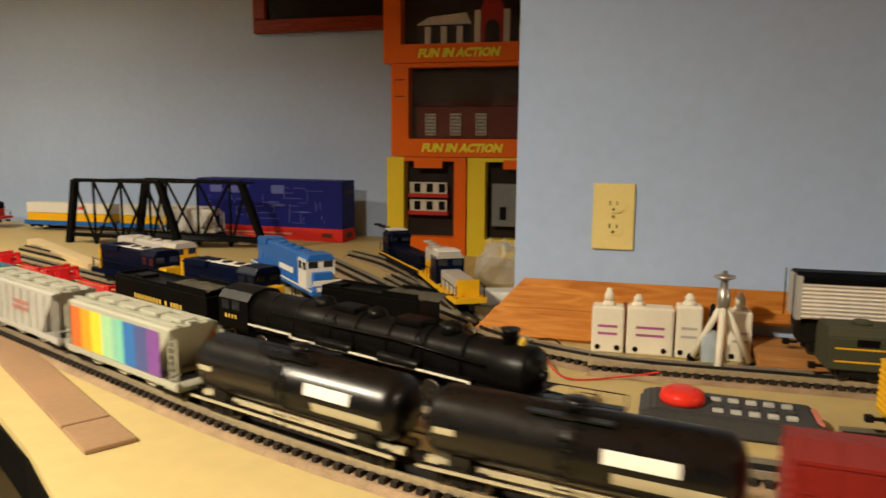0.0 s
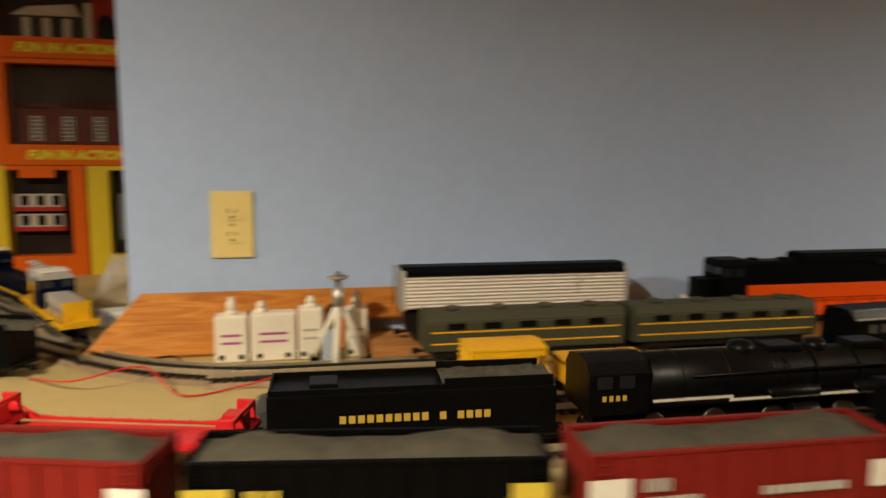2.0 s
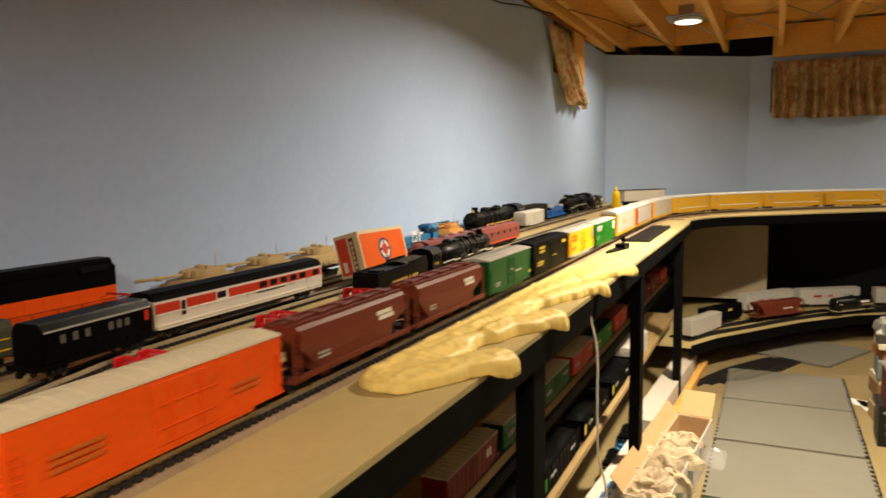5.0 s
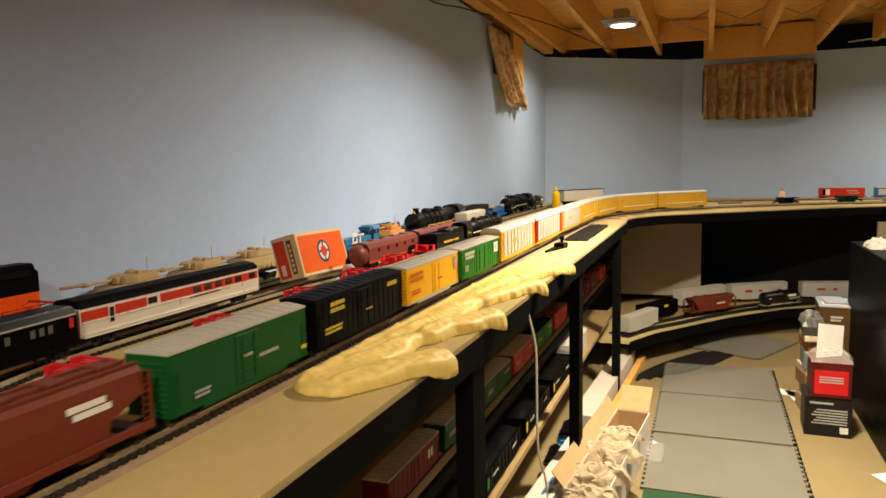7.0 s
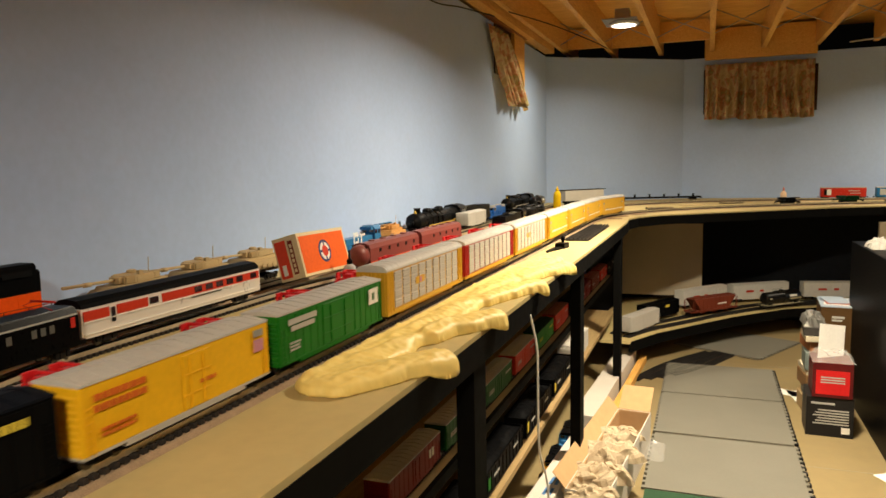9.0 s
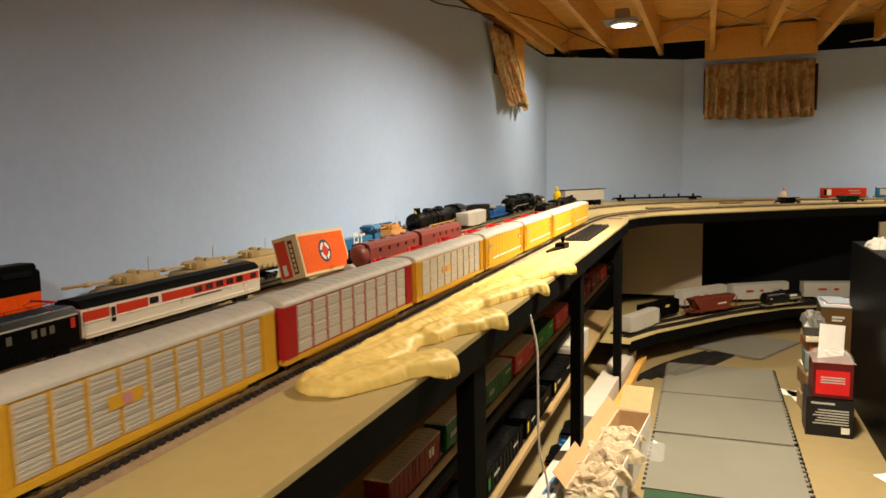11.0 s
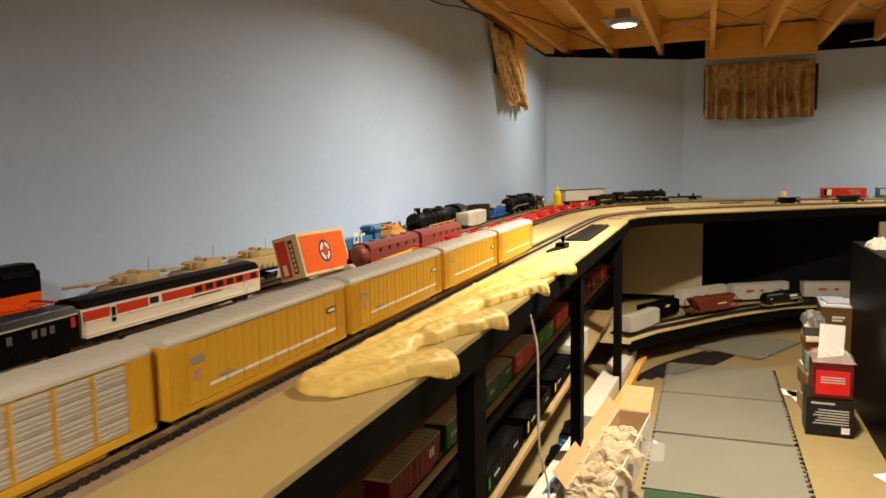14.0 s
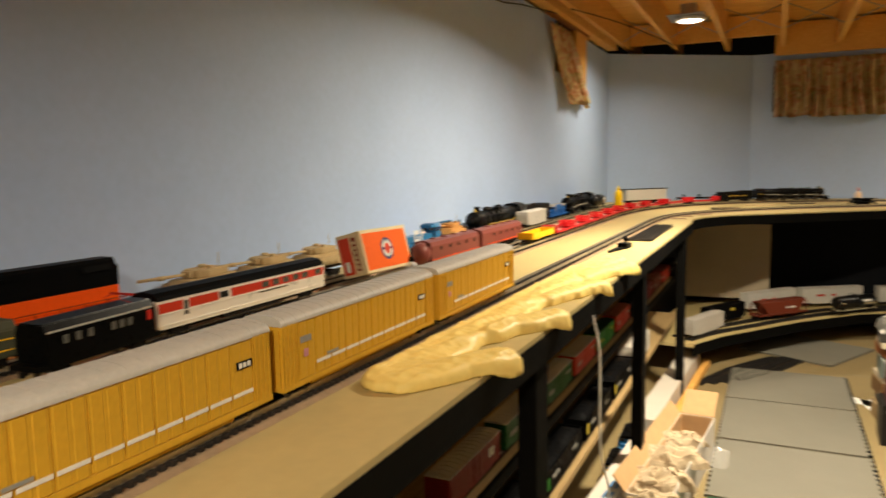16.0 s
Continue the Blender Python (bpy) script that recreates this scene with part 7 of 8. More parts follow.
for k, (col, kind_) in enumerate([("black", "gon"), ("black", "gon"), ("black", "gon"), ("black", "gon"), ("silver", "box")]):
    x = 1.80 + 0.485 * k
    # The black load surface stands in for the shaded inside of empty cars.
    c = (coal_car("coal_gondola", 0.385, col, names.get(col, "grey") + " open hopper car on the bottom shelf", "cars on the bottom shelf", 0.075, paint("black")) if kind_ == "gon" else
         boxcar("boxcar", 0.385, col, "pale grey boxcar on the bottom shelf", group="cars on the bottom shelf"))
    if kind_ == "gon":
        both_sides(c, "panel", [(-0.165, 0.046, 0.020, 0.030)], 0.0361, paint("bn_green") if k == 1 else YPRINT, "coloured end panel")
        lettered(c, 60 + k, 0.0361, GPRINT, [(-0.10, 0.05, 0.05, 0.012, 1), (0.09, 0.05, 0.05, 0.010, 1)])
    c.matrix_world = pose(x, 0.70, LOW + 0.001) @ Matrix.Scale(1.2, 4)
for k, col in enumerate(("yellow", "gt_blue", "rust")):
    c = diesel("diesel_locomotive", names.get(col, {"yellow": "yellow", "gt_blue": "blue", "rust": "rust-red"}.get(col, "")) + " small diesel stored on the floor", 0.24, col, "black", height=0.08, rail=False)
    c.matrix_world = pose(3.05 + 0.32 * k, 0.66, 0.001, 0, 0, 4)
for k in range(5):
    t_ = thing("spare_truck", label="loose black model truck frame on the floor", category="truck", group="loose trucks")
    running_gear(t_, 0.12, 0.03)
    t_.matrix_world = pose(2.35 + 0.13 * k, 0.60 + 0.03 * (k % 2), 0.001, 0, 0, 25 * k)
# near-black back panels below the far table, floor to table underside
DARKW = mat("near_black_sheet", (0.010, 0.011, 0.014), 0.9, vary=0.3, scale=6)
thing("back_panel", prism([(5.25, 0.85), (6.15, 0.72), (6.17, 0.75), (5.27, 0.88)], 0, T - 0.02, "z"), DARKW, "near-black upright sheet under the table", "panel", kind="structure")
thing("back_panel", prism([(6.15, 0.72), (6.75, -1.55), (6.78, -1.54), (6.18, 0.74)], 0, T - 0.02, "z"), DARKW, "near-black upright sheet under the far table", "panel", kind="structure")
thing("leaning_hardboard", prism([(5.98, 0.72), (6.02, 0.098), (6.035, 0.10), (5.995, 0.722)], 0.255, T - 0.14, "z"), mat("cream_panel", (0.50, 0.42, 0.30), 0.6, vary=0.06), "cream hardboard panel leaning under the table", "panel")
thing("cream_post", box(6.05, 6.09, -1.22, -1.10, 0, T - 0.12, 0.002, 1), mat("cream_board", (0.55, 0.47, 0.32), 0.6), "cream board upright under the far table", "panel")
FARS = 0.20
far_edge = [(4.62, 0.50), (4.9, 0.36), (5.2, 0.14), (5.55, -0.12), (5.95, -0.50), (6.2, -0.95), (6.3, -1.5)]
thing("far_shelf", prism(far_edge + [(6.72, -1.5), (6.14, 0.70), (4.62, 0.84)], FARS - 0.02, FARS, "z"), TOP, "cream low shelf under the far table", "shelf", kind="structure")
thing("far_shelf_edge", sweep([(x, y, FARS) for x, y in far_edge], [(-0.004, -0.004), (-0.004, -0.07), (0.014, -0.07), (0.014, -0.004)]), BLACK, "black curved edge of the low shelf", "shelf edge", kind="structure")
for off in (0.06, 0.15):
    g = Line(smooth([(x + off * 0.7, y + off) for x, y in far_edge], 6))
    track("shelf_track", g, 0.05, g.s[-1] - 0.1, bed=False, label="curved track on the low shelf", z=FARS, dark=True)
for x, y, a, mk, lab in ((5.60, 0.03, -42, "hop", ""), (5.90, 0.10, -40, "white", ""), (6.22, -0.32, -58, "white", ""), (6.42, -0.88, -74, "white", "")):
    if mk == "hop":
        c = covered_hopper("covered_hopper", 0.37, "brown", "brown covered hopper on the low shelf", "brown", 0.092, "cars on the low shelf")
        lettered(c, 41, 0.035, WHITE, [(0.05, 0.055, 0.07, 0.012, 1)])
    else:
        c = boxcar("boxcar", 0.40, "white", "white boxcar with a red emblem on the low shelf", group="cars on the low shelf", height=0.095)
        both_sides(c, "emblem", [(-0.08, 0.06, 0.05, 0.012), (0.0, 0.06, 0.03, 0.012)], 0.0358, mat("emblem_red", (0.6, 0.06, 0.03), 0.5), "red emblem bars")
    c.matrix_world = pose(x, y, FARS + 0.012, 0, 0, a) @ Matrix.Scale(1.3, 4)
c = tank_car("tank_car", 0.30, "black tank car on the low shelf", "cars on the low shelf")
c.matrix_world = pose(5.95, -0.46, FARS + 0.012, 0, 0, -46) @ Matrix.Scale(1.3, 4)
c = boxcar("boxcar", 0.36, "black", "black boxcar with a yellow panel on the low shelf", group="cars on the low shelf")
both_sides(c, "panel", [(0.04, 0.07, 0.04, 0.014)], 0.0358, YPRINT, "small yellow panel")
c.matrix_world = pose(5.32, 0.38, FARS + 0.012, 0, 0, -30) @ Matrix.Scale(1.2, 4)
c = boxcar("boxcar", 0.36, "silver", "grey boxcar on the low shelf", group="cars on the low shelf")
c.matrix_world = pose(4.92, 0.47, FARS + 0.012, 0, 0, -22) @ Matrix.Scale(1.2, 4)
for k in range(4):
    g = Line(smooth([(4.45 + 0.05 * k, 0.46 - 0.07 * k), (4.85, 0.30 - 0.075 * k), (5.25 + 0.03 * k, 0.04 - 0.07 * k), (5.5, -0.2 - 0.05 * k)], 6))
    track("floor_track", g, 0.0, 0.9, bed=False, label="curved track section lying on the floor", z=0.0, dark=True)
# cartons on the floor by the table
CARDB = mat("cardboard", (0.48, 0.30, 0.15), 0.8, vary=0.10, scale=8)
WCARD = mat("white_card", (0.58, 0.53, 0.46), 0.55, vary=0.05)
thing("white_carton", box(-0.68, 0.68, -0.055, 0.055, 0, 0.10, 0.002), WCARD, "long white carton on the floor by the table", "box", at=pose(4.17, 0.575, 0, 0, 0, -3))
thing("wood_rail", box(-0.6, 0.6, -0.02, 0.02, 0, 0.04, 0.002), JOIST, "brown wooden rail beside the white carton", "wood", at=pose(4.32, 0.475, 0, 0, 0, -3))
c = thing("long_carton", label="long white carton with blue print bars", category="box")
part("carton", box(-0.40, 0.40, -0.045, 0.045, 0, 0.15, 0.002), WCARD, c)
part("print", boxes([(x, x + 0.06, -0.03 + 0.02 * k, -0.018 + 0.02 * k, 0.1502, 0.1508) for x in np.arange(-0.36, 0.36, 0.09) for k in range(2)]), mat("blue_print", (0.08, 0.20, 0.42), 0.5), c, "rows of blue print bars")
c.matrix_world = pose(2.78, 0.575, 0, 0, 0, -4)
c = thing("open_carton", label="open white carton with flaps and packing film", category="box")
part("wall", boxes([(-0.45, 0.45, -0.075, -0.071, 0, 0.17), (-0.45, 0.45, 0.071, 0.075, 0, 0.17), (-0.45, -0.446, -0.071, 0.071, 0, 0.17), (0.446, 0.45, -0.071, 0.071, 0, 0.17), (-0.45, 0.45, -0.071, 0.071, 0, 0.004)]), WCARD, c)
part("flap", moved(boxes([(-0.45, 0.45, 0, 0.07, 0, 0.003)]), pose(0, 0.075, 0.17, 50)), CARDB, c, "brown inside of a flap")
part("flap", moved(boxes([(0, 0.14, -0.07, 0.07, 0, 0.003)]), pose(0.45, 0, 0.17, 0, -35)), CARDB, c, "brown end flap")
part("lining", boxes([(-0.44, 0.44, 0.066, 0.0705, 0.01, 0.168), (0.44, 0.4455, -0.07, 0.066, 0.01, 0.168)]), CARDB, c)
c.matrix_world = pose(2.98, 0.405, 0, 0, 0, -5)
FILMW = plastic("packing_film", (0.46, 0.36, 0.23), 1.0, 0.65)
for x, y, z, s in ((2.72, 0.42, 0.14, 0.16), (2.93, 0.41, 0.14, 0.17), (3.14, 0.40, 0.14, 0.14), (2.55, 0.43, 0.14, 0.13)):
    thing("packing_film", crumple(22, 22, (s * 1.4, s * 0.85, s * 0.42), x * 3, 0.03, 2.2), FILMW, "crumpled cream packing film in the carton", "packing film", "packing film heaps", at=pose(x, y, z, 0, 0, 40 * x))
thing("packing_film", crumple(12, 12, (0.22, 0.14, 0.05), 8, 0.03), BAG, "clear packing film spilling from the carton", "packing film", at=pose(3.35, 0.29, 0.002))
thing("cord", rod([tuple(v) for v in smooth([(1.94, 0.496, T - 0.050), (1.967, 0.484, 0.82), (1.95, 0.478, 0.70), (1.966, 0.478, 0.54), (2.06, 0.475, 0.386), (2.03, 0.47, 0.18), (2.0, 0.45, 0.006), (1.9, 0.40, 0.006)], 8)], 0.003, 6), WHITE, "white cord hanging from the table", "cord")

# ---- floor: foam mats, cartons, papers ----
MAT = mat("mat_foam", (0.172, 0.162, 0.130), 0.8, vary=0.06, scale=20, bump=0.2)


def puzzle_mat(m, label="grey interlocking foam floor mat"):
    """A square mat with toothed rims on two sides."""
    s, n, d = 0.31, 13, 0.012
    out = []
    rim = []
    for k in range(n * 2):
        a = -s + 2 * s * k / (n * 2)
        b = -s + 2 * s * (k + 1) / (n * 2)
        e = d if k % 2 else 0
        rim.append(((a, b), e))
    for (a, b), e in rim:
        out += [(a, -s - e), (b, -s - e)]
    for (a, b), e in rim:
        out += [(s - 0.0, a), (s - 0.0, b)]
    for (a, b), e in reversed(rim):
        out += [(b, s - e), (a, s - e)]
    for (a, b), e in reversed(rim):
        out += [(-s, b), (-s, a)]
    clean = [p for i, p in enumerate(out) if p != out[i - 1]]
    return thing("foam_mat", prism(clean, 0, 0.011, "z"), MAT, label, "floor mat", "grey foam mats", at=m)


for x in (3.29, 3.935, 4.575):
    puzzle_mat(pose(x, -0.015, 0.001, 0, 0, 0))
puzzle_mat(pose(5.55, -0.14, 0.003, 0, 0, -28), "grey interlocking foam mat lying askew")
thing("mat_teeth", boxes([(2.98 + 0.055 * k, 3.005 + 0.055 * k, -0.345, -0.327, 0.0005, 0.011) for k in range(35)]), DARKP, "dark toothed gaps along the mats' rim", "mat rim", kind="stuff")
thing("green_mat", box(2.2, 2.965, -0.34, 0.28, 0.001, 0.014, 0.004), mat("mat_green", (0.03, 0.07, 0.035), 0.8, vary=0.2, bump=0.3), "dark green floor mat beside the grey mats", "floor mat")
for x in (3.42, 5.0):
    thing("floor_joint", boxes([(x, x + 0.004, -3.5, 0.5, 0.0002, 0.0008)]), mat("joint_grey", (0.30, 0.26, 0.19), 0.8), "grey joint line in the floor", "floor joint", kind="structure")
c = thing("product_carton", label="black printed carton on the floor", category="box")
part("carton", box(-0.10, 0.10, -0.10, 0.10, 0, 0.19, 0.002), mat("black_card", (0.018, 0.016, 0.015), 0.4), c)
part("print", boxes([(-0.1008, -0.1002, -0.08 + 0.0, 0.07 - 0.01 * (k % 3), 0.06 + 0.013 * k, 0.066 + 0.013 * k) for k in range(6)] + [(-0.1008, -0.1002, -0.02, 0.08, 0.155, 0.165)]), GPRINT, c, "rows of pale print bars")
part("print", boxes([(-0.101, -0.1002, -0.085, -0.05, 0.02, 0.05)]), WHITE, c)
c.matrix_world = pose(3.915, -0.494, 0, 0, 0, -2)
c = thing("product_carton", label="red printed carton stacked on the black one", category="box")
part("carton", box(-0.095, 0.095, -0.085, 0.085, 0, 0.165, 0.002), mat("red_dark_card", (0.10, 0.012, 0.012), 0.4), c)
part("front_panel", boxes([(-0.0958, -0.0952, -0.07, 0.07, 0.015, 0.13)]), mat("red_card_bright", (0.60, 0.02, 0.02), 0.35), c)
part("print", boxes([(-0.0966, -0.0960, -0.05, 0.05, 0.07 + 0.012 * k, 0.076 + 0.012 * k) for k in range(3)]), GPRINT, c)
c.matrix_world = pose(3.905, -0.500, 0.191, 0, 0, -2)
thing("plastic_bag", crumple(12, 12, (0.2, 0.18, 0.05), 5, 0.03), BAG, "clear plastic wrap on the red carton", "bag", at=pose(3.905, -0.50, 0.357))
thing("paper_sheet", moved(box(-0.10, 0.10, -0.07, 0.07, 0, 0.002), pose(0, 0, 0, 12, -18)), WHITE, "white folded paper on the cartons", "paper", at=pose(3.95, -0.505, 0.410, 14, -62, 6))
for x, y, a in ((3.35, -0.68, 30), (4.45, -0.40, 60), (4.42, -0.43, 10)):
    thing("paper_sheet", box(-0.09, 0.09, -0.045, 0.045, 0, 0.002), WHITE, "white paper sheet on the floor", "paper", "papers on the floor", at=pose(x, y, 0.001, 0, 0, a))
c = thing("package_stack", label="stack of small worn packages and magazines", category="packages")
PACKS = [("tan_pack", (0.42, 0.30, 0.16)), ("grey_pack", (0.30, 0.30, 0.27)), ("brown_pack", (0.22, 0.12, 0.05)), ("cream_pack", (0.58, 0.50, 0.36)), ("green_grey_pack", (0.16, 0.19, 0.17)),
         ("rust_pack", (0.34, 0.13, 0.05)), ("cream_pack", (0.58, 0.50, 0.36)), ("dark_pack", (0.05, 0.045, 0.04))]
rnd = random.Random(12)
z = 0.001
for k, (nm, col) in enumerate(PACKS):
    h = (0.085, 0.05, 0.075, 0.03, 0.09, 0.055, 0.03, 0.045)[k]
    o = part("package", box(-0.10, 0.10, -0.038, 0.038, 0, h - 0.001, 0.002, 1), mat(nm, col, 0.5, vary=0.2, scale=14), c)
    o.matrix_local = pose(rnd.uniform(-0.012, 0.012), rnd.uniform(-0.008, 0.008), z, 0, 0, rnd.uniform(-7, 7))
    z += h
c.matrix_world = pose(4.20, -0.452, 0, 0, 0, 3)
c = thing("brown_carton", label="dark brown carton with a pale top and loose papers", category="box")
part("carton", box(-0.14, 0.14, -0.085, 0.085, 0, 0.50, 0.003), mat("dark_brown_card", (0.085, 0.045, 0.016), 0.6, vary=0.15), c)
part("lid", box(-0.141, 0.141, -0.086, 0.086, 0.50, 0.506, 0.001, 1), mat("mag_pale_blue", (0.35, 0.42, 0.5), 0.4), c, "pale glossy top")
part("label", boxes([(-0.1412, -0.1402, -0.03, 0.03, 0.44, 0.452), (-0.1412, -0.1402, -0.02, 0.03, 0.424, 0.434)]), GPRINT, c, "pale print bars")
c.matrix_world = pose(4.60, -0.618, 0, 0, 0, -3)
for k in range(3):
    thing("paper_sheet", box(-0.10, 0.10, -0.06, 0.06, 0, 0.003), [WHITE, mat("mag_red", (0.35, 0.08, 0.05), 0.4), mat("mag_pale_blue", (0.35, 0.42, 0.5), 0.4)][k], "loose papers on the brown carton", "paper", "papers on the carton", at=pose(4.60 + 0.01 * k, -0.618, 0.5065 + 0.0035 * k, 0, 0, 8 * k - 8))
c = thing("foil_bag", label="crumpled dark and silver bag by the carton", category="bag")
part("bag", crumple(14, 14, (0.22, 0.2, 0.42), 11, 0.05), mat("foil_dark", (0.16, 0.155, 0.14), 0.45, 0.3), c)
c.matrix_world = pose(4.20, -0.455, z) @ Matrix.Diagonal((0.8, 0.5, 0.2, 1))
c = thing("black_cabinet", label="tall black equipment cabinet on the floor", category="cabinet")
GB = mat("cabinet_black", (0.003, 0.003, 0.003), 0.45, vary=0.15, spec=0.06)
part("body", box(-0.3, 0.3, -0.40, 0.40, 0, 0.92, 0.006), GB, c)
part("side_strip", boxes([(-0.308, -0.302, 0.25, 0.30, 0.1, 0.8), (-0.308, -0.302, 0.33, 0.36, 0.1, 0.8)], 0.001), mat("cabinet_grey", (0.03, 0.03, 0.032), 0.4), c)
part("tag", boxes([(-0.309, -0.3025, 0.18, 0.21, 0.60, 0.66)]), mat("tag_red", (0.4, 0.02, 0.02), 0.4), c)
c.matrix_world = pose(4.05, -1.075, 0) @ Matrix.Diagonal((1.7, 1, 0.93, 1))
thing("white_cloth", crumple(14, 14, (0.16, 0.14, 0.06), 14, 0.04), mat("cloth_white", (0.42, 0.40, 0.36), 0.8), "crumpled white cloth on the cabinet", "cloth", at=pose(4.2, -0.76, 0.858))

# ---- windows, curtains, ceiling ----
m_, n_, l_, b_ = nodes("floral_curtain")
co_, no_, rp_ = n_.new("ShaderNodeTexCoord"), n_.new("ShaderNodeTexNoise"), n_.new("ShaderNodeValToRGB")
no_.inputs["Scale"].default_value, no_.inputs["Detail"].default_value, no_.inputs["Distortion"].default_value = 11, 4, 0.4
for p_, c_ in ((0.36, (0.78, 0.58, 0.28)), (0.47, (0.96, 0.82, 0.50)), (0.55, (0.78, 0.38, 0.20)), (0.63, (0.58, 0.50, 0.22)), (0.75, (0.96, 0.84, 0.56))):
    el = rp_.color_ramp.elements.new(p_)
    el.color = (*c_, 1)
rp_.color_ramp.elements.remove(rp_.color_ramp.elements[-1]), rp_.color_ramp.elements.remove(rp_.color_ramp.elements[0])
l_.new(co_.outputs["Object"], no_.inputs["Vector"]), l_.new(no_.outputs["Fac"], rp_.inputs["Fac"]), l_.new(rp_.outputs["Color"], b_.inputs["Base Color"])
b_.inputs["Roughness"].default_value = 0.85
CURT = m_


def curtain(width, height, waves, deep, slant=0.0, seed=0, narrow=1.0):
    """A gathered valance that hangs from z 0 down; x runs along the wall, -y into the room."""
    bm = bmesh.new()
    n, m = waves * 10, 12
    g = []
    for i in range(n + 1):
        row = []
        for j in range(m + 1):
            u, w = i / n, j / m
            x = (u - 0.5) * width * (narrow + (1 - narrow) * w) + slant * w
            f = 0.5 + 0.5 * math.sin(u * waves * 2 * math.pi + 3.2 * noise.noise((u * 4, w * 1.2, seed)))
            y = -deep * (f ** 1.6 * (0.6 + 0.5 * noise.noise((u * 7, 3, seed))) + 0.1) * (0.30 + 0.70 * w) - 0.006
            z = -height * w * (1 + 0.10 * noise.noise((u * 6, 0, seed + 3)))
            row.append(bm.verts.new((x, y, z)))
        g.append(row)
    for i in range(n):
        for j in range(m):
            bm.faces.new((g[i][j], g[i + 1][j], g[i + 1][j + 1], g[i][j + 1])).smooth = True
    ret = bmesh.ops.solidify(bm, geom=bm.faces[:], thickness=0.002)
    return bm


c = thing("window_1", label="small basement window with a wooden frame and valance", category="window", kind="structure")
part("window_frame", boxes([(5.26, 5.56, WY - 0.035, WY - 0.002, 1.90, TOPZ)], 0.002), JOIST, c, "bare pine jamb")
part("window_head", boxes([(4.60, 5.60, WY - 0.045, WY - 0.002, TOPZ + 0.001, TOPZ + 0.075)], 0.002), mat("stained_pine", (0.26, 0.09, 0.018), 0.6, vary=0.25), c, "dark stained head board")
part("pane", boxes([(4.84, 5.26, WY - 0.010, WY - 0.002, 1.92, TOPZ - 0.002)]), GLASS, c)
c = thing("valance", curtain(0.60, 0.47, 6, 0.11, 0.42, 2, 0.85), CURT, "faded floral valance hanging askew at the window", "curtain", at=pose(4.86, WY - 0.02, 2.20))
c = thing("window_2", label="basement window behind a gathered valance", category="window", kind="structure")
part("window_frame", boxes([(7.26, 7.277, 0.10, 0.125, 1.74, 2.14), (7.26, 7.277, -0.815, -0.79, 1.74, 2.14)]), mat("dark_wood", (0.05, 0.025, 0.015), 0.6), c)
part("pane", boxes([(7.268, 7.277, -0.79, 0.10, 1.74, 2.13)]), GLASS, c)
thing("valance", curtain(0.90, 0.50, 11, 0.20, 0, 5), CURT, "faded floral valance gathered across the window", "curtain", at=pose(7.25, -0.335, 2.180, 0, 0, -90))
# ceiling lamp with its mounting plate
c = thing("ceiling_lamp", label="round white ceiling lamp fixed between the joists", category="lamp")
part("mounting_plate", boxes([(5.40, 5.70, 0.56, 0.80, CEIL + 0.012, CEIL + 0.018), (5.50, 5.62, 0.62, 0.72, CEIL + 0.018, CEIL + 0.10)]), mat("galvanised", (0.38, 0.37, 0.35), 0.4, 0.7), c, "galvanised mounting plate and box")
part("rim", lathe([(0.092, -0.012), (0.100, -0.010), (0.105, 0.006), (0.098, 0.010)], "z", 32, (5.55, 0.66, CEIL + 0.0)), WHITE, c)
part("diffuser", lathe([(0.001, -0.020), (0.06, -0.018), (0.088, -0.011), (0.090, -0.008)], "z", 32, (5.55, 0.66, CEIL)), glow("lamp_glow", (1.0, 0.90, 0.72), 6.0), c, "bright diffuser")
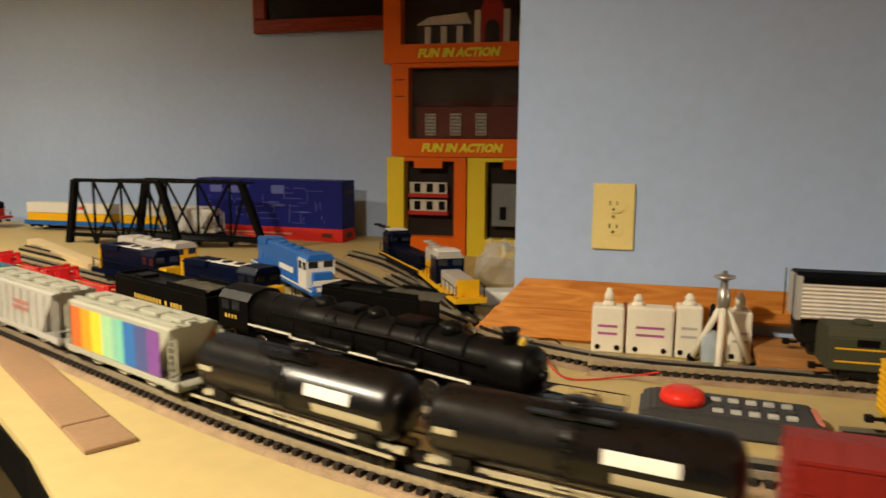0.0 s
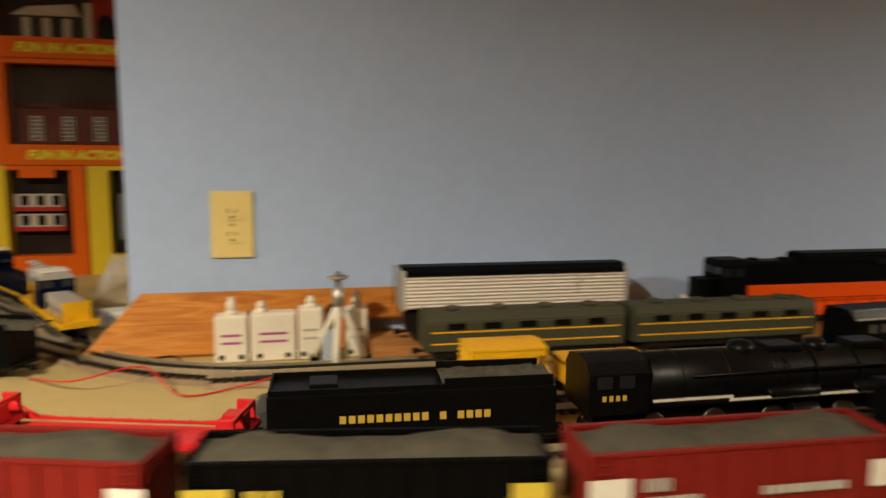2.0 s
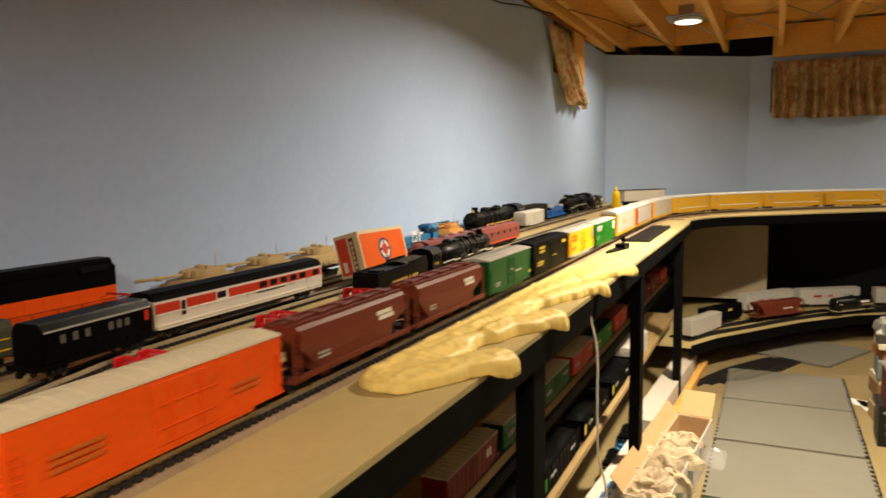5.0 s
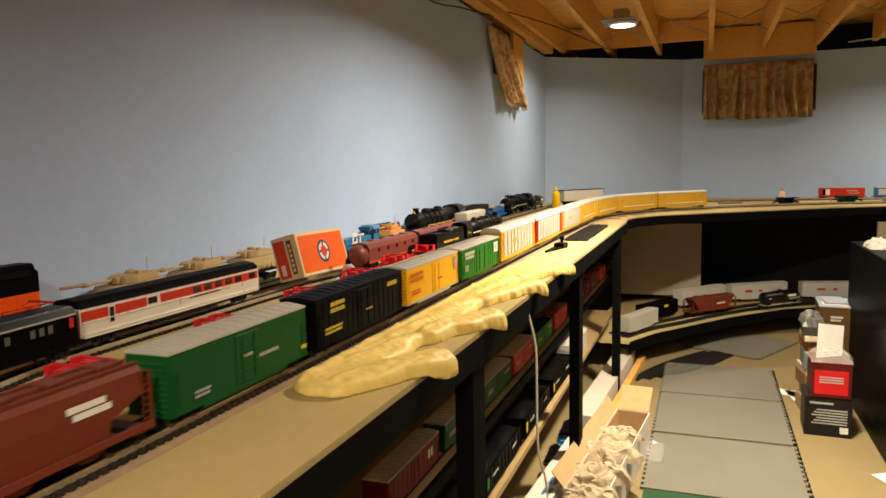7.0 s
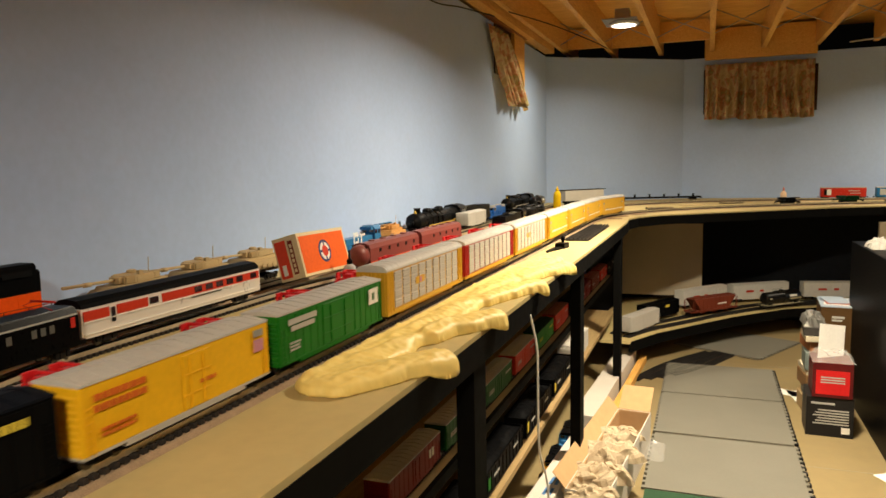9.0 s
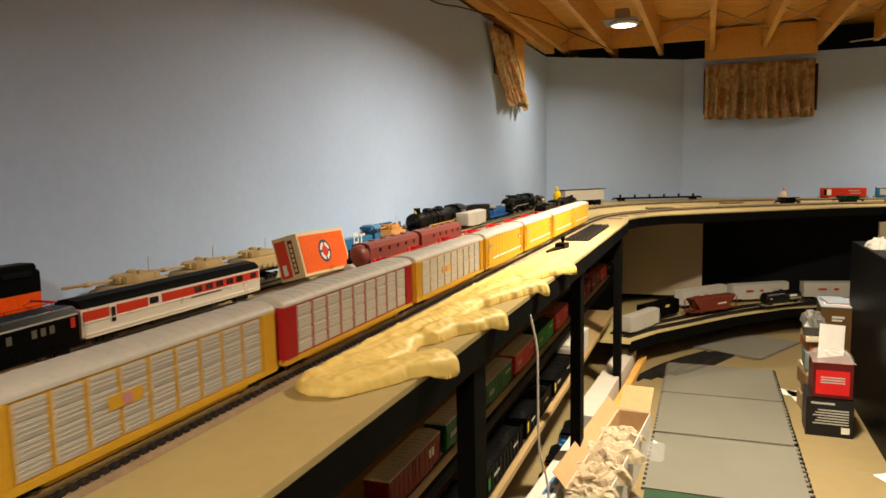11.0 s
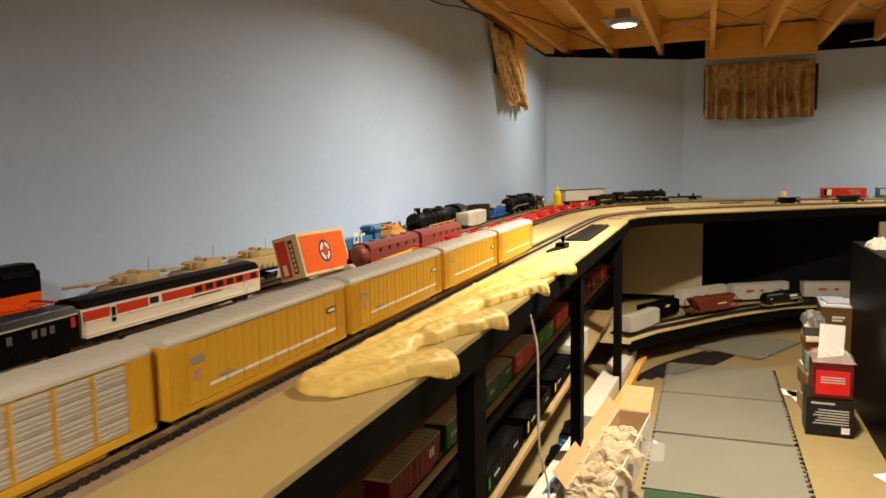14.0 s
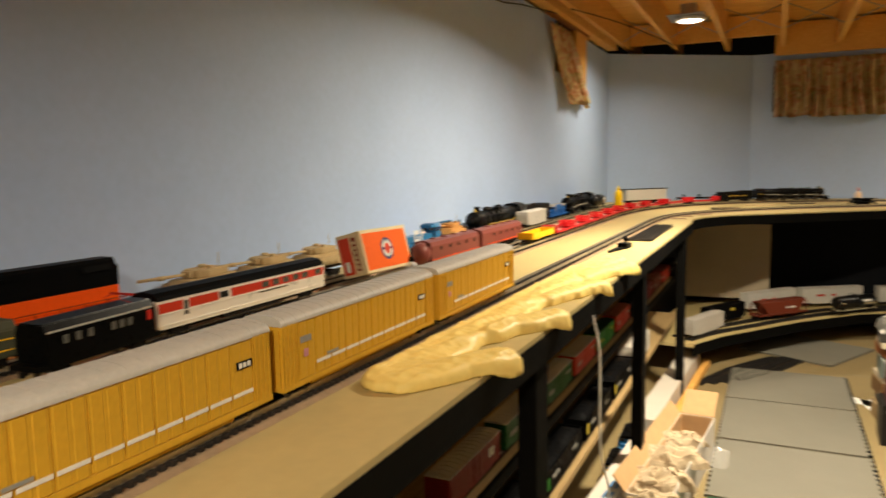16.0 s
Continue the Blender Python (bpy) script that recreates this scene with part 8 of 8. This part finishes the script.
for k in range(len(JY) - 1):
    a, b = JY[k] - 0.02, JY[k + 1] + 0.02
    for x in (4.3, 6.35):
        c = thing("bridging", label="thin steel cross bridging between joists", category="bridging", group="joist bridging", kind="structure")
        part("strap", rod([(x, a, CEIL + 0.20), (x + 0.01, b, CEIL + 0.02)], 0.004, 5), mat("galvanised", (0.38, 0.37, 0.35), 0.4, 0.7), c)
        part("strap", rod([(x + 0.02, a, CEIL + 0.02), (x + 0.03, b, CEIL + 0.20)], 0.004, 5), MATS["galvanised"], c)
    if k in (0, 1, 2):
        thing("blocking", boxes([(6.7 + 0.1 * (k % 2), 6.74 + 0.1 * (k % 2), b, a, CEIL + 0.03, CEIL + 0.20)]), JOIST, "pine blocking between joists", "blocking", "joist blocking", "structure")
thing("rim_board", boxes([(7.22, 7.26, -0.80, 0.12, CEIL - 0.075, CEIL + 0.20)]), JOIST, "pine rim board above the valance", "beam", kind="structure")
thing("rim_beam", boxes([(-0.2, 6.4, 1.34, 1.42, CEIL - 0.04, CEIL + 0.20)]), JOIST, "pine plate along the wall top", "beam", kind="structure")
for k, pts in enumerate([[(3.0, 1.415, 2.20), (3.6, 1.40, 2.14), (4.1, 1.40, 2.20), (4.7, 1.38, 2.26)], [(4.75, 1.30, 2.29), (5.3, 1.12, 2.285), (6.0, 0.95, 2.27), (6.6, 0.9, 2.29)],
                         [(6.9, -1.2, 2.27), (6.5, -1.5, 2.22), (6.2, -1.3, 2.28), (5.6, -1.6, 2.27)], [(6.95, -1.0, 2.26), (6.6, -1.35, 2.25), (6.2, -1.6, 2.29)], [(6.9, -1.3, 2.29), (6.4, -1.7, 2.18), (5.8, -1.5, 2.29)]]):
    thing("cable", rod([tuple(v) for v in smooth(pts, 8)], 0.004 if k < 2 else 0.006, 5), DARKP if k < 2 else mat("cable_cream", (0.55, 0.47, 0.36), 0.6), "dark cable along the wall top" if k < 2 else "cream cable looped under the joists", "cable")


def ride(car, line, pace, front, rear, sign, flip):
    """Keys a car along its line: front and rear are its places at 0 s."""
    rows, times = [], sorted({t for t, _ in pace} | {0.25 * k for k in range(65)})
    for t in times:
        d = sign * float(np.interp(t, [p[0] for p in pace], [p[1] for p in pace]))
        rows.append((t, line.seat(front + d, rear + d, RAIL, flip)))
    walk(car, rows)


def motions():
    for car, front, rear in CARS:
        ride(car, LINE_A, PACE_A, front, rear, 1, True)
    for k, (car, front, rear) in enumerate(CARS_B):
        ride(car, LINE_B, PACE_B, front, rear, -1, k > 1)


motions()
